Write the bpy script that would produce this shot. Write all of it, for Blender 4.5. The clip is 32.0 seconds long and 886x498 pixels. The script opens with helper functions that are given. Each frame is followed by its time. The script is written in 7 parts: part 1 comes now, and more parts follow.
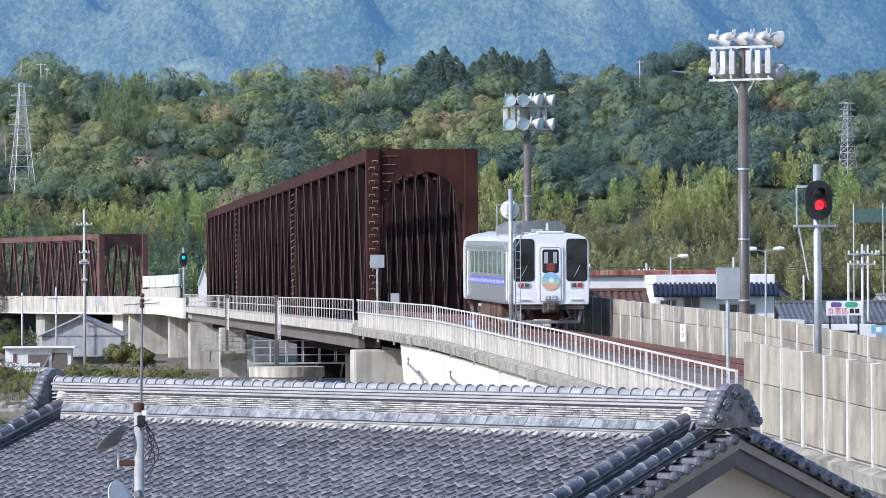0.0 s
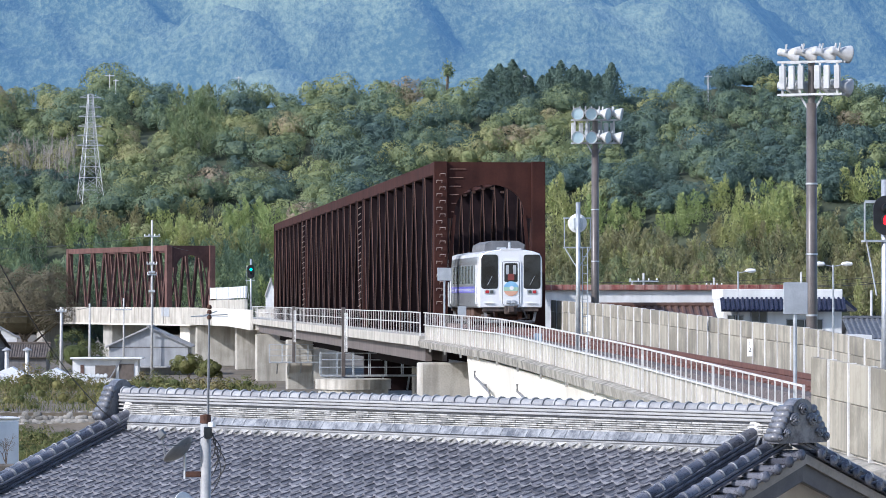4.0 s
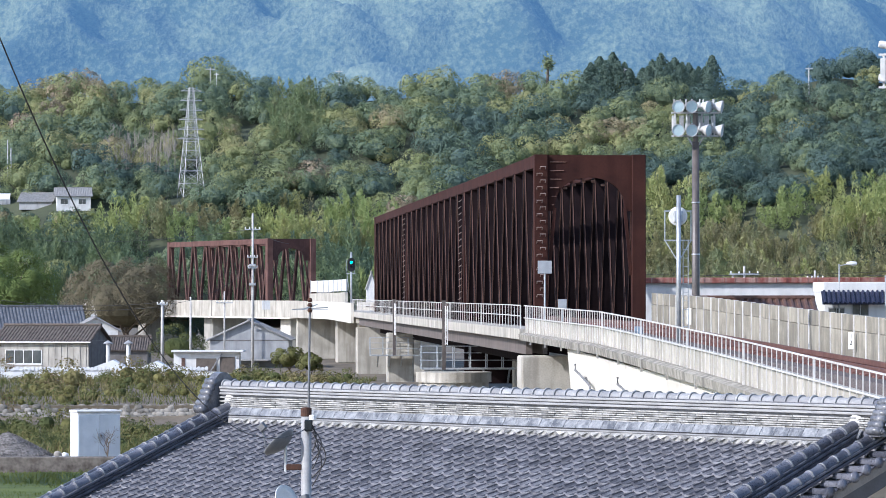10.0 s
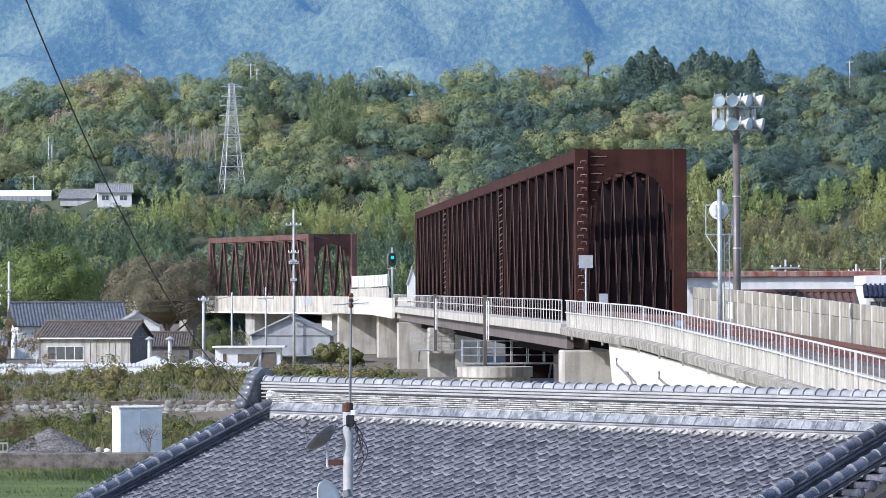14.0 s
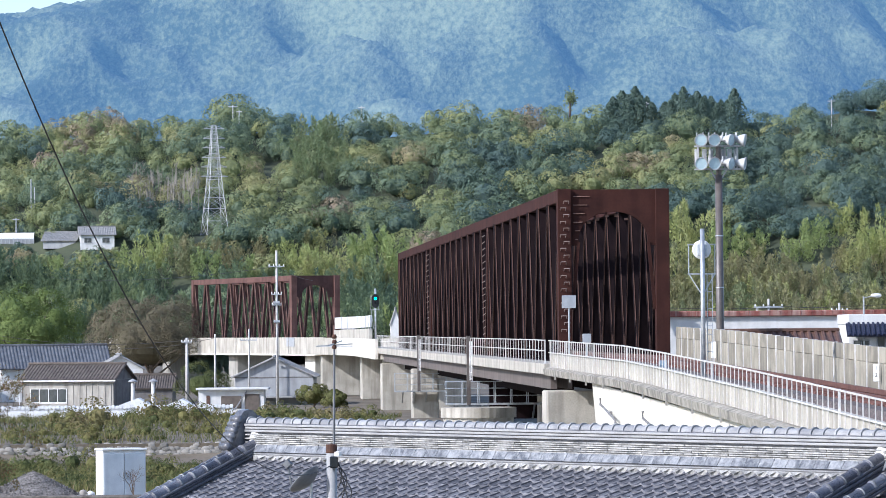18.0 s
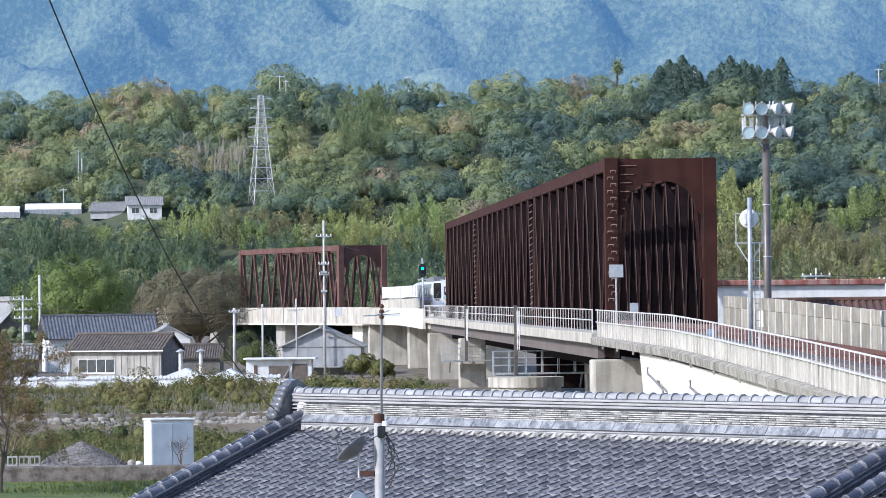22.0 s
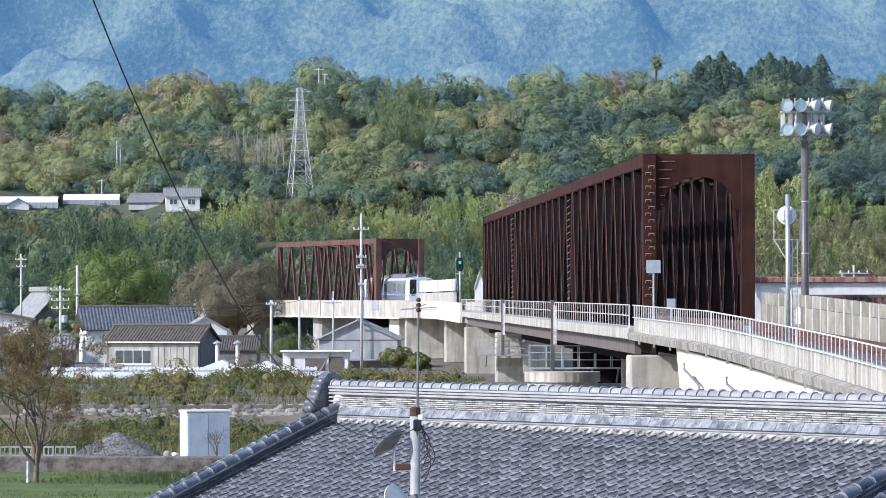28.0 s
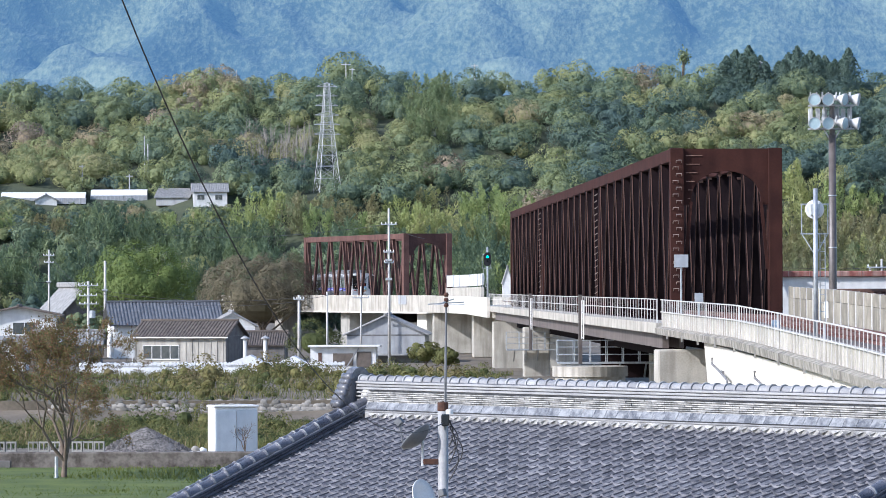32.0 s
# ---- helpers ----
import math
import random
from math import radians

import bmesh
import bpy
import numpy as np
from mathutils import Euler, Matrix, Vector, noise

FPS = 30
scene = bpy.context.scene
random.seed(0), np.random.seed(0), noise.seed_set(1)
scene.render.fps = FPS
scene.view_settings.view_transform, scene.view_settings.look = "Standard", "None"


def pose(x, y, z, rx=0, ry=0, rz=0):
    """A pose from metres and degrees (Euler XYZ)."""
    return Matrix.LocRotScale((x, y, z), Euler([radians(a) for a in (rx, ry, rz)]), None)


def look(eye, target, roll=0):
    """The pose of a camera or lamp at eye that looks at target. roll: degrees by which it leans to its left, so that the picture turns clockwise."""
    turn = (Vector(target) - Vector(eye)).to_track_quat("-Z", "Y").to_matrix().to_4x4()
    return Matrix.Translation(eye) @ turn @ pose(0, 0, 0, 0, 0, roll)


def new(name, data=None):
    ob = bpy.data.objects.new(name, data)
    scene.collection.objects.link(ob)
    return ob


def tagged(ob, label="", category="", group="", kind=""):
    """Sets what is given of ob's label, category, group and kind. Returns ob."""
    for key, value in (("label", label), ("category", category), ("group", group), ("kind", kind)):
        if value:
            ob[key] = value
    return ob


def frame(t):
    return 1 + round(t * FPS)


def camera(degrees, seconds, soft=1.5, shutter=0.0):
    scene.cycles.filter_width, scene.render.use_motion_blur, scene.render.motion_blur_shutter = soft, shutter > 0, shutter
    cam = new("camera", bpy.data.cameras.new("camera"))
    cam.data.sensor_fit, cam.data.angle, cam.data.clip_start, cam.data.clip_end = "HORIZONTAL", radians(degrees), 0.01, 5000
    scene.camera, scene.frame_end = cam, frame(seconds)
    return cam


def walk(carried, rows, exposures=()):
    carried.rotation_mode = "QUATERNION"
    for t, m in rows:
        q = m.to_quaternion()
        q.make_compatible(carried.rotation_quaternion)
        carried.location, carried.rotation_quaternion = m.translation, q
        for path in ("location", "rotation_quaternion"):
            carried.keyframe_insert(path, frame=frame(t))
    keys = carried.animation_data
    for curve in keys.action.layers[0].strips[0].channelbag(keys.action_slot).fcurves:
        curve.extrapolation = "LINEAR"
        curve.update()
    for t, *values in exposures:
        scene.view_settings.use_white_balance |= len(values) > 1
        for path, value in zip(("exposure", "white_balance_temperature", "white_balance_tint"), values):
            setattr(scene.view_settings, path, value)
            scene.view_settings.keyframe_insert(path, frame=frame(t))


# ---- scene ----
# A tripod stands on a balcony; the camera only pans, tilts and leans a little.
HC = 7.2
cam = camera(12.782, 32.0, soft=0.8)
PAN = [
    (0.0, -2.316, 0.550, 0.34),
    (0.5, -2.116, 0.533, 0.17),
    (1.0, -1.852, 0.633, 0.27),
    (1.5, -1.962, 0.746, 0.15),
    (2.0, -1.878, 0.803, 0.09),
    (2.5, -1.662, 0.754, 0.08),
    (3.0, -1.496, 0.734, 0.02),
    (3.5, -1.408, 0.736, 0.03),
    (5.5, -0.950, 0.762, -0.15),
    (6.0, -0.729, 0.757, -0.20),
    (6.5, -0.751, 0.747, -0.31),
    (7.0, -0.725, 0.707, -0.31),
    (7.5, -0.650, 0.653, -0.25),
    (8.0, -0.426, 0.642, -0.09),
    (8.5, -0.148, 0.636, 0.06),
    (9.0, 0.000, 0.647, 0.00),
    (9.5, 0.032, 0.655, 0.04),
    (10.0, 0.108, 0.642, 0.04),
    (10.5, 0.335, 0.617, 0.02),
    (11.0, 0.608, 0.594, 0.05),
    (11.5, 0.686, 0.577, 0.08),
    (12.0, 0.643, 0.536, 0.07),
    (12.5, 0.620, 0.493, 0.07),
    (13.0, 0.633, 0.470, 0.10),
    (13.5, 0.685, 0.481, 0.19),
    (14.0, 0.703, 0.570, 0.24),
    (14.5, 0.604, 0.577, 0.26),
    (16.5, 0.558, 0.657, 0.20),
    (17.0, 0.400, 0.810, 0.36),
    (17.5, 0.325, 1.123, 0.52),
    (18.0, 0.460, 1.159, 0.52),
    (18.5, 0.480, 1.127, 0.48),
    (19.0, -0.087, 0.911, 0.45),
    (19.5, -0.137, 0.811, 0.47),
    (20.0, 0.291, 0.710, 0.54),
    (20.5, 0.705, 0.744, 0.61),
    (21.0, 1.065, 0.731, 0.59),
    (21.5, 1.151, 0.747, 0.60),
    (22.0, 1.144, 0.725, 0.63),
    (22.5, 1.185, 0.724, 0.60),
    (23.0, 1.286, 0.681, 0.49),
    (23.5, 1.361, 0.731, 0.49),
    (24.0, 1.274, 0.794, 0.50),
    (24.5, 1.223, 0.772, 0.42),
    (25.0, 1.256, 0.723, 0.22),
    (25.5, 1.437, 0.663, 0.11),
    (27.5, 1.488, 0.652, 0.05),
    (28.0, 1.681, 0.640, 0.12),
    (28.5, 1.828, 0.651, 0.20),
    (29.0, 1.932, 0.716, 0.23),
    (29.5, 1.907, 0.723, 0.21),
    (30.0, 1.893, 0.713, 0.23),
    (30.5, 1.930, 0.718, 0.18),
    (31.0, 2.054, 0.679, 0.24),
    (31.5, 2.150, 0.676, 0.23),
    (32.0, 2.081, 0.566, 0.23),
]
walk(cam, [(t, pose(0, 0, HC, 90 + pitch, roll, yaw)) for t, yaw, pitch, roll in PAN], [(0.0, 0.41, 5640, 15), (9.0, 0.45, 5640, 15), (32.0, 0.50, 5640, 15)])

# ---- world and sun ----
SUN = Vector((-0.74, -0.42, 0.53)).normalized()
world = bpy.data.worlds.new("world")
scene.world = world
world.use_nodes = True
_n = world.node_tree.nodes
_sky = _n.new("ShaderNodeTexSky")
_sky.sky_type = "NISHITA"
_sky.sun_disc = False
_sky.sun_elevation = math.asin(SUN.z)
_sky.sun_rotation = math.atan2(SUN.x, SUN.y)
world.node_tree.links.new(_sky.outputs[0], _n["Background"].inputs[0])
_n["Background"].inputs[1].default_value = 0.15
_sun = bpy.data.lights.new("sun", "SUN")
_sun.energy, _sun.angle, _sun.color = 3.9, radians(0.5), (1.0, 0.93, 0.82)
sun = new("sun", _sun)
sun.matrix_world = look((0, 0, 60), Vector((0, 0, 60)) - SUN)


# ---- materials ----
def mat(name, a, b, scale=2.0, rough=0.7, metal=0.0, bump=0.0, fine=30.0, streak=0.0, streak_col=None, piece=0.0, tint=None, coat=0.0, thin=0.0, sheen=0.5):
    """Two colours mixed by noise at two scales, with fine relief; streak: dirt that runs down; piece: change from object to object."""
    m = bpy.data.materials.new(name)
    m.use_nodes = True
    nt = m.node_tree
    nd, ln = nt.nodes, nt.links
    p = nd["Principled BSDF"]
    tc = nd.new("ShaderNodeTexCoord")
    info = nd.new("ShaderNodeObjectInfo")
    off = nd.new("ShaderNodeVectorMath")
    off.operation = "MULTIPLY_ADD"
    off.inputs[1].default_value = (1, 1, 1)
    sc = nd.new("ShaderNodeVectorMath")
    sc.operation = "SCALE"
    sc.inputs[0].default_value = (37, 19, 11)
    ln.new(info.outputs["Random"], sc.inputs["Scale"])
    ln.new(tc.outputs["Object"], off.inputs[0])
    ln.new(sc.outputs[0], off.inputs[2])
    n1 = nd.new("ShaderNodeTexNoise")
    n1.inputs["Scale"].default_value, n1.inputs["Detail"].default_value = scale, 6
    n2 = nd.new("ShaderNodeTexNoise")
    n2.inputs["Scale"].default_value, n2.inputs["Detail"].default_value = fine, 4
    for n in (n1, n2):
        ln.new(off.outputs[0], n.inputs["Vector"])
    add = nd.new("ShaderNodeMath")
    add.operation = "MULTIPLY_ADD"
    add.inputs[1].default_value, add.inputs[2].default_value = 0.45, -0.22
    ln.new(n2.outputs["Fac"], add.inputs[0])
    tot = nd.new("ShaderNodeMath")
    ln.new(n1.outputs["Fac"], tot.inputs[0])
    ln.new(add.outputs[0], tot.inputs[1])
    last = tot
    if piece:
        pv = nd.new("ShaderNodeMath")
        pv.operation = "MULTIPLY_ADD"
        pv.inputs[1].default_value = piece
        ln.new(info.outputs["Random"], pv.inputs[0])
        sh = nd.new("ShaderNodeMath")
        sh.inputs[1].default_value = -piece / 2
        ln.new(tot.outputs[0], sh.inputs[0])
        ln.new(sh.outputs[0], pv.inputs[2])
        last = pv
    ramp = nd.new("ShaderNodeValToRGB")
    ramp.color_ramp.elements[0].position, ramp.color_ramp.elements[1].position = 0.32, 0.68
    ramp.color_ramp.elements[0].color, ramp.color_ramp.elements[1].color = (*a, 1), (*b, 1)
    ln.new(last.outputs[0], ramp.inputs[0])
    col = ramp.outputs[0]
    if streak:
        mp = nd.new("ShaderNodeMapping")
        mp.inputs["Scale"].default_value = (1.3, 1.3, 0.14)
        ln.new(off.outputs[0], mp.inputs[0])
        n3 = nd.new("ShaderNodeTexNoise")
        n3.inputs["Scale"].default_value, n3.inputs["Detail"].default_value = 1.6, 5
        ln.new(mp.outputs[0], n3.inputs["Vector"])
        r3 = nd.new("ShaderNodeMapRange")
        r3.inputs[1].default_value, r3.inputs[2].default_value, r3.inputs[4].default_value = 0.45, 0.72, streak
        ln.new(n3.outputs["Fac"], r3.inputs[0])
        mx = nd.new("ShaderNodeMix")
        mx.data_type = "RGBA"
        mx.inputs["B"].default_value = (*(streak_col or [c * 0.3 for c in a]), 1)
        ln.new(r3.outputs[0], mx.inputs["Factor"])
        ln.new(col, mx.inputs["A"])
        col = mx.outputs["Result"]
    if tint:
        at = nd.new("ShaderNodeAttribute")
        at.attribute_name = "tint"
        r4 = nd.new("ShaderNodeValToRGB")
        el = r4.color_ramp.elements
        while len(el) < len(tint):
            el.new(0.5)
        for i, c in enumerate(tint):
            el[i].position, el[i].color = i / (len(tint) - 1), (*c, 1)
        ln.new(at.outputs["Fac"], r4.inputs[0])
        mx = nd.new("ShaderNodeMix")
        mx.data_type, mx.blend_type = "RGBA", "MULTIPLY"
        mx.inputs["Factor"].default_value = 1.0
        ln.new(col, mx.inputs["A"])
        ln.new(r4.outputs[0], mx.inputs["B"])
        col = mx.outputs["Result"]
    ln.new(col, p.inputs["Base Color"])
    p.inputs["Metallic"].default_value = metal
    p.inputs["Coat Weight"].default_value = coat
    p.inputs["Specular IOR Level"].default_value = sheen
    rr = nd.new("ShaderNodeMapRange")
    rr.inputs[3].default_value, rr.inputs[4].default_value = max(0.03, rough - 0.12), min(1, rough + 0.12)
    ln.new(n2.outputs["Fac"], rr.inputs[0])
    ln.new(rr.outputs[0], p.inputs["Roughness"])
    if thin:
        tr = nd.new("ShaderNodeBsdfTranslucent")
        mixs = nd.new("ShaderNodeMixShader")
        mixs.inputs[0].default_value = thin
        ln.new(col, tr.inputs[0])
        ln.new(p.outputs[0], mixs.inputs[1])
        ln.new(tr.outputs[0], mixs.inputs[2])
        ln.new(mixs.outputs[0], nd["Material Output"].inputs[0])
    if bump:
        bp = nd.new("ShaderNodeBump")
        bp.inputs["Strength"].default_value, bp.inputs["Distance"].default_value = bump, 0.02
        ln.new(tot.outputs[0], bp.inputs["Height"])
        ln.new(bp.outputs[0], p.inputs["Normal"])
    return m


def glow(name, colour, strength):
    m = bpy.data.materials.new(name)
    m.use_nodes = True
    p = m.node_tree.nodes["Principled BSDF"]
    p.inputs["Base Color"].default_value = (*colour, 1)
    p.inputs["Emission Color"].default_value = (*colour, 1)
    p.inputs["Emission Strength"].default_value = strength
    return m


CONCRETE = mat("concrete", (0.36, 0.338, 0.285), (0.53, 0.50, 0.435), 0.7, 0.85, bump=0.3, fine=14, streak=0.6, streak_col=(0.15, 0.135, 0.11))
CONCRETE_PALE = mat("concrete_pale", (0.60, 0.565, 0.49), (0.72, 0.685, 0.60), 0.5, 0.8, bump=0.15, fine=10, streak=0.25, streak_col=(0.35, 0.33, 0.28))
CONCRETE_GREY = mat("concrete_grey", (0.28, 0.272, 0.245), (0.40, 0.388, 0.35), 0.5, 0.85, bump=0.2, fine=10, streak=0.4)
PANEL = mat("wall_panel", (0.215, 0.196, 0.15), (0.37, 0.34, 0.268), 1.3, 0.85, bump=0.3, fine=12, streak=0.75, streak_col=(0.13, 0.12, 0.10), piece=0.35)
# Darker than the post steel: the shade inside the truss is in this colour.
CORTEN = mat("weathered_steel_shaded", (0.0095, 0.0066, 0.0080), (0.0180, 0.0112, 0.0120), 0.8, 0.85, bump=0.2, fine=9, streak=0.4, sheen=0.06)
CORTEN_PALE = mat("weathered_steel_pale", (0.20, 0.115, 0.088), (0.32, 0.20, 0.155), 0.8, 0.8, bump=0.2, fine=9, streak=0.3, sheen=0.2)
# Edge steel lightened to paint the sun on the main bridge's flanges.
CORTEN_EDGE = mat("sunlit_steel_edge", (0.085, 0.050, 0.040), (0.15, 0.090, 0.072), 0.8, 0.8, bump=0.1, fine=9, streak=0.3, sheen=0.15)
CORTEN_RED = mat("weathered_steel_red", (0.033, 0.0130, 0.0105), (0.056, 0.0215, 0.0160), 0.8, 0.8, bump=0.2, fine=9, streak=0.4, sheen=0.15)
GIRDER = mat("girder_steel", (0.11, 0.09, 0.08), (0.17, 0.14, 0.125), 0.8, 0.6, bump=0.1, fine=9, streak=0.3)
WHITE_PAINT = mat("white_paint", (0.66, 0.66, 0.64), (0.82, 0.82, 0.80), 3, 0.45, bump=0.05, fine=40)
GALVANISED = mat("galvanised_steel", (0.38, 0.40, 0.42), (0.55, 0.57, 0.58), 5, 0.45, 0.6, bump=0.05, fine=60)
POLE_BROWN = mat("brown_pole_paint", (0.085, 0.073, 0.066), (0.135, 0.118, 0.108), 2, 0.4, bump=0.05, fine=30)
BALLAST = mat("ballast", (0.040, 0.033, 0.030), (0.19, 0.155, 0.138), 13, 0.95, bump=0.9, fine=38)
RAIL = mat("rusty_rail", (0.085, 0.036, 0.027), (0.15, 0.070, 0.052), 3, 0.6, bump=0.1)
SLEEPER = mat("sleeper", (0.20, 0.19, 0.17), (0.32, 0.30, 0.27), 3, 0.85, bump=0.2, piece=0.3)
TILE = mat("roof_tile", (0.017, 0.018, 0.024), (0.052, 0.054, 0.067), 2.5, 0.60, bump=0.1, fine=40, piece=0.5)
TILE_EDGE = mat("pale_tile_edge", (0.09, 0.092, 0.105), (0.25, 0.25, 0.265), 6, 0.6, bump=0.1, fine=40, piece=0.3)
TILE_DARK = mat("ridge_tile", (0.060, 0.063, 0.078), (0.16, 0.165, 0.19), 5, 0.30, bump=0.12, fine=40, piece=0.4)
TILE_SMOOTH = mat("smooth_ridge_tile", (0.225, 0.225, 0.23), (0.375, 0.375, 0.37), 3, 0.35, bump=0.08, fine=30, piece=0.35)
TILE_PALE = mat("weathered_ridge_tile", (0.14, 0.14, 0.135), (0.50, 0.49, 0.46), 3.2, 0.55, bump=0.3, fine=22, streak=0.3)
PLASTER = mat("plaster", (0.70, 0.69, 0.66), (0.80, 0.79, 0.76), 2, 0.8, bump=0.1, fine=30)
GRASS = mat("grass", (0.055, 0.085, 0.014), (0.115, 0.15, 0.026), 0.6, 0.9, bump=0.6, fine=9)
SOIL = mat("soil", (0.10, 0.085, 0.06), (0.19, 0.16, 0.12), 0.25, 0.95, bump=0.6, fine=5)
HILL_SOIL = mat("hill_soil", (0.038, 0.050, 0.030), (0.075, 0.088, 0.048), 0.08, 0.95, bump=0.3, fine=1)
# Blue is raised in the darker tints to paint distance haze over the woods.
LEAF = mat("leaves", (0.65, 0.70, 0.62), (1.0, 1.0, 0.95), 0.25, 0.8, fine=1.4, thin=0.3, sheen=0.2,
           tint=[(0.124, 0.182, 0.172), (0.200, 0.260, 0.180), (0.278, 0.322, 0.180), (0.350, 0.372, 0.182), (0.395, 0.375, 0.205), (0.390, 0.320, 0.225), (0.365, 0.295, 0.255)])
# The last, darkest tint holds the shade at the foot of the hill.
BAMBOO = mat("bamboo_leaves", (0.7, 0.74, 0.66), (1.0, 1.0, 0.95), 0.3, 0.75, fine=1.6, thin=0.35, sheen=0.2,
             tint=[(0.350, 0.420, 0.185), (0.470, 0.500, 0.215), (0.315, 0.285, 0.170), (0.270, 0.335, 0.185), (0.130, 0.190, 0.145)])
BARK = mat("bark", (0.10, 0.075, 0.055), (0.19, 0.15, 0.115), 4, 0.9, bump=0.4)
RUBBER = mat("black_rubber", (0.012, 0.012, 0.013), (0.03, 0.03, 0.032), 6, 0.6)
STAINLESS = mat("stainless_side", (0.40, 0.41, 0.42), (0.50, 0.51, 0.52), 2, 0.32, 0.75, bump=0.02, fine=20)
TRAIN_WHITE = mat("train_white", (0.70, 0.71, 0.72), (0.78, 0.79, 0.80), 1.5, 0.25, bump=0.01, coat=0.3, streak=0.12, streak_col=(0.4, 0.38, 0.35))
UNDERFRAME = mat("underframe", (0.03, 0.026, 0.024), (0.10, 0.07, 0.055), 4, 0.75, bump=0.2)
BLUE_BAND = mat("blue_band", (0.10, 0.10, 0.45), (0.17, 0.17, 0.55), 4, 0.3)
DARK_GLASS = mat("dark_glass", (0.012, 0.016, 0.020), (0.02, 0.026, 0.03), 2, 0.10)
PANE = mat("window_glass", (0.05, 0.06, 0.06), (0.09, 0.10, 0.10), 2, 0.10)


# ---- mesh helpers ----
class Geo:
    """Gathers faces for one mesh."""

    def __init__(self):
        self.v, self.f = [], []

    def quads(self, vs, fs):
        n = len(self.v)
        self.v += [tuple(p) for p in vs]
        self.f += [tuple(n + i for i in q) for q in fs]
        return self

    def box(self, x0, x1, y0, y1, z0, z1, m=None, bevel=0.0):
        b = min(bevel, (x1 - x0) * 0.45, (y1 - y0) * 0.45, (z1 - z0) * 0.45)
        if b <= 0:
            vs = [Vector((x, y, z)) for z in (z0, z1) for y in (y0, y1) for x in (x0, x1)]
            fs = [(0, 2, 3, 1), (4, 5, 7, 6), (0, 1, 5, 4), (2, 6, 7, 3), (0, 4, 6, 2), (1, 3, 7, 5)]
        else:
            vs, fs = [], []
            for z, s in ((z0, b), (z0 + b, 0), (z1 - b, 0), (z1, b)):
                a, c, d, e = x0 + s, x1 - s, y0 + s, y1 - s
                q = b - s
                vs += [Vector(p) for p in ((a + q, d, z), (c - q, d, z), (c, d + q, z), (c, e - q, z), (c - q, e, z), (a + q, e, z), (a, e - q, z), (a, d + q, z))]
            for k in range(3):
                fs += [(8 * k + i, 8 * k + (i + 1) % 8, 8 * k + 8 + (i + 1) % 8, 8 * k + 8 + i) for i in range(8)]
            fs += [tuple(range(7, -1, -1)), tuple(range(24, 32))]
        return self.quads([m @ p for p in vs] if m else vs, fs)

    def tube(self, p0, p1, r0, r1=None, n=8, caps=True):
        p0, p1 = Vector(p0), Vector(p1)
        r1 = r0 if r1 is None else r1
        q = (p1 - p0).to_track_quat("Z", "Y")
        ring = [q @ Vector((math.cos(6.28318 * i / n), math.sin(6.28318 * i / n), 0)) for i in range(n)]
        vs = [p0 + r0 * d for d in ring] + [p1 + r1 * d for d in ring]
        fs = [(i, (i + 1) % n, n + (i + 1) % n, n + i) for i in range(n)]
        if caps:
            fs += [tuple(range(n - 1, -1, -1)), tuple(range(n, 2 * n))]
        return self.quads(vs, fs)

    def path(self, pts, r, n=5):
        """One round bar through several points."""
        pts = [Vector(p) for p in pts]
        rings = []
        for i, p in enumerate(pts):
            d = (pts[min(i + 1, len(pts) - 1)] - pts[max(i - 1, 0)]).normalized()
            q = d.to_track_quat("Z", "Y")
            rings.append([p + q @ Vector((r * math.cos(6.28318 * k / n), r * math.sin(6.28318 * k / n), 0)) for k in range(n)])
        return self.sweep(rings)

    def bar(self, p0, p1, w, h, up=(0, 0, 1)):
        """A straight bar of section w by h between two points."""
        p0, p1 = Vector(p0), Vector(p1)
        d = (p1 - p0).normalized()
        s = d.cross(Vector(up))
        s = s.normalized() if s.length > 1e-6 else Vector((1, 0, 0))
        u = s.cross(d)
        vs = [p + s * a * w / 2 + u * b * h / 2 for p in (p0, p1) for a, b in ((-1, -1), (1, -1), (1, 1), (-1, 1))]
        return self.quads(vs, [(0, 1, 5, 4), (1, 2, 6, 5), (2, 3, 7, 6), (3, 0, 4, 7), (3, 2, 1, 0), (4, 5, 6, 7)])

    def sweep(self, sections, closed=True):
        """Skin over sections (lists of points of one length)."""
        n = len(sections[0])
        vs = [p for s in sections for p in s]
        fs = []
        for k in range(len(sections) - 1):
            for i in range(n if closed else n - 1):
                j = (i + 1) % n
                fs.append((k * n + i, k * n + j, (k + 1) * n + j, (k + 1) * n + i))
        if closed:
            fs += [tuple(range(n - 1, -1, -1)), tuple(range((len(sections) - 1) * n, len(sections) * n))]
        return self.quads(vs, fs)

    def lathe(self, profile, n=12, m=None):
        """A turned form: (radius, height) pairs round z."""
        rings = [[Vector((r * math.cos(6.28318 * i / n), r * math.sin(6.28318 * i / n), z)) for i in range(n)] for r, z in profile]
        if m:
            rings = [[m @ p for p in ring] for ring in rings]
        return self.sweep(rings)

    def mesh(self, name, material, smooth=False):
        me = bpy.data.meshes.new(name)
        me.from_pydata(self.v, [], self.f)
        if smooth:
            me.polygons.foreach_set("use_smooth", [True] * len(me.polygons))
        me.update()
        me.materials.append(material)
        return me


def part(name, g, material, parent=None, label="", m=None, smooth=False):
    ob = new(name, g.mesh(name, material, smooth))
    if parent:
        ob.parent = parent
    if m is not None:
        ob.matrix_basis = m
    if label:
        ob["label"] = label
    return ob


def thing(name, m, label, category, group="", kind=""):
    ob = new(name)
    ob.empty_display_size = 0.2
    ob.matrix_basis = m
    return tagged(ob, label, category, group, kind)


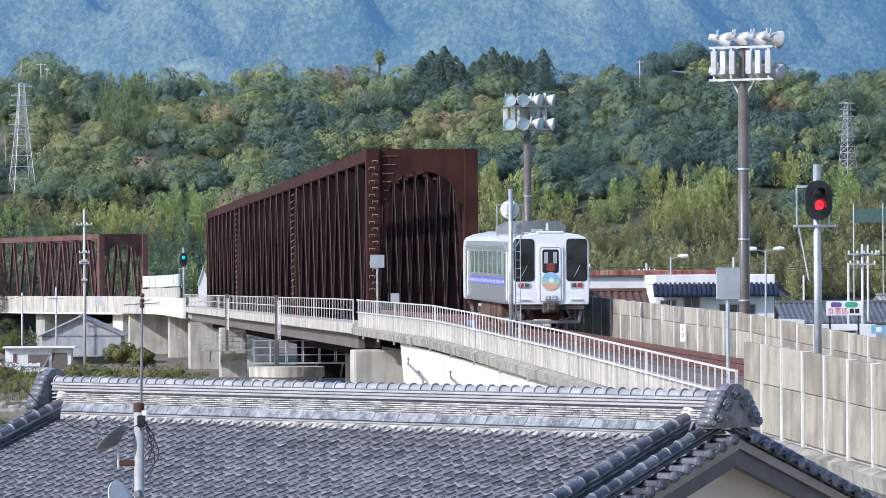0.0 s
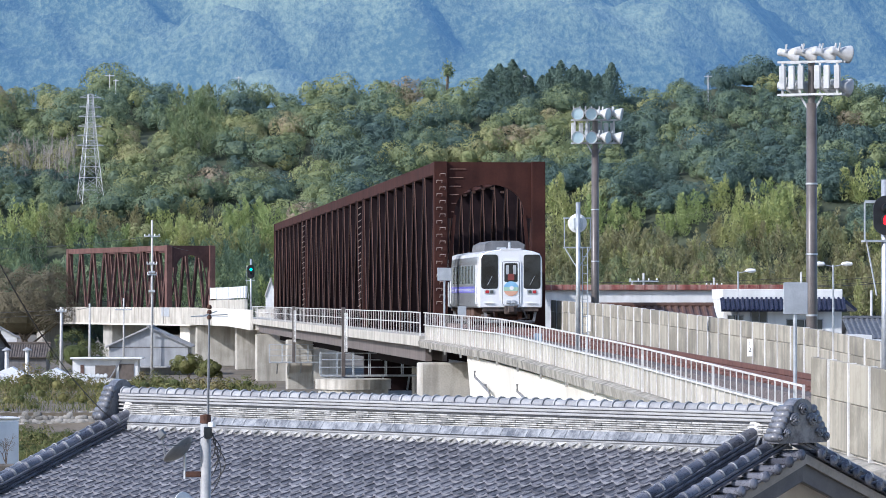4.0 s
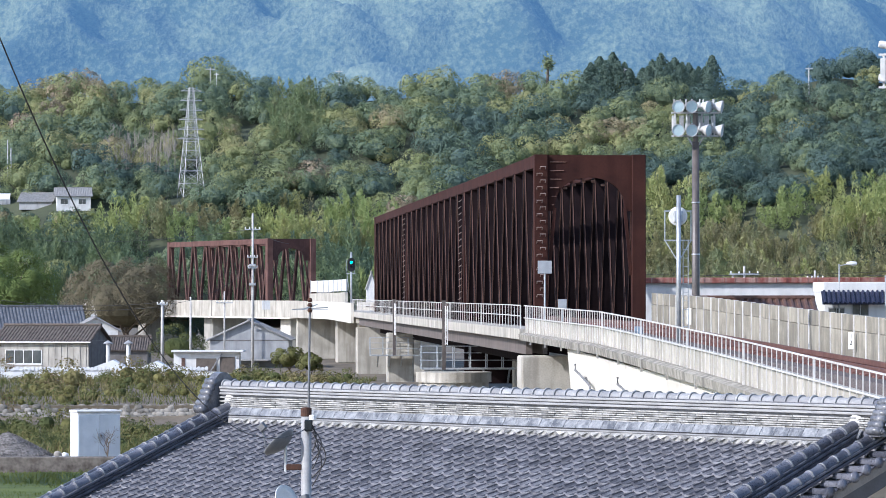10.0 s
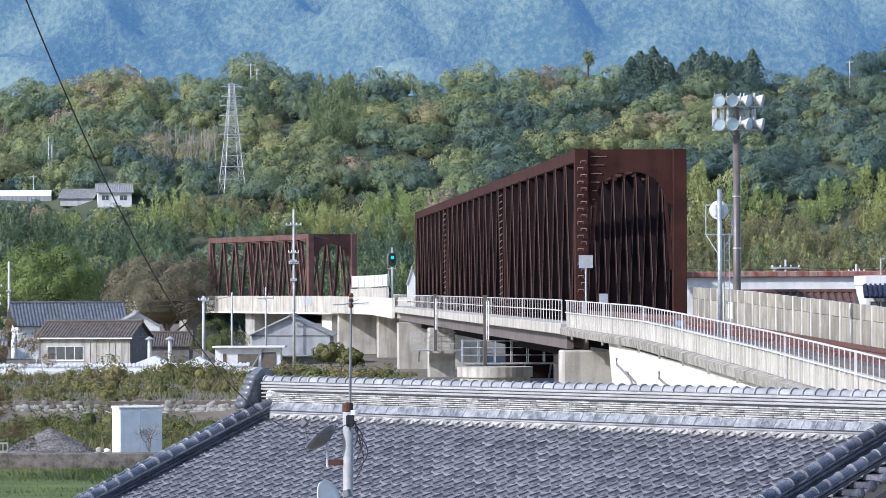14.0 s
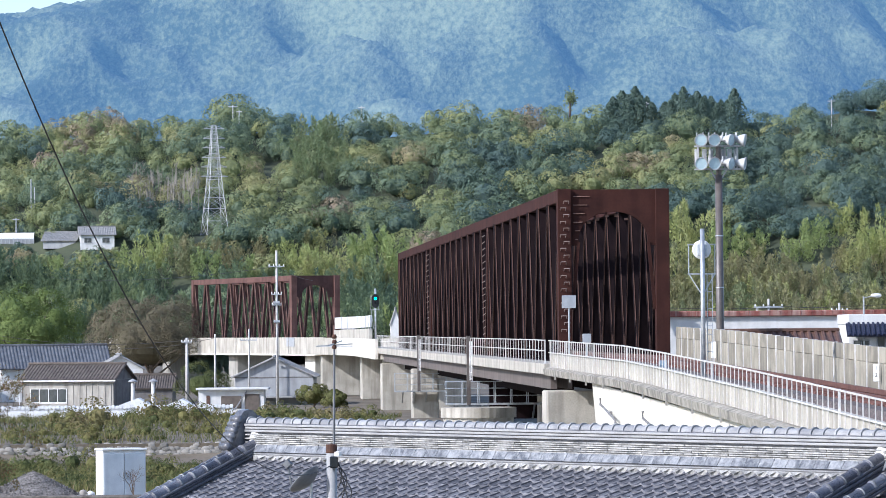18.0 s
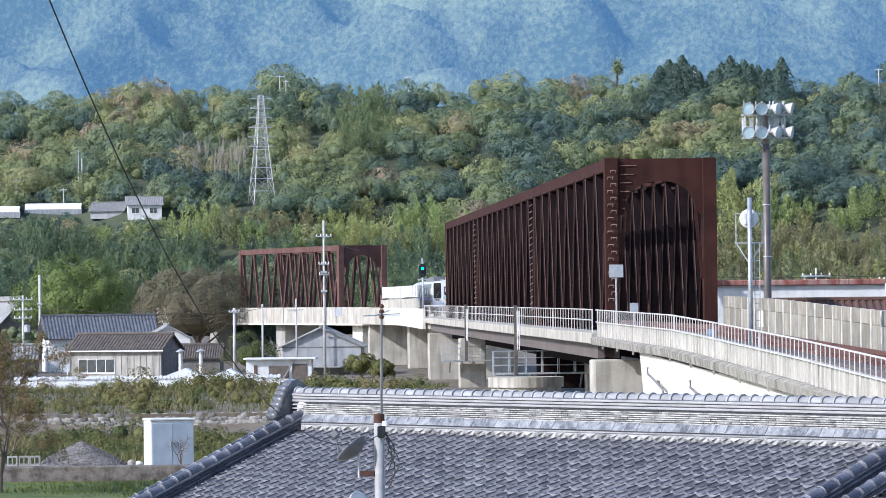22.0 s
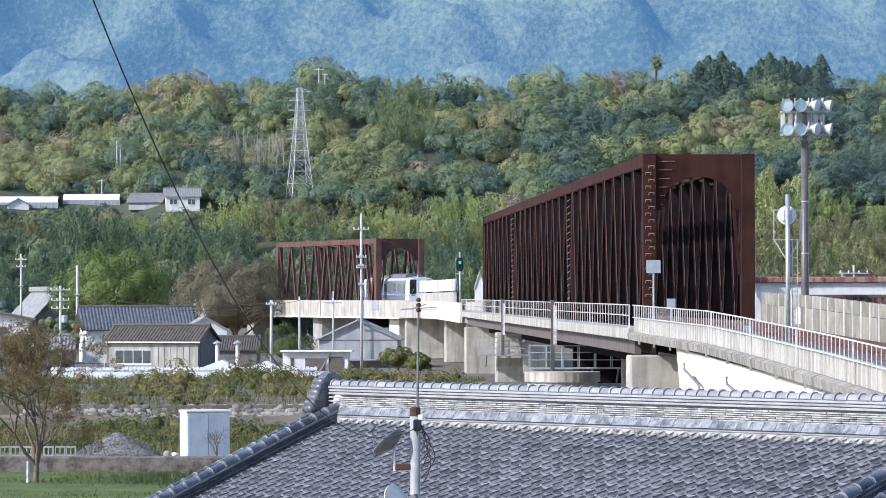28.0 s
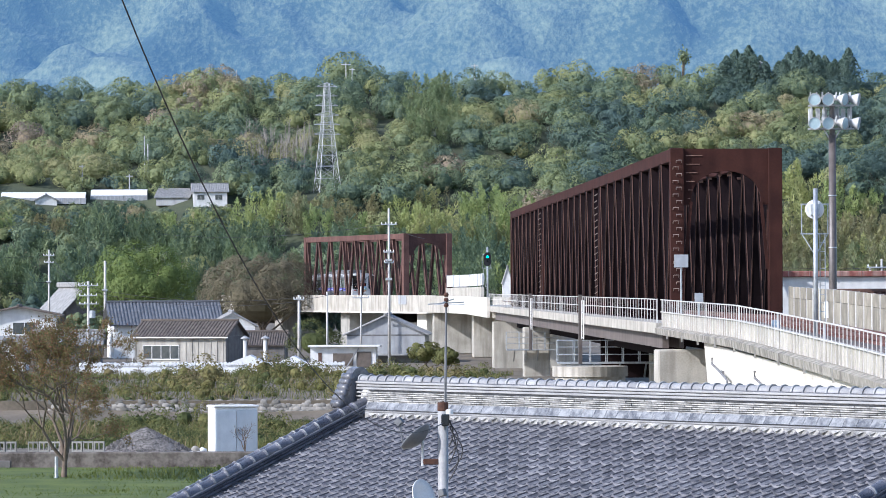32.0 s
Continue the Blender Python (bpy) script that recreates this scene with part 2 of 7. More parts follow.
def solid(name, g, material, m, label, category, group="", kind="", smooth=False):
    ob = new(name, g.mesh(name, material, smooth))
    ob.matrix_basis = m
    return tagged(ob, label, category, group, kind)


def setting(name, g, material, m=None, label="", category="", smooth=False):
    ob = new(name, g.mesh(name, material, smooth))
    if m is not None:
        ob.matrix_basis = m
    return tagged(ob, label, category, "", "structure")


def big_mesh(name, verts, faces, material, tint=None, smooth=False):
    """A mesh of quads from arrays, for woods and grass."""
    me = bpy.data.meshes.new(name)
    me.vertices.add(len(verts))
    me.vertices.foreach_set("co", verts.astype(np.float32).ravel())
    me.loops.add(faces.size)
    me.loops.foreach_set("vertex_index", faces.astype(np.int32).ravel())
    me.polygons.add(len(faces))
    k = faces.shape[1]
    me.polygons.foreach_set("loop_start", np.arange(0, faces.size, k, dtype=np.int32))
    me.polygons.foreach_set("use_smooth", np.full(len(faces), smooth))
    if tint is not None:
        at = me.attributes.new("tint", "FLOAT", "POINT")
        at.data.foreach_set("value", tint.astype(np.float32))
    me.update(calc_edges=True)
    me.validate()
    me.materials.append(material)
    return me


RNG = np.random.default_rng(7)


def fbm(x, y, scale, seed=0.0, octaves=5):
    return noise.fractal(Vector((x / scale + seed, y / scale - seed, seed)), 1.0, 2.0, octaves)


# ---- land ----
def lerp_table(x, table):
    return float(np.interp(x, [a for a, b in table], [b for a, b in table]))


HILL_Y, HILL_D = 850.0, 190.0


def hill_crest(u):
    """Rise of the tree tops on the crest, per 7000 m of distance, against the bearing."""
    return lerp_table(u, [(-1300, 378), (-1038, 380), (-900, 389), (-770, 386), (-648, 408), (-560, 388), (-450, 410), (-400, 404), (-280, 396), (-208, 384), (-100, 390), (22, 406), (90, 396), (180, 398), (252, 398), (310, 400), (440, 402), (469, 378), (500, 376), (599, 416), (669, 430), (750, 428), (900, 416), (1067, 402), (1300, 390)])


def hill_z(x, y):
    k = min(1.0, max(0.0, (y - HILL_Y) / HILL_D))
    top = hill_crest(7000 * x / y) / 7000 * (HILL_Y + HILL_D) + HC - 7.6
    k = k * k * (3 - 2 * k) * 0.25 + k * 0.75
    z = top * k + (7.5 * fbm(x, y * 1.5, 85, 3.1, 3) + 3.5 * fbm(x * 1.3, y, 36, 8.3, 3)) * min(1, k * 5) * (1 - k) ** 0.6 + 1.5 * fbm(x, y, 20, 1.3, 2) * k + 2 * (1 - k)
    if y > HILL_Y + HILL_D:
        z -= (y - HILL_Y - HILL_D) * 0.3
    return z


def grid(name, xs, ys, zf, material, label, category, smooth=True):
    g = Geo()
    vs = [(x, y, zf(x, y)) for y in ys for x in xs]
    n = len(xs)
    fs = [(j * n + i, j * n + i + 1, (j + 1) * n + i + 1, (j + 1) * n + i) for j in range(len(ys) - 1) for i in range(n - 1)]
    g.quads(vs, fs)
    return setting(name, g, material, None, label, category, smooth)


grid("ground", [-6000, -300, -120, -70, -63, -30, -6, -3, 0, 30, 60, 120, 300, 6000], [-300, 0, 40, 80, 96, 102, 140, 180, 230, 300, 328, 335, 400, 600, 900, 5000],
     lambda x, y: -1.4 if -66 < x < -5 and 100 < y < 330 else 0.0, SOIL, "bare brown soil of the valley floor", "ground")
grid("hill_ground", np.linspace(-330, 330, 90), np.linspace(830, 1230, 90), hill_z, HILL_SOIL, "steep wooded hillside", "hill")

HAZE = bpy.data.materials.new("far_mountain")
HAZE.use_nodes = True


def make_haze():
    nt = HAZE.node_tree
    nd, ln = nt.nodes, nt.links
    p = nd["Principled BSDF"]
    tc = nd.new("ShaderNodeTexCoord")
    n1 = nd.new("ShaderNodeTexNoise")
    n1.inputs["Scale"].default_value, n1.inputs["Detail"].default_value = 0.006, 7
    n2 = nd.new("ShaderNodeTexVoronoi")
    n2.inputs["Scale"].default_value = 0.55
    n3 = nd.new("ShaderNodeTexNoise")
    n3.inputs["Scale"].default_value, n3.inputs["Detail"].default_value = 0.22, 7
    mp = nd.new("ShaderNodeMapping")
    mp.inputs["Scale"].default_value = (1.0, 0.18, 1.0)
    ln.new(tc.outputs["Object"], mp.inputs[0])
    for n in (n2, n3):
        ln.new(mp.outputs[0], n.inputs["Vector"])
    ln.new(tc.outputs["Object"], n1.inputs["Vector"])
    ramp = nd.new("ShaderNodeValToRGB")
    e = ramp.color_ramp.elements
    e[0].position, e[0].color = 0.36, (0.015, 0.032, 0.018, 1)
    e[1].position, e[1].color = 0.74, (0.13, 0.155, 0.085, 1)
    ad = nd.new("ShaderNodeMath")
    ad.operation = "MULTIPLY_ADD"
    ad.inputs[1].default_value = 0.75
    ln.new(n3.outputs["Fac"], ad.inputs[0])
    sb = nd.new("ShaderNodeMath")
    sb.inputs[1].default_value = -0.375
    ln.new(n1.outputs["Fac"], sb.inputs[0])
    ln.new(sb.outputs[0], ad.inputs[2])
    # Colour darkens between cells, painting the shade between tree crowns.
    gap = nd.new("ShaderNodeMath")
    gap.operation = "MULTIPLY_ADD"
    gap.inputs[1].default_value = -0.16
    ln.new(n2.outputs["Distance"], gap.inputs[0])
    up = nd.new("ShaderNodeMath")
    up.inputs[1].default_value = 0.08
    ln.new(ad.outputs[0], up.inputs[0])
    ln.new(up.outputs[0], gap.inputs[2])
    ln.new(gap.outputs[0], ramp.inputs[0])
    ln.new(ramp.outputs[0], p.inputs["Base Color"])
    p.inputs["Roughness"].default_value = 0.95
    # The slopes glow a faint blue in place of distance haze.
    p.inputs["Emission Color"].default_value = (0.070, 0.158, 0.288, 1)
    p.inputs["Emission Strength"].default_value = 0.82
    bp = nd.new("ShaderNodeBump")
    bp.inputs["Strength"].default_value, bp.inputs["Distance"].default_value = 0.55, 5.0
    mm = nd.new("ShaderNodeMath")
    ln.new(n2.outputs["Distance"], mm.inputs[0])
    mm.operation = "MULTIPLY_ADD"
    mm.inputs[1].default_value = -0.12
    ln.new(n3.outputs["Fac"], mm.inputs[2])
    ln.new(mm.outputs[0], bp.inputs["Height"])
    ln.new(bp.outputs[0], p.inputs["Normal"])


make_haze()


def mountain_z(x, y):
    spur = 1 - abs(fbm(x * 0.8 + 0.45 * y, y * 0.5, 330, 1.7, 3))
    spur2 = 1 - abs(fbm(x + 0.3 * y, y * 0.7, 120, 4.4, 3))
    top = y * lerp_table(x / y, [(-0.16, 0.0715), (-0.146, 0.0745), (-0.12, 0.0797), (-0.0872, 0.0835), (-0.06, 0.095), (-0.03, 0.13)]) + HC
    return min(top + 3 * fbm(x, y, 30, 6.5), 0.42 * (y - 2620) + 50 * (spur - 0.7) + 85 * fbm(x * 1.1 + 0.2 * y, y * 0.6, 210, 12.4, 3) + 60 * fbm(x * 0.9 + 0.4 * y, y * 0.5, 420, 7.7, 2) + 24 * (spur2 - 0.7) - 0.00035 * (x + 120) ** 2) + 9 * fbm(x, y, 45, 5.5) + 4 * fbm(x, y, 14, 2.5, 2)


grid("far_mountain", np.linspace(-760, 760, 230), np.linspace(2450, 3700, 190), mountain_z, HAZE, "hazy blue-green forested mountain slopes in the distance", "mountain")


# ---- woods ----
def cards(points, normals, size, rng, jitter=0.5, stretch=1.0):
    """Small leaf sprays: one triangle at each point, facing about outwards."""
    n = len(points)
    nr = normals + rng.normal(0, jitter, (n, 3))
    nr /= np.linalg.norm(nr, axis=1)[:, None]
    t = np.cross(nr, rng.normal(0, 1, (n, 3)))
    t /= np.linalg.norm(t, axis=1)[:, None]
    b = np.cross(nr, t)
    s = size * rng.uniform(0.6, 1.3, (n, 1))
    q = np.stack([points - t * s * 0.5 - b * s * 0.3, points + b * s * 0.62 * stretch, points + t * s * 0.5 - b * s * 0.3], 1)
    return q.reshape(-1, 3)


def crown(rng, r, h, lobes, per, size, lobe=(0.20, 0.34)):
    """A domed crown of leafy lobes round a core tinted for inner shade; a fourth column holds each lobe's change of
    tint.
    """
    mid = np.array([0, 0, h * 0.42])
    half = np.array([r, r, h * 0.56])
    out = []
    cs, rs, ds = [], [], []
    for i in range(lobes):
        e = rng.uniform(-0.25, 1.0)
        a = 2.39996 * i + rng.uniform(-0.5, 0.5)
        q = math.sqrt(max(0.0, 1 - e * e))
        d = np.array([q * math.cos(a), q * math.sin(a), e])
        cs.append(mid + d * half * rng.uniform(0.66, 0.84))
        rs.append(r * rng.uniform(*lobe))
        ds.append(d)
    cs, rs = np.array(cs), np.array(rs)
    for j in range(lobes):
        d = rng.normal(0, 1, (per, 3)) + 0.55 * ds[j] + np.array([0, 0, 0.25])
        d /= np.linalg.norm(d, axis=1)[:, None]
        p = cs[j] + d * rs[j] * rng.uniform(0.82, 1.1, (per, 1))
        ok = np.ones(per, bool)
        for k in range(lobes):
            if k != j:
                ok &= np.linalg.norm(p - cs[k], axis=1) > rs[k] * 0.7
        p, d = p[ok], d[ok]
        if len(p) == 0:
            continue
        v = cards(p, d + 0.35 * ds[j], size, rng, 0.17)
        out.append(np.concatenate([v, np.full((len(v), 1), rng.normal(0, 0.035))], 1))
    # Core that closes the gaps; its lower tint paints the shade inside the crown.
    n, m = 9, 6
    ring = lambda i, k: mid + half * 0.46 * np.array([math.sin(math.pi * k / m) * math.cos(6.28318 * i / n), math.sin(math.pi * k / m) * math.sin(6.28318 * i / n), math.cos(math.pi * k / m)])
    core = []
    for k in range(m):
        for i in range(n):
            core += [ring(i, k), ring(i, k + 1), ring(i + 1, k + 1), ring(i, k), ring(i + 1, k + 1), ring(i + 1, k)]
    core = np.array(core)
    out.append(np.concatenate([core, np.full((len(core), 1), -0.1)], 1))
    return np.concatenate(out)


def bamboo_clump(rng, r, h, n, per, size):
    """Leaning feathery plumes, each a tapering spindle of leaf sprays."""
    out = []
    for i in range(n):
        a, k = rng.uniform(0, 6.28), r * math.sqrt(rng.uniform(0, 1))
        base = np.array([k * math.cos(a), k * math.sin(a), 0])
        top = h * rng.uniform(0.60, 1.05)
        lean = rng.normal(0, 0.10 * h, 2)
        t = rng.uniform(0.10, 1.0, per) ** 0.75
        w = (1.05 * np.sin(np.clip((t - 0.02) / 0.98, 0, 1) * 3.05) ** 0.9 + 0.06) * rng.uniform(0.55, 1.0, per)
        an = rng.uniform(0, 6.28, per)
        w = w * (1 + 0.35 * np.sin(3 * an + 9 * t + i))
        p = base + np.stack([lean[0] * t ** 2 + w * np.cos(an), lean[1] * t ** 2 + w * np.sin(an), top * t - 0.3 * w], 1)
        up = np.stack([0.55 * np.cos(an), 0.55 * np.sin(an), 0.75 + 0 * an], 1) + rng.normal(0, 0.28, (per, 3))
        up /= np.linalg.norm(up, axis=1)[:, None]
        side = np.stack([-np.sin(an), np.cos(an), 0 * an], 1) + rng.normal(0, 0.45, (per, 3))
        L = size * rng.uniform(0.7, 1.3, (per, 1))
        v = np.stack([p - side * L * 0.18, p + side * L * 0.18, p + up * L], 1).reshape(-1, 3)
        out.append(np.concatenate([v, np.full((len(v), 1), rng.normal(0, 0.05))], 1))
    return np.concatenate(out)


def conifer(rng, r, h, per, size):
    t = rng.uniform(0.05, 1.0, per) ** 0.8
    an = rng.uniform(0, 6.28, per)
    w = r * (1 - t ** 1.8) ** 0.8 * rng.uniform(0.6, 1.15, per) * (1 + 0.3 * np.sin(5 * an + 30 * t)) + 0.15
    p = np.stack([w * np.cos(an), w * np.sin(an), 0.12 * h + 0.88 * h * t], 1)
    nr = np.stack([np.cos(an), np.sin(an), 0.45 + 0 * an], 1)
    return cards(p, nr, size, rng, 0.7)


def scatter(name, kinds, places, material, label, category):
    """One mesh of many trees: places are rows of x, y, z, turn, size, tint, kind."""
    vs, ts = [], []
    for x, y, z, a, s, t, k in places:
        v = kinds[int(k)]
        c, n = math.cos(a), math.sin(a)
        w = np.stack([(v[:, 0] * c - v[:, 1] * n) * s + x, (v[:, 0] * n + v[:, 1] * c) * s + y, v[:, 2] * s * (0.9 + 0.2 * ((a * 7) % 1)) + z], 1)
        vs.append(w)
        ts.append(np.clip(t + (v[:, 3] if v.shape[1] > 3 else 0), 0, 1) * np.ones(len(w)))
    v = np.concatenate(vs)
    me = big_mesh(name, v, np.arange(len(v)).reshape(-1, 3), material, np.concatenate(ts))
    return tagged(new(name, me), label, category, "", "stuff")


def seen_at(x, y, z):
    """Bearing and slope from the tripod, both per 7000 m."""
    return 7000 * x / y, 7000 * (z - HC) / y


def bamboo_here(x, y):
    u, v = seen_at(x, y, hill_z(x, y) + 7)
    n = fbm(x, y, 26, 9.0)
    if u > 320:
        return v < 225 - 0.03 * (u - 320) + 55 * n and (v < 150 or fbm(x, y, 18, 13.0) > -0.25)
    if u > -150:
        return v < 172 + 20 * n
    if u > -385:
        return v < lerp_table(u, [(-385, 120), (-320, 190), (-260, 206), (-190, 196), (-150, 172)]) + 14 * n or (-322 < u < -232 and 318 + 0.5 * (u + 232) < v < 388)
    return v < 170 + 30 * n and fbm(x, y, 17, 17.0) > -0.12


def on_hill(u, rise):
    """The place on the hillside seen on bearing u / 7000 and slope rise / 7000 from the tripod."""
    y = HILL_Y + 4.0
    while y < HILL_Y + HILL_D:
        if hill_z(u / 7000 * y, y) - HC > rise / 7000 * y:
            break
        y += 1
    return u / 7000 * y, y


# clearings on the hill: bearing, slope, half width and depth kept free of trees
SPOTS = {"pylon_a": (-459, 172), "pylon_b": (1005, 194), "house_a": (-667, 146), "house_b": (-735, 149), "greenhouse_a": (-965, 154), "greenhouse_b": (-830, 158), "house_c": (-960, 146)}
CLEAR = [(*on_hill(*SPOTS[k]), w, d) for k, w, d in (("pylon_a", 4, 16), ("pylon_b", 4, 14), ("house_a", 8, 26), ("house_b", 7, 26), ("greenhouse_a", 15, 26), ("greenhouse_b", 10, 26), ("house_c", 5, 26))]


def head_room(x, y):
    """How tall trees may be, as a share, so that houses and pylons stay in sight."""
    room = 1.0
    for cx, cy, w, d in CLEAR:
        if abs(x - cx * y / cy) < w:
            if -d < y - cy < -3.5:
                room = min(room, (hill_z(cx, cy) - hill_z(x, y) + 1.5) / 11.5)
            elif -3.5 <= y - cy < 4.5:
                room = 0.0
    return room


def plant_hill():
    rng = np.random.default_rng(11)
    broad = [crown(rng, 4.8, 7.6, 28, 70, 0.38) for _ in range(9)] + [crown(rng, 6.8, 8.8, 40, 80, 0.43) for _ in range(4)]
    bam = [bamboo_clump(rng, 4.0, 10.0, 12, 140, 0.72) for _ in range(6)]
    con = [conifer(rng, 2.9, 12.5, 1700, 0.5) for _ in range(4)]
    low = [crown(rng, 5.0, 8.5, 12, 34, 0.9, (0.3, 0.5)) for _ in range(6)]
    woods, grove, cedars, scrub = [], [], [], []
    y = HILL_Y + 8
    while y < HILL_Y + HILL_D + 1:
        x = -0.168 * y
        while x < 0.168 * y:
            px, py = x + rng.uniform(-3.2, 3.2), y + rng.uniform(-3.0, 3.0)
            x += 7.9
            z = hill_z(px, py) - 1.0
            a, w = rng.uniform(0, 6.28), rng.uniform()
            u, v = seen_at(px, py, z + 7)
            room = head_room(px, py)
            if room < 1.0:
                for _ in range(18):
                    qx, qy = px + rng.uniform(-4, 4), py + rng.uniform(-4, 4)
                    r2 = max(0.16, head_room(qx, qy)) if head_room(qx, qy) > 0 else 0
                    if r2 > 0.03:
                        scrub.append((qx, qy, hill_z(qx, qy) - 0.3, rng.uniform(0, 6.28), min(0.4, r2) * rng.uniform(0.7, 1.1), np.clip(rng.normal(0.3, 0.2), 0, 1), rng.integers(6)))
            if room < 0.12:
                continue
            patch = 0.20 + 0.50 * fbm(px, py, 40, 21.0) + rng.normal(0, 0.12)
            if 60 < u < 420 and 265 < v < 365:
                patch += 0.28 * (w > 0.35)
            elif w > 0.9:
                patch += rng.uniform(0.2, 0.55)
            # Tint lowered on the right and raised on the left for the hill's uneven light.
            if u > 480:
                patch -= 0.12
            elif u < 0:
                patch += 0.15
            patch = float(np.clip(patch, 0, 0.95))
            if room < 0.75:
                for _ in range(4):
                    qx, qy = px + rng.uniform(-4.5, 4.5), py + rng.uniform(-4.4, 4.4)
                    r2 = head_room(qx, qy)
                    if r2 > 0.1:
                        woods.append((qx, qy, hill_z(qx, qy) - 0.5, a, min(0.45, r2) * rng.uniform(0.6, 1.0), np.clip(patch + rng.normal(0, 0.1), 0, 1), rng.integers(9)))
            if bamboo_here(px, py):
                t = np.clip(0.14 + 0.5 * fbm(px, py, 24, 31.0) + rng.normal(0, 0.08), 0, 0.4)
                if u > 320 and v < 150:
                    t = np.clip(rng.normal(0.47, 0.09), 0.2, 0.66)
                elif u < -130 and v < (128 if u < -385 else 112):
                    # Dark tint paints the shaded lower woods behind the village.
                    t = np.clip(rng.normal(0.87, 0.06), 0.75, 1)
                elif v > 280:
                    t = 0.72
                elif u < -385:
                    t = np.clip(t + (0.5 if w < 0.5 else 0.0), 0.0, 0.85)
                grove.append((px, py, z, a, rng.uniform(0.72, 1.12) * room, t, rng.integers(6)))
            elif (fbm(px, py, 60, 41.0) > 0.42 and w > 0.6) and v < 360:
                cedars.append((px, py, z, a, rng.uniform(0.75, 1.05) * room, np.clip(0.05 + rng.normal(0, 0.05), 0, 0.2), rng.integers(4)))
            elif w < 0.16:
                woods.append((px, py, z, a, rng.uniform(0.8, 1.1) * room, patch, 9 + rng.integers(4)))
            else:
                woods.append((px, py, z, a, rng.uniform(0.58, 1.15) * room, patch, rng.integers(9)))
        y += 7.6
    for i in range(26):
        u = 246 + 8.8 * i + rng.normal(0, 3)
        py = HILL_Y + HILL_D - 6 + 10 * (i % 3)
        px = u / 7000 * py
        z = hill_z(px, py) - 1
        cedars.append((px, py, z, rng.uniform(0, 6.28), (HC + (407 + 13 * math.sin(i * 0.5) + rng.normal(0, 4)) / 7000 * py - z) / 12.5, 0.04, rng.integers(4)))
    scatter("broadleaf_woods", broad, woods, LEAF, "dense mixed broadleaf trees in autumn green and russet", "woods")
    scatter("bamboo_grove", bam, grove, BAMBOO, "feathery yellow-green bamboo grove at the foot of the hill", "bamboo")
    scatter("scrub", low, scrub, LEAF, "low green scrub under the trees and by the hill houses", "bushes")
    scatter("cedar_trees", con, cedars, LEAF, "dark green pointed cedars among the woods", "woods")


plant_hill()
# ---- railway ----
THETA = 3.924
RAILZ = HC - 1.27
TRACK = pose(7.16, 189.0, RAILZ, 0, 0, THETA)      # x across, y along the line from the near end of the bridge, z over the rail head


def rail_drop(y):
    """The line falls gently on the near side of the bridge."""
    return -0.0128 * max(0.0, -14 - y) * (1 - math.exp(-max(0.0, -14 - y) / 6))


def fence_top(y):
    return lerp_table(y, [(-130, -1.15), (-101, -0.56), (-74, 0.02), (-51, 0.42), (-40, 0.58), (-8, 0.70), (0, 0.72), (400, 0.72)])


def swept(profile, ys, dz, dx=lambda y: 0.0):
    g = Geo()
    g.sweep([[(x + dx(y), y, z + dz(y)) for x, z in profile] for y in ys])
    return g


COPING = mat("stained_coping", (0.22, 0.205, 0.17), (0.40, 0.375, 0.32), 2.2, 0.9, bump=0.5, fine=9, streak=0.8, streak_col=(0.09, 0.085, 0.075))
YS_NEAR = list(np.linspace(-150, -8, 36))

# viaduct on the near side
viaduct = thing("viaduct", TRACK, "concrete railway viaduct with pale box girders", "viaduct", kind="structure")
part("deck", swept([(-4.0, -0.75), (3.3, -0.75), (3.3, -0.79), (-4.0, -0.79)], YS_NEAR, rail_drop), CONCRETE, viaduct)
part("parapet", swept([(-4.28, 0.0), (-4.08, 0.0), (-4.08, -0.75), (-4.28, -0.75)], YS_NEAR, lambda y: fence_top(y) - 0.56), CONCRETE, viaduct, "beige concrete parapet behind the railing")
part("coping", swept([(-4.62, -0.02), (-4.42, 0.05), (-4.0, 0.05), (-4.0, -0.36), (-4.58, -0.30)], YS_NEAR, lambda y: fence_top(y) - 1.27), COPING, viaduct, "stained concrete ledge under the railing")
part("box_girder", swept([(-4.34, -0.80), (3.0, -0.80), (2.6, -3.1), (-4.15, -3.1)], list(np.linspace(-150, -28, 32)), rail_drop), CONCRETE_PALE, viaduct, "pale cream concrete girder side")
part("ballast_bed", swept([(-2.2, -0.76), (-1.6, -0.22), (1.6, -0.22), (2.2, -0.76)], list(np.linspace(-150, 2, 38)), rail_drop), BALLAST, viaduct, "grey-brown stone ballast")
for sx in (-0.5335, 0.5335):
    part("rail", swept([(sx - 0.035, -0.15), (sx + 0.035, -0.15), (sx + 0.035, 0.0), (sx - 0.035, 0.0)], list(np.linspace(-150, 2, 38)), rail_drop), RAIL, viaduct, "rusty steel rail")
RUSTY_SLEEPER = mat("rust_stained_sleeper", (0.10, 0.045, 0.034), (0.20, 0.10, 0.078), 3, 0.85, bump=0.2, piece=0.3)
_sl = Geo().box(-1.0, 1.0, -0.12, 0.12, -0.3, -0.14, None, 0.02).mesh("sleeper", RUSTY_SLEEPER)
for i in range(150):
    o = new("sleeper", _sl)
    o.parent = viaduct
    y = -106 + i * 0.72
    o.matrix_basis = pose(0, y, rail_drop(y) - 0.02)

# ---- main truss bridge ----
Y0, WT, HT, LT, NP = 5.0, 2.41, 8.05, 158.3, 26
SPAN = TRACK @ pose(0, Y0, 0)                        # the main bridge: y along it from its near portal


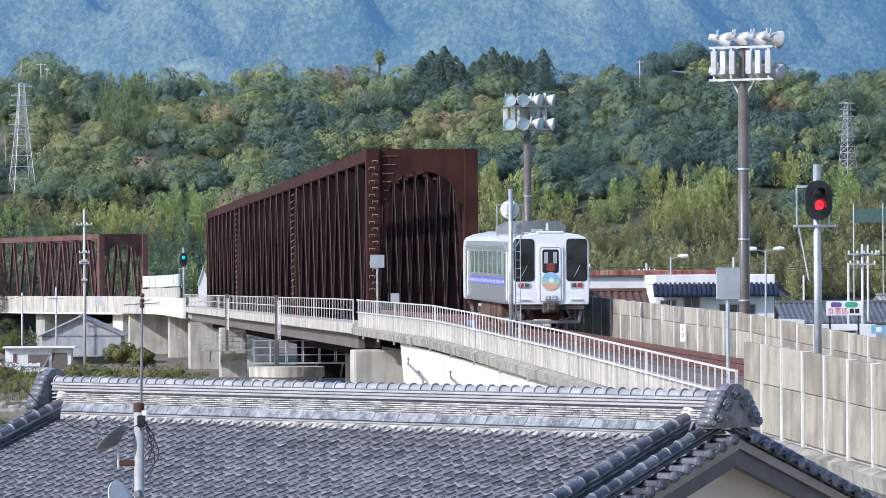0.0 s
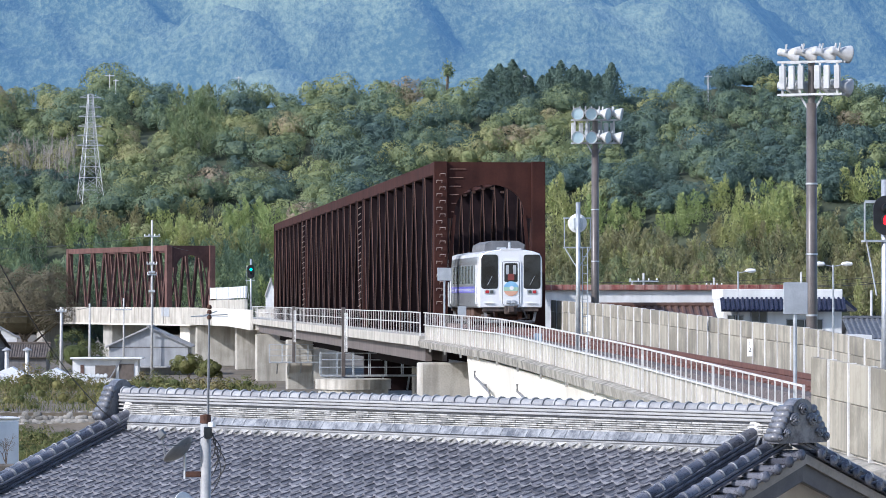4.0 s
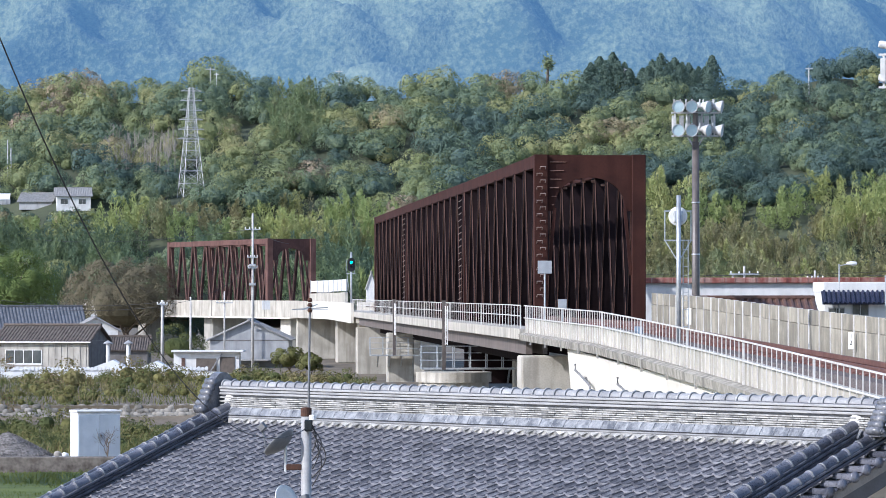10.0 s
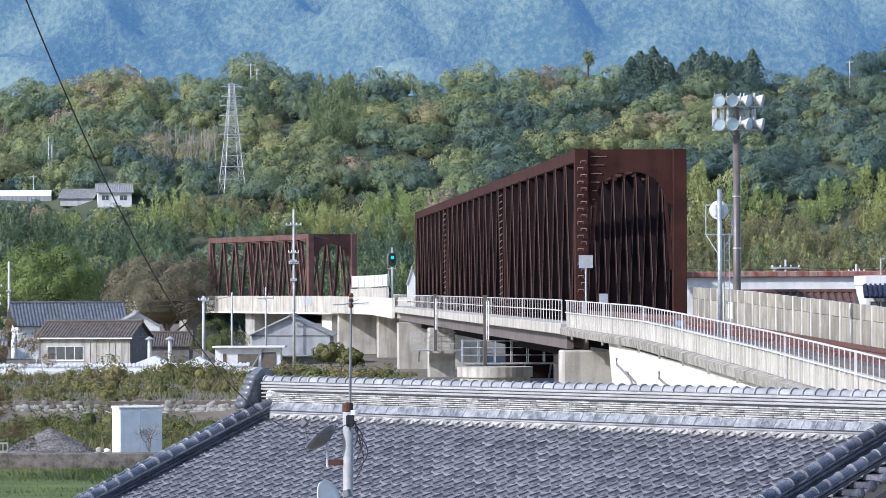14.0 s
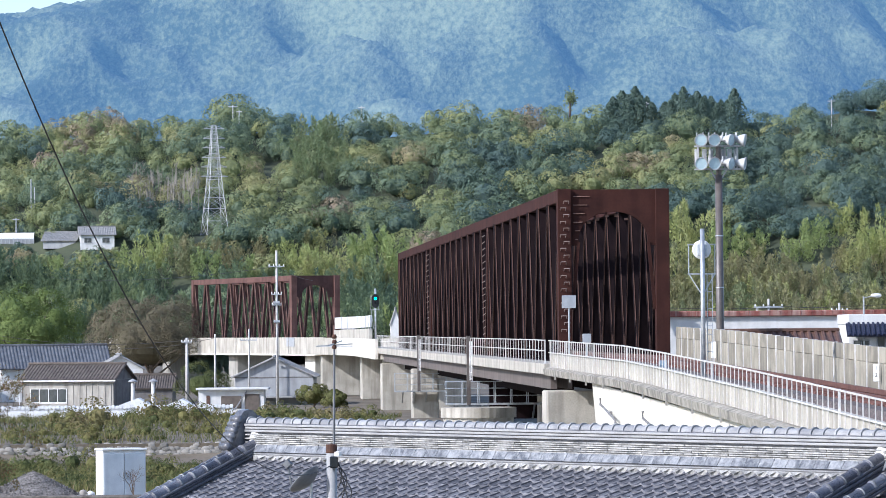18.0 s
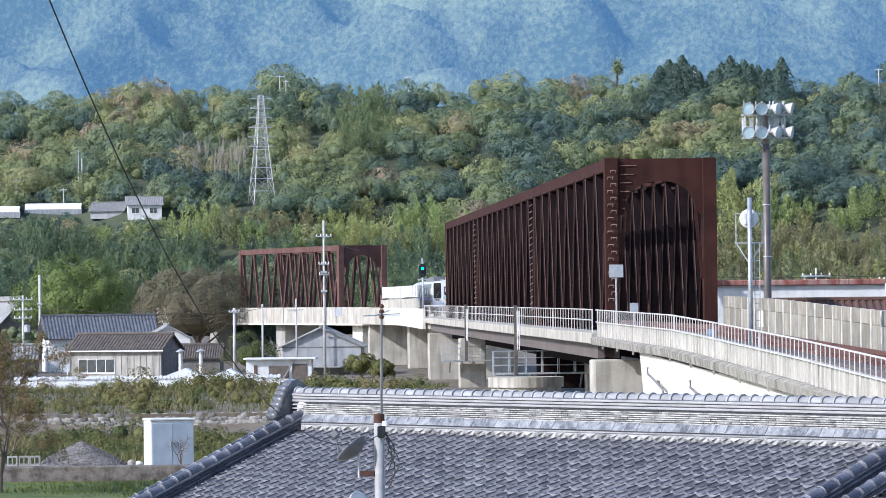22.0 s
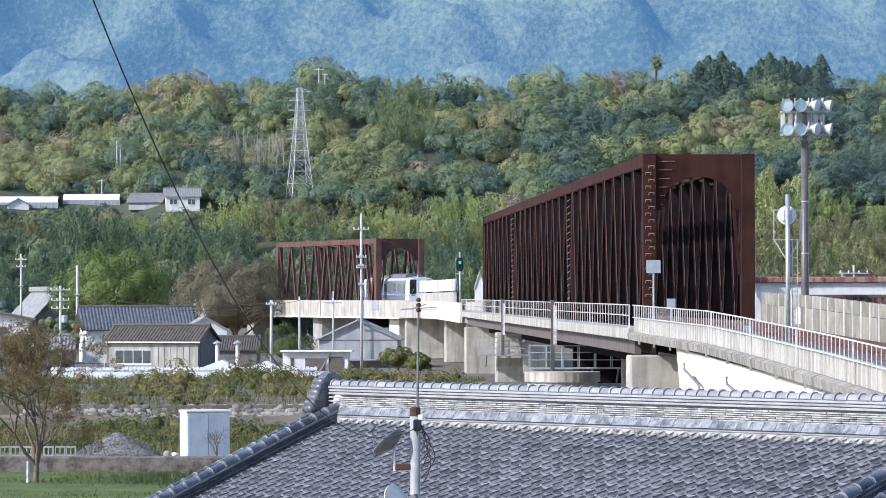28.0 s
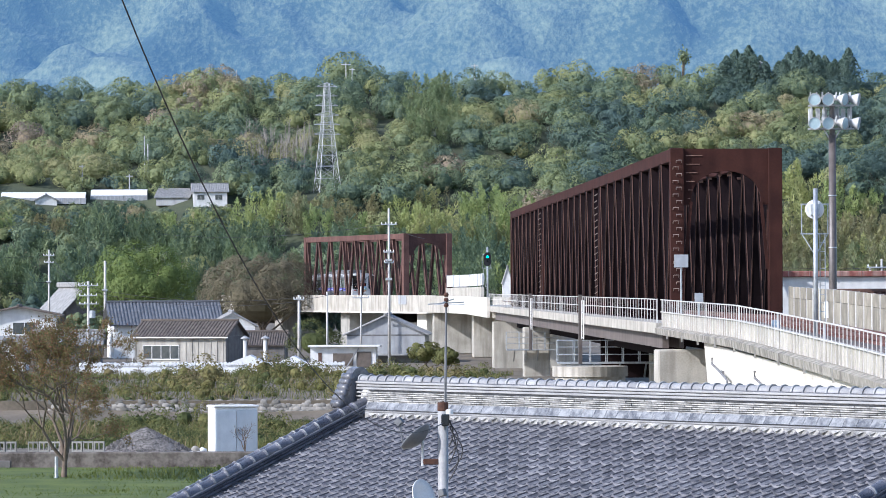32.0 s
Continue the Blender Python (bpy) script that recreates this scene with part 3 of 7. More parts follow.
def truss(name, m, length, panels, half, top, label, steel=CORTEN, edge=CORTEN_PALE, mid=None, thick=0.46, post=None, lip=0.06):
    t = thing(name, m, label, "truss bridge")
    p = length / panels
    for s in (-1, 1):
        x = s * half
        part("top_chord", Geo().box(x - 0.28, x + 0.28, 0.0, length, top - 0.62, top, None, 0.02), post or steel, t, "rust-red box chord")
        part("bottom_chord", Geo().box(x - 0.25, x + 0.25, 0.0, length, -0.95, -0.35, None, 0.02), steel, t)
        for k in (0, 1):
            y = k * length
            part("end_post", Geo().box(x - 0.33, x + 0.33, y - 0.37, y + 0.37, -0.95, top + 0.012, None, 0.02), post or steel, t, "dark brown box post with rivets and step irons")
        for i in range(panels):
            ya, yb, yc = i * p, (i + 0.5) * p, (i + 1) * p
            for q0, q1 in (((x, ya + 0.25, top - 0.6), (x, yb - 0.1, -0.4)), ((x, yb + 0.1, -0.4), (x, yc - 0.25, top - 0.6))):
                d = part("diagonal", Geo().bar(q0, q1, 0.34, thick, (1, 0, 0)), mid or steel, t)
                # A pale strip along each diagonal's left edge paints the sunlight there.
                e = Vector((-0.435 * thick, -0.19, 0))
                part("flange", Geo().bar(Vector(q0) + e, Vector(q1) + e, 0.035, lip, (1, 0, 0)), edge, d, "flange edge with sunlight in its pale colour")
    for i in range(panels + 1):
        y = i * p
        if 0 < i < panels:
            part("cross_strut", Geo().box(-half, half, y - 0.15, y + 0.15, top - 0.5, top - 0.1), steel, t)
        part("floor_beam", Geo().box(-half, half, y - 0.2, y + 0.2, -0.95, -0.45), steel, t)
    for i in range(panels):
        part("lateral", Geo().bar((-half, i * p, top - 0.3), (half, (i + 1) * p, top - 0.3), 0.2, 0.2), steel, t)
    return t


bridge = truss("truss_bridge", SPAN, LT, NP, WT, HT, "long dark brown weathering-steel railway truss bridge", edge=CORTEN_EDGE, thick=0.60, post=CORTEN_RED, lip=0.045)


def portal(t, y, half, top, opening, rise, steel=CORTEN_RED):
    """The end frame: a plate with an arched opening, haunched at both sides."""
    g = Geo()
    n = 16
    w = half - 0.33
    arc = []
    for i in range(n + 1):
        a = math.pi * (1 - i / n)
        arc.append((opening * math.cos(a), rise + (top - 1.1 - rise) * math.sin(a) ** 0.8))
    for i in range(n):
        (x0, z0), (x1, z1) = arc[i], arc[i + 1]
        g.quads([(x0, y - 0.16, z0), (x1, y - 0.16, z1), (x1, y - 0.16, top - 0.01), (x0, y - 0.16, top - 0.01),
                 (x0, y + 0.16, z0), (x1, y + 0.16, z1), (x1, y + 0.16, top - 0.01), (x0, y + 0.16, top - 0.01)],
                [(0, 1, 2, 3), (7, 6, 5, 4), (0, 4, 5, 1), (2, 6, 7, 3)])
    for s in (-1, 1):
        x0, x1 = sorted((s * opening, s * w))
        g.box(x0, x1, y - 0.16, y + 0.16, rise - 0.05, top - 0.01)
        g.bar((s * opening, y - 0.17, rise + 0.1), (s * (w - 0.05), y - 0.17, rise - 3.2), 0.16, 0.10, (0, 1, 0))
    part("portal_frame", g, steel, t, "riveted portal plate with an arched opening")


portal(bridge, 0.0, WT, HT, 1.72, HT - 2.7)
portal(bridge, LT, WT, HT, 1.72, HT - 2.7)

# track bed on the bridge
g = Geo().box(-2.05, 2.05, -3, LT, -0.55, -0.32)
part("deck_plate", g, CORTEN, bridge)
# Girders made deep so their dark sides fill the shade under the deck.
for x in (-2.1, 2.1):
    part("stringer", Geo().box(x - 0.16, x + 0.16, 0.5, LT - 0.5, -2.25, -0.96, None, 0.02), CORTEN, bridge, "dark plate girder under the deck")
for sx in (-0.5335, 0.5335):
    part("rail", Geo().box(sx - 0.035, sx + 0.035, -2.9, LT + 62, -0.15, 0), RAIL, bridge, "rusty steel rail")

# Added dark box that stands in for the shade under the bridge.
part("cross_girder", Geo().box(-2.5, 2.6, 55.4, 56.0, -4.3, -0.96, None, 0.02), CORTEN, bridge, "added dark box over the round pier in place of shade", pose(0, -Y0, 0))

# walkway along the bridge and its railing
walkway = thing("walkway", TRACK, "concrete maintenance walkway beside the bridge on steel girders", "walkway", kind="structure")
part("slab", Geo().box(-4.5, -3.0, -7.2, Y0 + LT + 7.7, -0.86, -0.36, None, 0.02), CONCRETE, walkway, "pale stained concrete slab edge")
part("girder", Geo().box(-4.1, -3.8, -6, Y0 + LT, -1.55, -0.87), GIRDER, walkway, "brown steel plate girder")
part("girder", Geo().box(-3.3, -3.1, -6, Y0 + LT, -1.55, -0.87), GIRDER, walkway, "brown steel plate girder")


RAIL_PAINT = mat("weathered_white_paint", (0.50, 0.49, 0.46), (0.72, 0.71, 0.68), 3, 0.5, bump=0.05, fine=40, streak=0.3, streak_col=(0.3, 0.24, 0.18))


def railing(name, y0, y1, topf, height, spacing, label, x=-4.35):
    f = thing(name, TRACK, label, "railing", kind="structure")
    n = int((y1 - y0) / spacing)
    ys = list(np.linspace(y0, y1, max(2, int((y1 - y0) / 3))))
    for dz in (0.0, -0.46 * height):
        part("rail_bar", swept([(x - 0.022, -0.022), (x + 0.022, -0.022), (x + 0.022, 0.022), (x - 0.022, 0.022)], ys, lambda y: topf(y) + dz), RAIL_PAINT, f)
    me = Geo().box(-0.0135, 0.0135, -0.0135, 0.0135, -height, 0).mesh("post", RAIL_PAINT)
    mp = Geo().box(-0.03, 0.03, -0.03, 0.03, -height - 0.1, 0.03).mesh("post", RAIL_PAINT)
    for i in range(n + 1):
        y = y0 + i * spacing
        post = i % 14 == 0 or i == n
        o = new("post", mp if post else me)
        o.parent = f
        o.matrix_basis = pose(x, y, topf(y))
    return f


railing("railing", -103, -8.0, fence_top, 1.2, 0.88, "white painted steel railing along the viaduct")
railing("railing", -6.0, Y0 + LT + 7.7, fence_top, 1.05, 1.7, "white painted steel railing along the walkway")

BARRIER_POST = mat("pale_steel_post", (0.50, 0.50, 0.48), (0.70, 0.69, 0.66), 2, 0.6, streak=0.5, streak_col=(0.16, 0.14, 0.12))
# barrier walls of precast panels
def barrier(name, x, ys, topf, depth, width, label, side):
    f = thing(name, TRACK, label, "barrier wall", kind="structure")
    y = ys[0]
    me = {}
    while y < ys[1]:
        key = "panel"
        for k in range(2):
            g = me.get(k)
            if g is None:
                g = Geo().box(-0.06, 0.06, 0.03, width - 0.03, -depth[k + 1] + 0.012, -depth[k], None, 0.012).mesh("panel", PANEL)
                me[k] = g
            o = new(key, g)
            o.parent = f
            slope = math.degrees(math.atan2(topf(y + width) - topf(y), width))
            o.matrix_basis = pose(x, y, topf(y), slope)
        if "post" not in me:
            me["post"] = Geo().box(-0.10, 0.09, -0.045, 0.045, -depth[-1] - 0.1, 0.012, None, 0.008).mesh("post", BARRIER_POST)
        o = new("post", me["post"])
        o.parent = f
        o.matrix_basis = pose(x, y, topf(y))
        y += width
    return f


def wall_right(y):
    return lerp_table(y, [(-140, -0.75), (-87, -0.16), (-67.5, 0.40), (-55, 0.56), (-20, 1.10), (0, 1.28)])


def wall_left(y):
    return lerp_table(y, [(-150, -0.7), (-117, -0.19), (-103, 0.07)])


barrier("barrier_wall", 2.5, (-140, -1.2), wall_right, (0.0, 0.55, 2.3), 2.37, "weathered grey concrete noise barrier panels between steel posts", 1)
barrier("barrier_wall", -4.3, (-149.05, -104.5), wall_left, (0.0, 0.83, 1.85), 2.15, "weathered grey concrete noise barrier panels with bright steel posts", -1)

# piers
for y, w, x0, x1 in ((53.7, 2.6, 0.4, 3.6), (114.6, 2.6, -4.2, -2.2), (167, 3.0, -4.2, 3.6)):
    g = Geo().box(x0, x1, y - w / 2, y + w / 2, -RAILZ - 0.3, -1.75, None, 0.08)
    solid("bridge_pier", g, CONCRETE, TRACK, "grey concrete bridge pier with stained faces", "bridge pier", "piers of the bridge")

solid("bridge_pier", Geo().box(-4.9, 3.2, -13.2, -10.6, -RAILZ - 0.3, -1.52, None, 0.06), CONCRETE, TRACK, "grey concrete bridge pier with stained faces", "bridge pier", "piers of the bridge")

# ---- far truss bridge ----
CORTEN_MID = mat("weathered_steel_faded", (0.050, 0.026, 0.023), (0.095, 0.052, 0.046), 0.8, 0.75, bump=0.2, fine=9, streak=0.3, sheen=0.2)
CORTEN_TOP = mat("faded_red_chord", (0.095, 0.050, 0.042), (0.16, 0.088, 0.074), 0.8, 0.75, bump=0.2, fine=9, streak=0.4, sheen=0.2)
TRACK2 = pose(-18.1, 448.0, RAILZ, 0, 0, 22)
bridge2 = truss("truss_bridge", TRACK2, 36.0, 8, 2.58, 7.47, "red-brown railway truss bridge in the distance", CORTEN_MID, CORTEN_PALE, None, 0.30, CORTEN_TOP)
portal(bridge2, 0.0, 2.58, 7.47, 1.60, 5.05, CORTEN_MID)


# ---- tiled house ----
RL, RR = Vector((-4.1, 71.1)), Vector((6.5, 58.4))
RIDGE_LEN = (RR - RL).length
HOUSE = pose(RL.x, RL.y, HC - 1.45, 0, 0, math.degrees(math.atan2(RR.y - RL.y, RR.x - RL.x)))   # x along the ridge, y to the back, z over the ridge caps
PITCH = 0.40
SA = math.atan(PITCH)
house = thing("tiled_house", HOUSE, "Japanese house with a grey clay-tile gable roof and plastered walls", "house")
ZR = -0.76                                            # top of the tiled slope under the ridge
DEEP = 6.2
for s in (-1, 1):
    g = Geo()
    g.sweep([[(x, 0, ZR - 0.06), (x, s * DEEP, ZR - 0.06 - PITCH * DEEP), (x, s * DEEP, ZR - 0.2 - PITCH * DEEP), (x, 0, ZR - 0.2)] for x in (-0.15, RIDGE_LEN + 0.35)])
    part("roof_board", g, SLEEPER, house, "dark boarding under the tiles")
part("wall", Geo().box(0.5, RIDGE_LEN - 0.6, -DEEP + 0.9, DEEP - 0.9, -HC + 1.25, ZR - PITCH * DEEP + 0.2, None, 0.02), PLASTER, house, "cream plaster wall")
g = Geo()
gx = RIDGE_LEN - 0.6
g.sweep([[(x, -DEEP + 0.9, ZR - PITCH * DEEP + 0.2), (x, DEEP - 0.9, ZR - PITCH * DEEP + 0.2), (x, 0.25, ZR - 0.3), (x, -0.25, ZR - 0.3)] for x in (0.5, gx)])
part("gable_wall", g, PLASTER, house, "cream plaster gable")

TW, TL = 0.265, 0.235
_prof = [(0.0, 0.030), (0.018, 0.040), (0.042, 0.040), (0.060, 0.026), (0.075, 0.006), (0.11, -0.003), (0.19, -0.003), (0.235, 0.004), (0.262, 0.020)]


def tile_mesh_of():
    """A pantile: flat pan, narrow roll, and a paler lip along its lower and rolled edge."""
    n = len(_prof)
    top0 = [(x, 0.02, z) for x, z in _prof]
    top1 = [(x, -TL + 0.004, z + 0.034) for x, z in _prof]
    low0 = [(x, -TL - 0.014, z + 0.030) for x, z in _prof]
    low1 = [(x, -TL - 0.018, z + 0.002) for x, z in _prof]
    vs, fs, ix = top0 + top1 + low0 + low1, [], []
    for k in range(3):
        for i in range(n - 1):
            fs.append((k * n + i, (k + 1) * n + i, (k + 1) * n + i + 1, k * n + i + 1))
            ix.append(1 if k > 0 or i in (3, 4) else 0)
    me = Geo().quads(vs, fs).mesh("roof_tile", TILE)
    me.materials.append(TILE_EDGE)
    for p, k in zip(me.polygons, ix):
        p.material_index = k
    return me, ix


def tile_pose(c, r):
    return Matrix.Translation((0.1 + c * TW, -0.02, ZR - 0.03)) @ Matrix.Rotation(SA, 4, "X") @ Matrix.Translation((0, -r * TL, 0))


TILES_C, TILES_R = int((RIDGE_LEN + 0.1) / TW), 27
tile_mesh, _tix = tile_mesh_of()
_tv = np.array([v.co for v in tile_mesh.vertices])
_tf = np.array([tuple(p.vertices) for p in tile_mesh.polygons])
near_tiles, rest_v, rest_f = 0, [], []
for r in range(TILES_R):
    for c in range(TILES_C):
        m = tile_pose(c, r) @ pose(0, 0, 0, RNG.normal(0, 0.4), RNG.normal(0, 0.5), RNG.normal(0, 0.4))
        if 3 <= r < 10 and c >= TILES_C - 44 and near_tiles < 300:
            o = new("roof_tile", tile_mesh)
            o.parent = house
            o.matrix_basis = m
            near_tiles += 1
        else:
            k = len(rest_v) * len(_tv)
            rest_v.append(np.array([m @ Vector(p) for p in _tv]))
            rest_f.append(_tf + k)
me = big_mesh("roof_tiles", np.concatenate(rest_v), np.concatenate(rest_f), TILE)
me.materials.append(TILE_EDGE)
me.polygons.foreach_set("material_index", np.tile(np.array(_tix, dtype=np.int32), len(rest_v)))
o = new("roof_tiles", me)
o.parent = house
tagged(o, "grey clay pantiles", "", "", "stuff")
# back slope, hidden from the tripod
g = Geo()
g.sweep([[(x, 0, ZR), (x, DEEP, ZR - PITCH * DEEP), (x, DEEP, ZR - PITCH * DEEP - 0.05), (x, 0, ZR - 0.05)] for x in (-0.1, RIDGE_LEN + 0.3)])
part("back_slope", g, TILE, house, "grey tiled back slope")

# the ridge: courses of flat tiles under round caps
zc = ZR
flat_tile = {}
LEAN_COURSE = mat("mottled_pale_tile", (0.085, 0.092, 0.105), (0.31, 0.32, 0.33), 6.0, 0.45, bump=0.2, fine=26, piece=0.12)
lean = Geo().quads([(0.004, -0.235, 0.0), (0.296, -0.235, 0.0), (0.296, -0.15, 0.125), (0.004, -0.15, 0.125), (0.004, -0.215, -0.01), (0.296, -0.215, -0.01), (0.296, -0.13, 0.115), (0.004, -0.13, 0.115)], [(0, 1, 2, 3), (7, 6, 5, 4), (0, 4, 5, 1), (1, 5, 6, 2), (2, 6, 7, 3), (3, 7, 4, 0)]).mesh("base_tile", LEAN_COURSE)
for k, (h, w, style) in enumerate(((0.035, 0.46, "smooth"), (0.018, 0.42, "dark"), (0.115, 0.26, "lean"), (0.034, 0.285, "old"), (0.034, 0.30, "old"), (0.034, 0.285, "old"), (0.034, 0.30, "old"), (0.034, 0.285, "old"), (0.034, 0.30, "old"),
                                   (0.028, 0.20, "dark"), (0.045, 0.30, "smooth"), (0.008, 0.22, "dark"), (0.045, 0.28, "smooth"), (0.008, 0.22, "dark"), (0.045, 0.31, "smooth"), (0.012, 0.22, "dark"))):
    if style == "old":
        if k not in flat_tile:
            flat_tile[k] = Geo().box(0.0006, 0.3294, -w / 2, w / 2, 0, h - 0.007, None, 0.005).mesh("flat_tile", TILE_PALE)
        for i in range(int((RIDGE_LEN - 0.3) / 0.33)):
            o = new("flat_tile", flat_tile[k])
            o.parent = house
            o.matrix_basis = pose(0.12 + i * 0.33 + (0.165 if k % 2 else 0), RNG.normal(0, 0.005), zc, 0, 0, RNG.normal(0, 0.4))
    elif style == "lean":
        for i in range(int((RIDGE_LEN - 0.4) / 0.30)):
            o = new("base_tile", lean)
            o.parent = house
            o.matrix_basis = pose(0.2 + i * 0.30, 0, zc + RNG.normal(0, 0.002))
        part("ridge_course", Geo().box(0.1, RIDGE_LEN - 0.15, -w / 2, w / 2, zc, zc + h), TILE_DARK, house)
    else:
        part("ridge_course", Geo().box(0.1, RIDGE_LEN - 0.15, -w / 2, w / 2, zc, zc + h - (0.004 if style == "smooth" else 0), None, 0.008 if style == "smooth" else 0), TILE_SMOOTH if style == "smooth" else TILE_DARK, house, "smooth ridge course" if style == "smooth" else "dark recess between courses")
    zc += h
cap = Geo()
n = 15
rings = []
for x, r in ((0.0, 0.075), (0.0, 0.114), (0.034, 0.114), (0.034, 0.090), (0.250, 0.088), (0.250, 0.06)):
    rings.append([(x, r * math.cos(math.pi * i / (n - 1)), r * math.sin(math.pi * i / (n - 1))) for i in range(n)])
cap.sweep(rings, closed=False)
cap_me = cap.mesh("ridge_cap", TILE_SMOOTH)
# Added dark tube that shows in the gaps between the ridge caps.
part("ridge_core", Geo().tube((0.1, 0, zc), (RIDGE_LEN - 0.15, 0, zc), 0.066, None, 12), TILE_DARK, house, "dark core in the gaps between the caps")
for i in range(int((RIDGE_LEN - 0.2) / 0.265)):
    o = new("ridge_cap", cap_me)
    o.parent = house
    o.matrix_basis = pose(0.1 + i * 0.265, 0, zc - 0.005)

# step irons up the posts of the bridge
iron = Geo().bar((-0.13, 0, 0), (0.13, 0, 0), 0.03, 0.03)
iron.bar((-0.13, 0, 0), (-0.13, 0.16, -0.12), 0.03, 0.03)
iron.bar((0.13, 0, 0), (0.13, 0.16, -0.12), 0.03, 0.03)
iron_me = iron.mesh("step_iron", mat("worn_iron", (0.26, 0.20, 0.17), (0.38, 0.31, 0.27), 5, 0.6))


def irons(t, x, y, z0, z1, step, m=None, zig=0.08):
    k = 0
    z = z0
    while z < z1:
        o = new("step_iron", iron_me)
        o.parent = t
        o.matrix_basis = pose(x + (zig if k % 2 else -zig), y, z) if m is None else Matrix.Translation((x, y + (zig if k % 2 else -zig), z)) @ m
        z += step
        k += 1


irons(bridge, -WT, -0.53, 1.2, HT - 0.4, 0.33)
for y in (8 * LT / NP, 18 * LT / NP):
    irons(bridge, -WT - 0.42, y, 0.6, HT - 0.8, 0.4, pose(0, 0, 0, 0, 0, 90), 0.15)
    part("end_post", Geo().box(-WT - 0.30, -WT + 0.30, y - 0.3, y + 0.3, -0.95, HT - 0.62), CORTEN_RED, bridge, "dark brown box post with step irons")
for k in range(6):
    part("grab_iron", Geo().bar((-WT + 0.45 + 0.09 * (k > 3), -0.2, HT - 0.35 - 0.42 * k), (-WT + 1.25 - 0.12 * k, -0.2, HT - 0.35 - 0.42 * k), 0.035, 0.035), CORTEN_PALE, bridge)
for x in (-1.15, -0.72, -0.25, 0.22, 0.7):
    part("bracket", Geo().box(x - 0.09, x + 0.09, 0.3, 0.5, HT - 1.62 + 0.35 * (1 - abs(x)), HT - 1.50 + 0.35 * (1 - abs(x)), None, 0.02), CORTEN_PALE, bridge, "pale cable bracket")

# ---- signals, signs and masts along the line ----
SIGN_GREY = mat("sign_back", (0.36, 0.38, 0.40), (0.46, 0.48, 0.50), 3, 0.5, 0.3)
BLACK_PAINT = mat("black_paint", (0.010, 0.010, 0.011), (0.022, 0.022, 0.024), 3, 0.4)
RED_GLOW = glow("red_lamp", (1.0, 0.012, 0.018), 2.2)
GREEN_GLOW = glow("green_lamp", (0.02, 1.0, 0.72), 6.0)
TAIL_GLOW = glow("tail_lamp", (0.30, 0.010, 0.015), 0.25)


def oval(w, h, y0, y1, n=28):
    """A plate with half-round ends, in the xz plane, from y0 to y1."""
    pts = []
    for i in range(n):
        a = 6.28318 * i / n
        c, s = math.cos(a), math.sin(a)
        pts.append((w / 2 * c, w / 2 * s + (h - w) / 2 * (1 if s >= 0 else -1)))
    return Geo().sweep([[(x, y, z) for x, z in pts] for y in (y0, y1)])


def colour_signal(m, z_head, lamp_up, lamp_mat, w, h, label, z0=0.0):
    t = thing("railway_signal", m, label, "railway signal", "railway signals")
    part("post", Geo().tube((0, 0, z0), (0, 0, z_head + h * 0.9), 0.085, 0.085, 12), GALVANISED, t, smooth=True)
    part("backboard", oval(w, h, -0.2, -0.14), BLACK_PAINT, t, "black oval backboard", pose(0, 0, z_head))
    for dz, lit in ((h * 0.17, lamp_up), (-h * 0.12, not lamp_up)):
        hood = Geo()
        n = 12
        rings = [[(r * math.cos(math.pi * (i / (n - 1) * 1.3 - 0.15)), y, r * math.sin(math.pi * (i / (n - 1) * 1.3 - 0.15))) for i in range(n)] for y, r in ((-0.2, 0.13), (-0.42, 0.135), (-0.42, 0.125), (-0.2, 0.12))]
        hood.sweep(rings, closed=False)
        part("hood", hood, BLACK_PAINT, t, "black lamp hood", pose(0, 0, z_head + dz))
        part("lens", Geo().lathe([(0.0, 0), (0.11, 0.0), (0.11, 0.02), (0.0, 0.03)], 16, pose(0, -0.2, 0, 90)), lamp_mat if lit else DARK_GLASS, t, "lit lens" if lit else "dark lens", pose(0, 0, z_head + dz))
    g = Geo()
    for x in (-0.42, 0.30):
        g.tube((x, 0.15, z_head - h * 0.62), (x, 0.15, z_head + h * 0.35), 0.02, None, 6)
    g.box(-0.46, 0.40, -0.1, 0.35, z_head - h * 0.66, z_head - h * 0.61)
    g.bar((-0.42, 0.15, z_head + h * 0.35), (-0.05, 0.1, z_head + h * 0.35), 0.06, 0.06)
    part("service_frame", g, GALVANISED, t, "galvanised service cage")
    part("cable", Geo().tube((-0.40, 0.1, z_head - h * 0.6), (-0.18, 0.05, z_head - h * 2.0), 0.02, None, 6), GALVANISED, t)
    return t


colour_signal(TRACK @ pose(-2.58, -103.2, -1.75), 4.86, False, RED_GLOW, 0.60, 0.87, "galvanised signal post with a black board and red light", 0.0)
colour_signal(TRACK @ pose(-4.0, 182.0, -0.8), 4.75, True, GREEN_GLOW, 0.66, 1.3, "distant signal post showing a green light", 0.0)

rp = thing("repeater_post", TRACK @ pose(-2.62, -50.4, -0.85), "galvanised post with a round white disc seen from behind", "railway post")
part("post", Geo().tube((0, 0, -0.2), (0, 0, 5.55), 0.08, 0.08, 12), GALVANISED, rp, smooth=True)
part("disc", Geo().lathe([(0, 0), (0.32, 0.0), (0.335, 0.02), (0.335, 0.06), (0.29, 0.08), (0, 0.08)], 24, pose(0, 0.24, 4.82, 90)), WHITE_PAINT, rp, "white enamel disc", smooth=False)
part("cable_box", Geo().box(-0.16, 0.16, 0.02, 0.2, 4.6, 5.0, None, 0.02), GALVANISED, rp)
g = Geo()
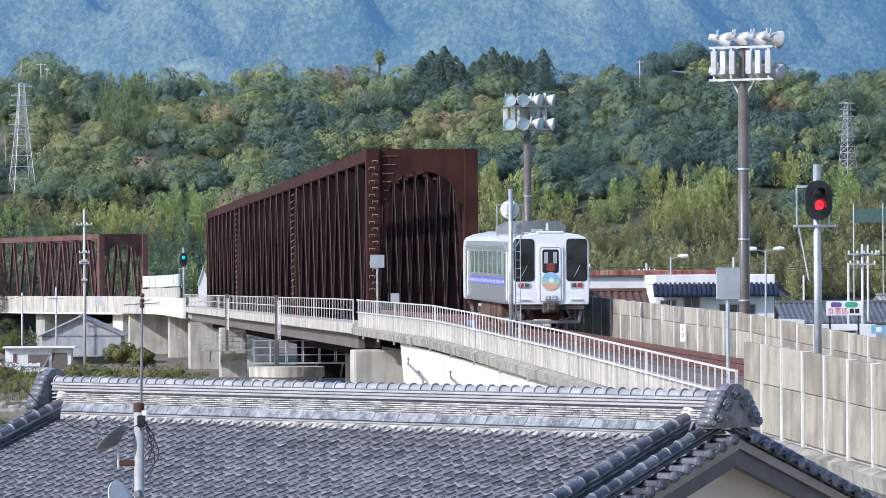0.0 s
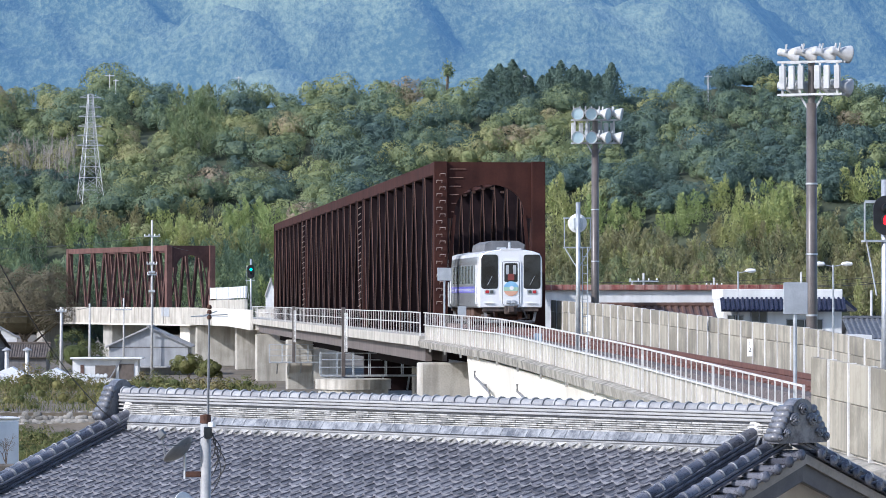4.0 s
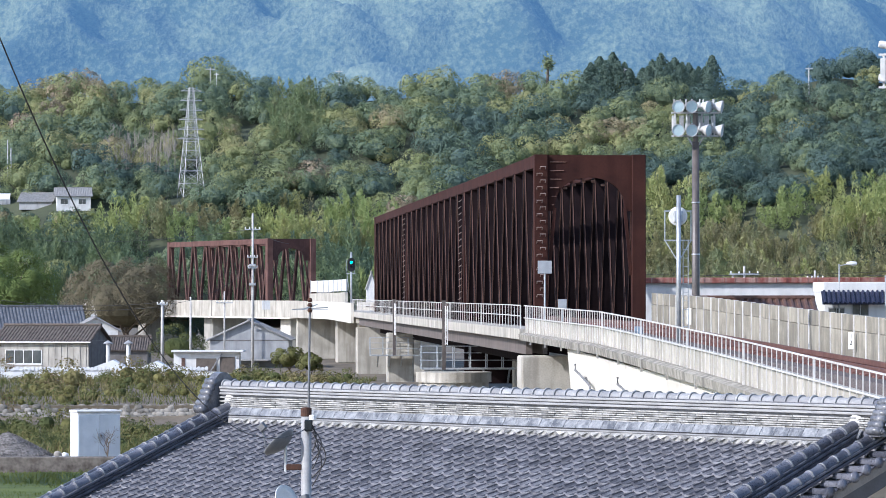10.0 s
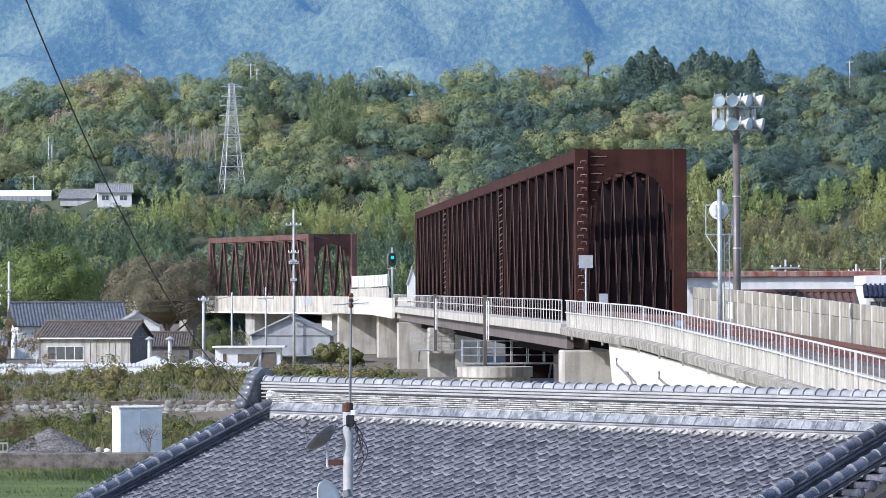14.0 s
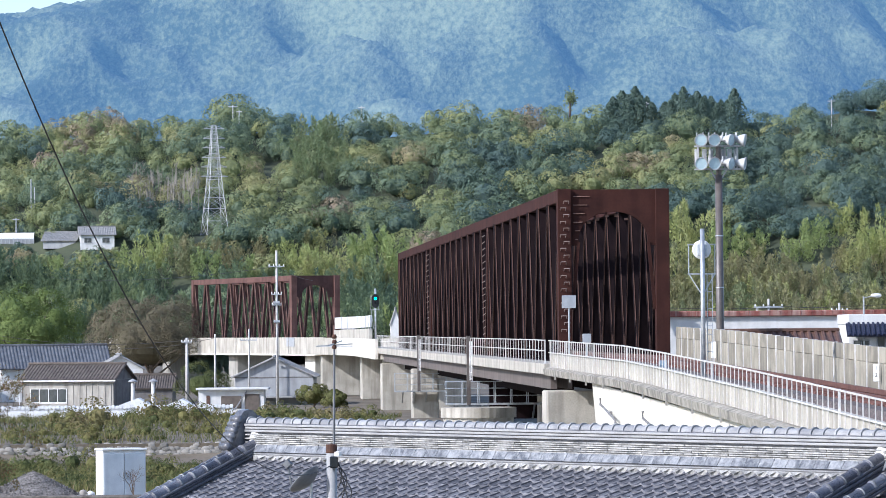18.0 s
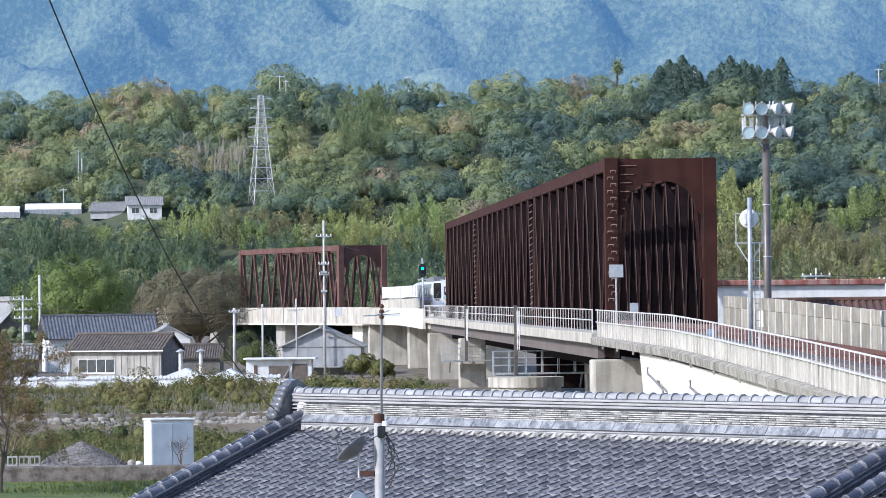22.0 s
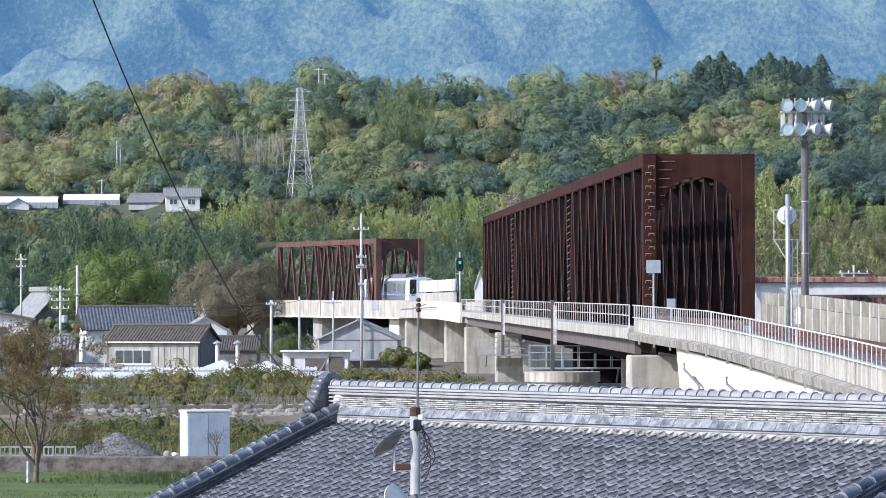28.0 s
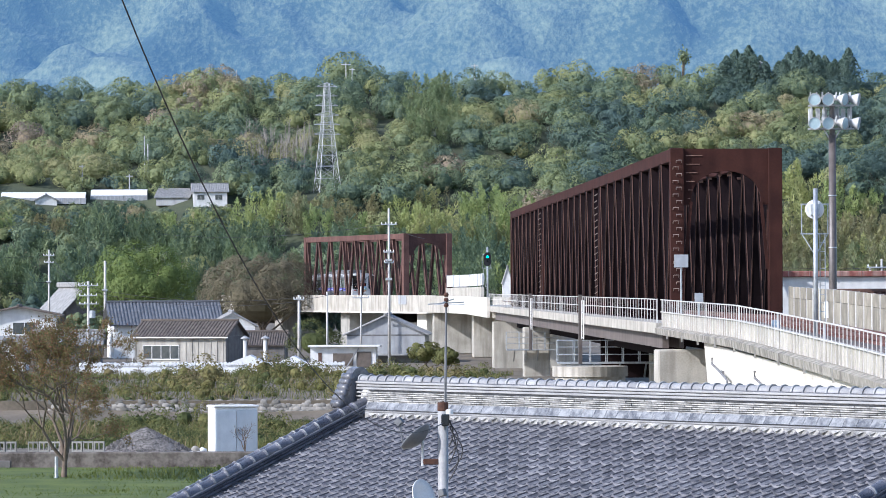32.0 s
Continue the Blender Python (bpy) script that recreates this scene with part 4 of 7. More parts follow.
for x in (-0.46, 0.46):
    g.tube((x, 0.2, 3.95), (x, 0.2, 5.0), 0.02, None, 6)
g.bar((-0.5, 0.2, 5.0), (0.5, 0.2, 5.0), 0.05, 0.05)
g.bar((-0.5, 0.2, 3.97), (0.5, 0.2, 3.97), 0.05, 0.05)
for x in (-0.46, 0.46):
    g.bar((0, 0.05, 3.2), (x, 0.2, 3.97), 0.03, 0.03)
part("cage", g, GALVANISED, rp, "thin galvanised cage")
g = Geo()
for x in (0.16, 0.34):
    g.tube((x, 0.05, 0.2), (x, 0.05, 3.97), 0.016, None, 6)
for i in range(12):
    g.bar((0.16, 0.05, 0.35 + i * 0.3), (0.34, 0.05, 0.35 + i * 0.3), 0.022, 0.022)
part("ladder", g, GALVANISED, rp, "narrow steel ladder")


def sign_on_post(m, w, h, z, pole, r, label, front=WHITE_PAINT):
    t = thing("track_sign", m, label, "railway sign", "signs along the line")
    part("post", Geo().tube((0, 0, 0), (0, 0, pole), r, r, 8), GALVANISED, t)
    part("plate", Geo().box(-w / 2, w / 2, -r - 0.04, -r - 0.015, z, z + h, None, 0.008), front, t)
    return t


sign_on_post(TRACK @ pose(-4.12, -15.7, -0.65), 0.62, 0.56, 2.78, 3.34, 0.04, "pale grey square sign plate on a thin post", SIGN_GREY)
sign_on_post(TRACK @ pose(-4.10, -23.4, -0.75), 0.36, 0.42, 1.35, 1.76, 0.05, "small grey cabinet plate on a post by the railing", SIGN_GREY)
sign_on_post(TRACK @ pose(-3.95, -99.8, -2.2), 0.55, 0.72, 3.15, 3.85, 0.045, "large blank grey sign back on a thin post", SIGN_GREY)
g = Geo().box(-0.15, 0.15, -0.1, 0.1, -0.3, 0.95, None, 0.02)
solid("trackside_cabinet", g, mat("blue_grey_paint", (0.22, 0.30, 0.38), (0.30, 0.38, 0.46), 4, 0.5), TRACK @ pose(-3.3, -44.0, -0.9), "blue-grey trackside equipment cabinet", "cabinet")
km = solid("kilometre_post", Geo().box(-0.02, 0.02, -0.10, 0.10, -0.29, 0.29, None, 0.01), WHITE_PAINT, TRACK, "white kilometre plate with black figures on the barrier", "railway sign")
km.matrix_basis = TRACK @ pose(2.26, -57.5, -0.32, 0, 0, 62)


def lettering(text, size, material, m, parent, name="lettering", label=""):
    cu = bpy.data.curves.new(name, "FONT")
    cu.body, cu.size, cu.align_x, cu.extrude = text, size, "CENTER", 0.002
    cu.materials.append(material)
    ob = new(name, cu)
    ob.parent = parent
    ob.matrix_basis = m
    if label:
        ob["label"] = label
    return ob


lettering("1\n2", 0.21, BLACK_PAINT, pose(-0.024, 0, 0.075, 90, 0, -90), km)
solid("track_plate", Geo().box(-0.02, 0.02, -0.11, 0.11, -0.36, 0.36, None, 0.01), WHITE_PAINT, TRACK @ pose(2.26, -15.5, 0.25, 0, 0, 62), "small white plate fixed to the barrier", "railway sign")


FLOOD_WHITE = mat("weathered_lamp_paint", (0.40, 0.41, 0.41), (0.58, 0.585, 0.58), 3, 0.5, bump=0.05, fine=30, streak=0.4, streak_col=(0.25, 0.22, 0.18))


def flood_mast(m, top, yaws, label):
    f = thing("floodlight_mast", m, label, "floodlight", "floodlight masts")
    part("mast", Geo().tube((0, 0, 0), (0, 0, top - 2.0), 0.21, 0.17, 18), POLE_BROWN, f, smooth=True)
    for z in (0.42, 0.55, 0.7):
        part("collar", Geo().lathe([(0.19, 0), (0.205, 0.0), (0.205, 0.06), (0.19, 0.06)], 18, pose(0, 0, top * z)), GALVANISED, f)
    part("neck", Geo().tube((0, 0, top - 2.0), (0, 0, top - 0.55), 0.13, 0.13, 12), POLE_BROWN, f)
    g = Geo()
    for z in (top - 1.72, top - 0.62):
        for y in (-0.22, 0.22):
            g.box(-1.12, 1.12, y - 0.03, y + 0.03, z - 0.035, z + 0.035)
        for x in (-1.0, -0.4, 0.4, 1.0):
            g.box(x - 0.03, x + 0.03, -0.22, 0.22, z - 0.03, z + 0.03)
    for x in (-0.95, -0.35, 0.35, 0.95):
        g.box(x - 0.035, x + 0.035, 0.17, 0.23, top - 1.72, top - 0.62)
    for x in (-0.4, 0.4):
        g.bar((0.0, 0, top - 2.4), (x, 0, top - 1.75), 0.06, 0.06)
    part("platform_frame", g, FLOOD_WHITE, f, "white steel lamp frame")
    for x in (-0.98, -0.62, -0.30, 0.28, 0.6, 0.92):
        part("ballast_box", Geo().box(x - 0.1, x + 0.1, 0.24, 0.40, top - 1.55, top - 0.75, None, 0.02), FLOOD_WHITE, f, "white ballast housing")
    for z in (top - 1.42, top - 0.30):
        for i, x in enumerate((-0.92, -0.34, 0.30, 0.88)):
            m2 = pose(x, -0.2, z, 0, 0, yaws[i]) @ pose(0, 0, 0, 100)
            lamp = part("lamp", Geo().lathe([(0.0, -0.36), (0.10, -0.36), (0.13, -0.28), (0.13, -0.05), (0.19, 0.08), (0.29, 0.30), (0.31, 0.36), (0.31, 0.39), (0.28, 0.38), (0.26, 0.32)], 20), FLOOD_WHITE, f, "white bell-shaped floodlight", m2, True)
            part("glass", Geo().lathe([(0.0, 0.345), (0.265, 0.335), (0.265, 0.35), (0.0, 0.36)], 20), LAMP_GLASS, lamp, "pale blue-green lamp glass", smooth=False)
            for bx in (-0.15, 0.15):
                part("bracket", Geo().bar((bx, 0, -0.1), (bx, 0.30, -0.1), 0.05, 0.05), FLOOD_WHITE, lamp)
    return f


LAMP_GLASS = mat("lamp_glass", (0.48, 0.64, 0.66), (0.64, 0.78, 0.80), 3, 0.12)
flood_mast(pose(11.66, 188.0, 0, 0, 0, 8), 16.4, (-4, 8, 46, 68), "tall brown sports-ground mast with eight white floodlights")
flood_mast(pose(15.56, 133.0, 0, 0, 0, 158), 15.85, (-48, -56, -62, -70), "tall brown sports-ground mast with white floodlights turned away")

# ---- under the bridge ----
def cage(m, w, d, label):
    t = thing("inspection_platform", m, label, "platform", "inspection platforms on the piers")
    part("floor", Geo().box(0, w, 0, d, -0.1, 0, None, 0.01), GALVANISED, t)
    for y in (0.0, d):
        for z in (0.45, 0.9, 1.3):
            part("handrail", Geo().tube((0, y, z), (w, y, z), 0.024, None, 6), GALVANISED, t)
        n = int(w / 0.95)
        for i in range(n + 1):
            part("post", Geo().tube((i * w / n, y, 0), (i * w / n, y, 1.3), 0.028, None, 6), GALVANISED, t)
    for z in (0.45, 0.9, 1.3):
        part("handrail", Geo().tube((0, 0, z), (0, d, z), 0.024, None, 6), GALVANISED, t)
    for i in range(4):
        part("bracket", Geo().bar((0.6 + i * (w - 1.2) / 3, 0.1, -0.1), (0.6 + i * (w - 1.2) / 3, d + 0.3, -0.9), 0.1, 0.1), GALVANISED, t)
    return t


cage(TRACK @ pose(-5.6, 48.3, -3.2), 5.9, 1.2, "galvanised steel inspection platform with railings")
cage(TRACK @ pose(-5.6, 111.9, -3.4), 3.9, 1.2, "galvanised steel inspection platform with railings")
for x, y in ((-4.65, 42.5), (-4.65, 96.0)):
    part("steel_post", Geo().box(-0.11, 0.11, -0.11, 0.11, -3.2, 0.85, None, 0.01), POLE_BROWN, walkway, "dark steel post", pose(x, y, 0))
for y in (38.0, 92.0):
    g = Geo()
    for dy in (0.0, 0.55):
        g.tube((-4.75, y + dy * 3, -1.7), (-4.75, y + dy * 3, 0.55), 0.03, None, 6)
    for i in range(6):
        g.bar((-4.75, y, -1.6 + i * 0.36), (-4.75, y + 1.65, -1.6 + i * 0.36), 0.025, 0.025)
    part("access_ladder", g, WHITE_PAINT, walkway, "white steel ladder")
solid("pier_drum", Geo().lathe([(0, 0), (2.1, 0), (2.1, 0.0), (2.1, RAILZ - 4.0), (2.25, RAILZ - 4.0), (2.25, RAILZ - 3.4), (0, RAILZ - 3.4)], 32), CONCRETE, TRACK @ pose(-3.8, 46.5, -RAILZ), "round pale concrete pier", "bridge pier", smooth=False)
DRAIN = mat("dull_grey_pipe", (0.14, 0.14, 0.145), (0.24, 0.24, 0.245), 4, 0.6)
# drain pipes on the girder
for y in (-30, -45, -62):
    z = rail_drop(y)
    g = Geo()
    g.path([(-4.62, 0, -1.30), (-4.62, 0, -1.55), (-4.50, -0.3, -1.68), (-4.46, -3.6, -2.02), (-4.44, -3.9, -2.12), (-4.40, -3.95, -3.3)], 0.045, 8)
    g.box(-4.46, -4.36, -2.1, -2.04, -1.95, -1.78).box(-4.46, -4.34, -4.02, -3.86, -2.5, -2.45)
    solid("drain_pipe", g, DRAIN, TRACK @ pose(0, y - 4, z), "grey drain pipe along the girder side", "pipe", "drain pipes", "structure")
for i in range(9):
    y = -14 - i * 7.0
    part("joint", Geo().box(-4.63, -4.56, y - 0.05, y + 0.05, fence_top(y) - 1.70, fence_top(y) - 1.30), CONCRETE_GREY, viaduct)
solid("bridge_pier", Geo().box(-3.7, 2.4, -33, -30.5, -RAILZ - 0.2, -3.3, None, 0.1), CONCRETE_PALE, TRACK, "pale concrete viaduct pier", "bridge pier", "piers of the bridge")
solid("bridge_pier", Geo().box(-3.7, 2.4, -72, -69.5, -RAILZ - 0.2, -3.75, None, 0.1), CONCRETE_PALE, TRACK, "pale concrete viaduct pier", "bridge pier", "piers of the bridge")

# ---- beyond the bridge: curved viaduct and the second truss ----
def link_x(y):
    """The line curves left to meet the second bridge."""
    return 0.0 if y < 214 else -0.00355 * (y - 214) ** 2


YS_LINK = list(np.linspace(165.5, 232, 20))
YS_BEND = list(np.linspace(232.02, 248, 8))
far_via = thing("viaduct", TRACK, "sunlit pale concrete viaduct curving to the second bridge", "viaduct", kind="structure")
part("parapet", swept([(-4.75, 0.42), (-4.5, 0.42), (-4.5, -1.4), (-4.75, -1.4)], YS_LINK, lambda y: 0.0, link_x), CONCRETE_PALE, far_via, "bright white concrete parapet")
part("parapet", swept([(-4.6, 0.44), (-4.3, 0.44), (-4.3, -1.4), (-4.6, -1.4)], YS_BEND, lambda y: 0.0, link_x), CONCRETE, far_via, "stained concrete parapet")
for ys in (YS_LINK, YS_BEND):
    part("deck", swept([(-4.29, -0.6), (3.6, -0.6), (3.6, -1.4), (-4.29, -1.4)], ys, lambda y: 0.0, link_x), CONCRETE_PALE, far_via)
    part("parapet", swept([(3.61, 0.3), (3.8, 0.3), (3.8, -1.4), (3.61, -1.4)], ys, lambda y: 0.0, link_x), CONCRETE, far_via)
YS_SCREEN = list(np.linspace(216, 242, 9))
part("screen", swept([(-3.0, 1.5), (-2.9, 1.5), (-2.9, 2.7), (-3.0, 2.7)], YS_SCREEN, lambda y: -0.0055 * (y - 226), link_x), WHITE_PAINT, far_via, "white screen fence above the parapet")
part("screen_base", swept([(-3.15, 0.3), (-2.85, 0.3), (-2.85, 1.34), (-3.15, 1.34)], YS_SCREEN, lambda y: -0.0055 * (y - 226), link_x), CONCRETE, far_via)
for y in YS_SCREEN:
    part("post", Geo().box(link_x(y) - 3.06, link_x(y) - 2.99, y - 0.05, y + 0.05, 1.3, 2.72), GALVANISED, far_via)
for y in (176, 222, 246):
    solid("bridge_pier", Geo().box(-3.6 + link_x(y), 3.0 + link_x(y), y - 2.2, y + 2.2, -RAILZ, -1.42, None, 0.08), CONCRETE, TRACK, "grey concrete bridge pier with stained faces", "bridge pier", "piers of the bridge")
via2 = thing("viaduct", TRACK2, "concrete viaduct carrying the second bridge", "viaduct", kind="structure")
part("parapet", Geo().box(-3.85, -3.6, -13.5, 70, -1.55, 0.48, None, 0.02), CONCRETE, via2, "stained concrete parapet")
part("deck", Geo().box(-3.59, 3.1, -13.5, 70, -1.2, -0.6, None, 0.02), CONCRETE, via2)
part("ledge", Geo().box(-3.98, -3.86, -13.5, 70, -1.55, -1.37), CONCRETE_PALE, via2)
for y in (-2, 1.3, 16.6, 32, 48):
    part("joint", Geo().box(-3.91, -3.84, y - 0.08, y + 0.08, -1.37, 0.48), CONCRETE_GREY, via2)
part("panel", Geo().box(-3.90, -3.84, -4.0, -1.3, -0.54, 0.46), SIGN_GREY, via2, "pale grey steel panel")
for y in (-6, 21, 47):
    solid("bridge_pier", Geo().box(-2.8, 2.6, y - 1.6, y + 1.6, -RAILZ, -1.22, None, 0.08), CONCRETE_PALE if y < 0 else CONCRETE_GREY, TRACK2, "concrete pier under the second bridge", "bridge pier", "piers of the bridge")

BARGE = mat("grey_barge_board", (0.075, 0.08, 0.088), (0.12, 0.125, 0.135), 2, 0.6, bump=0.1)

# ---- roof details of the tiled house ----
def ridge_roll(name, p0, p1, r, step, mt, courses, label):
    """A ridge of round caps on flat courses between two points of the house."""
    p0, p1 = Vector(p0), Vector(p1)
    L = (p1 - p0).length
    d = (p1 - p0) / L
    side = d.cross(Vector((0, 0, 1))).normalized()
    up = side.cross(d)
    m = Matrix((d, side, up)).transposed().to_4x4()
    m.translation = p0
    for k in range(courses):
        part("ridge_course", Geo().box(0, L, -r * 1.25 + 0.012 * (k % 2), r * 1.25 - 0.012 * (k % 2), 0.055 * k, 0.055 * k + 0.047, None, 0.01), mt, house, label, m)
    g = Geo()
    n = 9
    g.sweep([[(x, q * math.cos(math.pi * i / (n - 1)), q * math.sin(math.pi * i / (n - 1))) for i in range(n)] for x, q in ((0, r), (0.02, r * 1.16), (0.05, r * 1.16), (0.06, r * 1.02), (step + 0.02, r))], closed=False)
    me = g.mesh("ridge_cap", mt, True)
    me.materials.append(TILE_PALE)
    for p in me.polygons:
        p.material_index = 1 if 0.015 < p.center.x < 0.056 else 0
    for i in range(int(L / step)):
        o = new("ridge_cap", me)
        o.parent = house
        o.matrix_basis = m @ pose(i * step, 0, 0.055 * courses)


def slope(x, y, up=0.0):
    return (x, y, ZR + 0.02 + PITCH * y + up)


ridge_roll("verge_ridge", slope(0.35, -DEEP, 0.02), slope(0.35, -0.02, 0.02), 0.10, 0.30, TILE_DARK, 3, "descending ridge of dark glazed tiles")
ridge_roll("verge_ridge", slope(RIDGE_LEN - 0.62, -DEEP, 0.02), slope(RIDGE_LEN - 0.62, -0.02, 0.02), 0.10, 0.30, TILE_DARK, 4, "descending ridge of dark glazed tiles")
ridge_roll("verge_ridge", slope(RIDGE_LEN + 0.0, -DEEP, 0.09), slope(RIDGE_LEN + 0.0, -0.1, 0.09), 0.085, 0.27, TILE_DARK, 2, "verge ridge of dark glazed tiles")
ridge_roll("verge_ridge", (RIDGE_LEN + 0.0, DEEP, ZR + 0.07 - PITCH * DEEP), (RIDGE_LEN + 0.0, 0.1, ZR + 0.07), 0.085, 0.27, TILE_DARK, 2, "verge ridge of dark glazed tiles")
ridge_roll("verge_ridge", slope(0.0, -DEEP, 0.03), slope(0.0, -0.1, 0.03), 0.085, 0.27, TILE_DARK, 2, "verge ridge of dark glazed tiles")
# verge tiles laid across the gable edge, their round noses outwards
nose = Geo()
n = 9
nose.sweep([[(x, q * math.cos(math.pi * i / (n - 1) * 1.0), q * math.sin(math.pi * i / (n - 1)) - 0.01) for i in range(n)] for x, q in ((0, 0.06), (0.34, 0.065), (0.36, 0.085), (0.40, 0.085))], closed=False)
nose.lathe([(0, 0.0), (0.085, 0.0), (0.085, 0.02), (0, 0.03)], 12, pose(0.39, 0, 0, 0, 90, 0))
nose_me = nose.mesh("verge_tile", TILE_DARK, True)
flat_me = Geo().box(0, 0.36, -0.12, 0.12, -0.06, -0.03, None, 0.01).mesh("verge_plate", TILE_DARK)
for s in (-1, 1):
    for i in range(24):
        y = s * (0.22 + i * 0.25)
        z = ZR - PITCH * abs(y) + 0.03
        for me, nm in ((nose_me, "verge_tile"), (flat_me, "verge_plate")):
            o = new(nm, me)
            o.parent = house
            o.matrix_basis = Matrix.Translation((RIDGE_LEN + 0.05, y + (0.125 * s if me is flat_me else 0), z - (0.05 if me is flat_me else 0))) @ Matrix.Rotation(-s * SA, 4, "X")
    # barge board
    g = Geo()
    g.sweep([[(x, 0, ZR - 0.06), (x, s * DEEP, ZR - 0.06 - PITCH * DEEP), (x, s * DEEP, ZR - 0.46 - PITCH * DEEP), (x, 0, ZR - 0.46)] for x in (RIDGE_LEN + 0.20, RIDGE_LEN + 0.27)])
    part("barge_board", g, BARGE, house, "grey weathered barge board")
    g = Geo()
    g.sweep([[(x, 0, ZR - 0.06), (x, s * DEEP, ZR - 0.06 - PITCH * DEEP), (x, s * DEEP, ZR - 0.2 - PITCH * DEEP), (x, 0, ZR - 0.2)] for x in (RIDGE_LEN + 0.272, RIDGE_LEN + 0.30)])
    part("barge_trim", g, TILE_DARK, house)





FINIAL = mat("glazed_ornament_tile", (0.085, 0.088, 0.10), (0.20, 0.205, 0.22), 5, 0.22, bump=0.1, fine=30)


def finial(m, label):
    """The end ornament of the ridge: a crowned plate with scrolls and stepped feet."""
    pts = []
    for i in range(13):
        a = math.pi * i / 12
        pts.append((0.30 * math.cos(a), 0.52 + 0.30 * math.sin(a)))
    outline = [(0.62, -0.02), (0.66, 0.10), (0.55, 0.16), (0.50, 0.28), (0.40, 0.34), (0.36, 0.48)] + pts + [(-0.36, 0.48), (-0.40, 0.34), (-0.50, 0.28), (-0.55, 0.16), (-0.66, 0.10), (-0.62, -0.02)]
    plate = part("ridge_ornament", Geo().sweep([[(x, y, z) for y, z in outline] for x in (-0.12, 0.12)]), FINIAL, house, label, m)
    for y, z, r in ((0.22, 0.42, 0.12), (-0.22, 0.42, 0.12), (0.0, 0.62, 0.11), (0.42, 0.17, 0.09), (-0.42, 0.17, 0.09), (0.58, 0.08, 0.06), (-0.58, 0.08, 0.06)):
        turns = []
        for i in range(34):
            a, q = i * 0.5, r * (1 - i / 40)
            turns.append((0.13 + 0.05 * i / 34, y + (1 if y < 0 else -1) * q * math.cos(a), z + q * math.sin(a)))
        part("scroll", Geo().path(turns, r * 0.24, 6), FINIAL, plate, "moulded scroll", smooth=True)
    for s in (-1, 1):
        for i in range(6):
            part("side_roll", Geo().lathe([(0, -0.16), (0.075, -0.16), (0.085, 0.12), (0, 0.13)], 10, pose(0, s * (0.30 + 0.065 * i), 0.62 - 0.105 * i, 0, 90, 0)), FINIAL, plate, "rolled tile edge", smooth=True)


finial(pose(RIDGE_LEN + 0.16, 0, ZR + 0.12) @ Matrix.Diagonal((0.9, 0.82, 0.78, 1)), "dark tile ridge-end ornament with moulded scrolls")
finial(pose(-0.06, 0, ZR + 0.06, 0, 0, 180) @ Matrix.Diagonal((0.9, 0.75, 0.9, 1)), "dark tile ridge-end ornament with moulded scrolls")
WHITE_TILE = mat("white_mortar", (0.55, 0.55, 0.53), (0.72, 0.72, 0.70), 6, 0.7, bump=0.2)
for x in (0.35, RIDGE_LEN - 0.62):
    g = Geo().lathe([(0, -0.05), (0.11, -0.05), (0.13, 0.0), (0.10, 0.04), (0, 0.05)], 12, pose(x, -0.10, ZR + 0.30, 90))
    g.box(x - 0.06, x + 0.02, -0.2, -0.1, ZR + 0.0, ZR + 0.26, None, 0.02)
    part("ridge_stop", g, WHITE_TILE, house, "white mortar ridge stop")
# mortar flashing under the ridge, with a row of half-moon fillets between tile heads
part("flashing", Geo().box(0.5, RIDGE_LEN - 1.25, -0.255, -0.10, ZR - 0.125, ZR - 0.003, None, 0.01), TILE_PALE, house, "pale mortar under the ridge courses")
fil = Geo().quads([(0, 0, 0.0), (0.24, 0, 0), (0.12, -0.05, -0.055), (0, 0.05, 0), (0.24, 0.05, 0)], [(0, 2, 1), (0, 1, 4, 3)]).mesh("mortar_fillet", TILE_PALE)
for i in range(TILES_C - 6):
    o = new("mortar_fillet", fil)
    o.parent = house
    o.matrix_basis = pose(0.62 + i * TW, -0.257, ZR - 0.012)

# ---- aerial mast before the roof ----
RUST = mat("rust", (0.045, 0.020, 0.013), (0.10, 0.045, 0.026), 6, 0.85, bump=0.3)
PIPE = mat("pale_blue_pipe", (0.24, 0.29, 0.31), (0.38, 0.42, 0.43), 5, 0.5, bump=0.1, streak=0.3, streak_col=(0.28, 0.13, 0.06))
DISH_GREY = mat("dish_grey", (0.10, 0.106, 0.112), (0.16, 0.166, 0.172), 4, 0.5)
mast = thing("aerial_mast", pose(-1.97, 54.0, 0), "rust-streaked steel aerial mast with two satellite dishes", "aerial mast")
MZ = HC - 1.58
part("pole", Geo().tube((0, 0, 0), (0, 0, MZ), 0.07, 0.07, 14), PIPE, mast, "pale blue painted steel pole", smooth=True)
part("cap", Geo().lathe([(0, 0.03), (0.074, 0.02), (0.076, -0.09), (0.07, -0.10)], 14, pose(0, 0, MZ)), RUST, mast, "rusty pole cap")
part("rod", Geo().tube((0.03, 0, MZ - 0.2), (0.05, 0, MZ + 1.40), 0.018, 0.015, 8), DISH_GREY, mast, "thin steel rod")
g = Geo()
for k in range(3):
    g.lathe([(0, 0), (0.025, 0.0), (0.036, 0.03), (0.02, 0.06), (0, 0.06)], 10, pose(0.05, 0, MZ + 1.32 + 0.07 * k))
part("insulator", g, RUST, mast, "rust-brown insulator")
g = Geo()
for a in (0.35, -0.25, 1.2):
    g.bar((0.05 - 0.26 * math.cos(a), -0.26 * math.sin(a), MZ + 1.36), (0.05 + 0.26 * math.cos(a), 0.26 * math.sin(a), MZ + 1.37 + 0.05 * a), 0.014, 0.014)
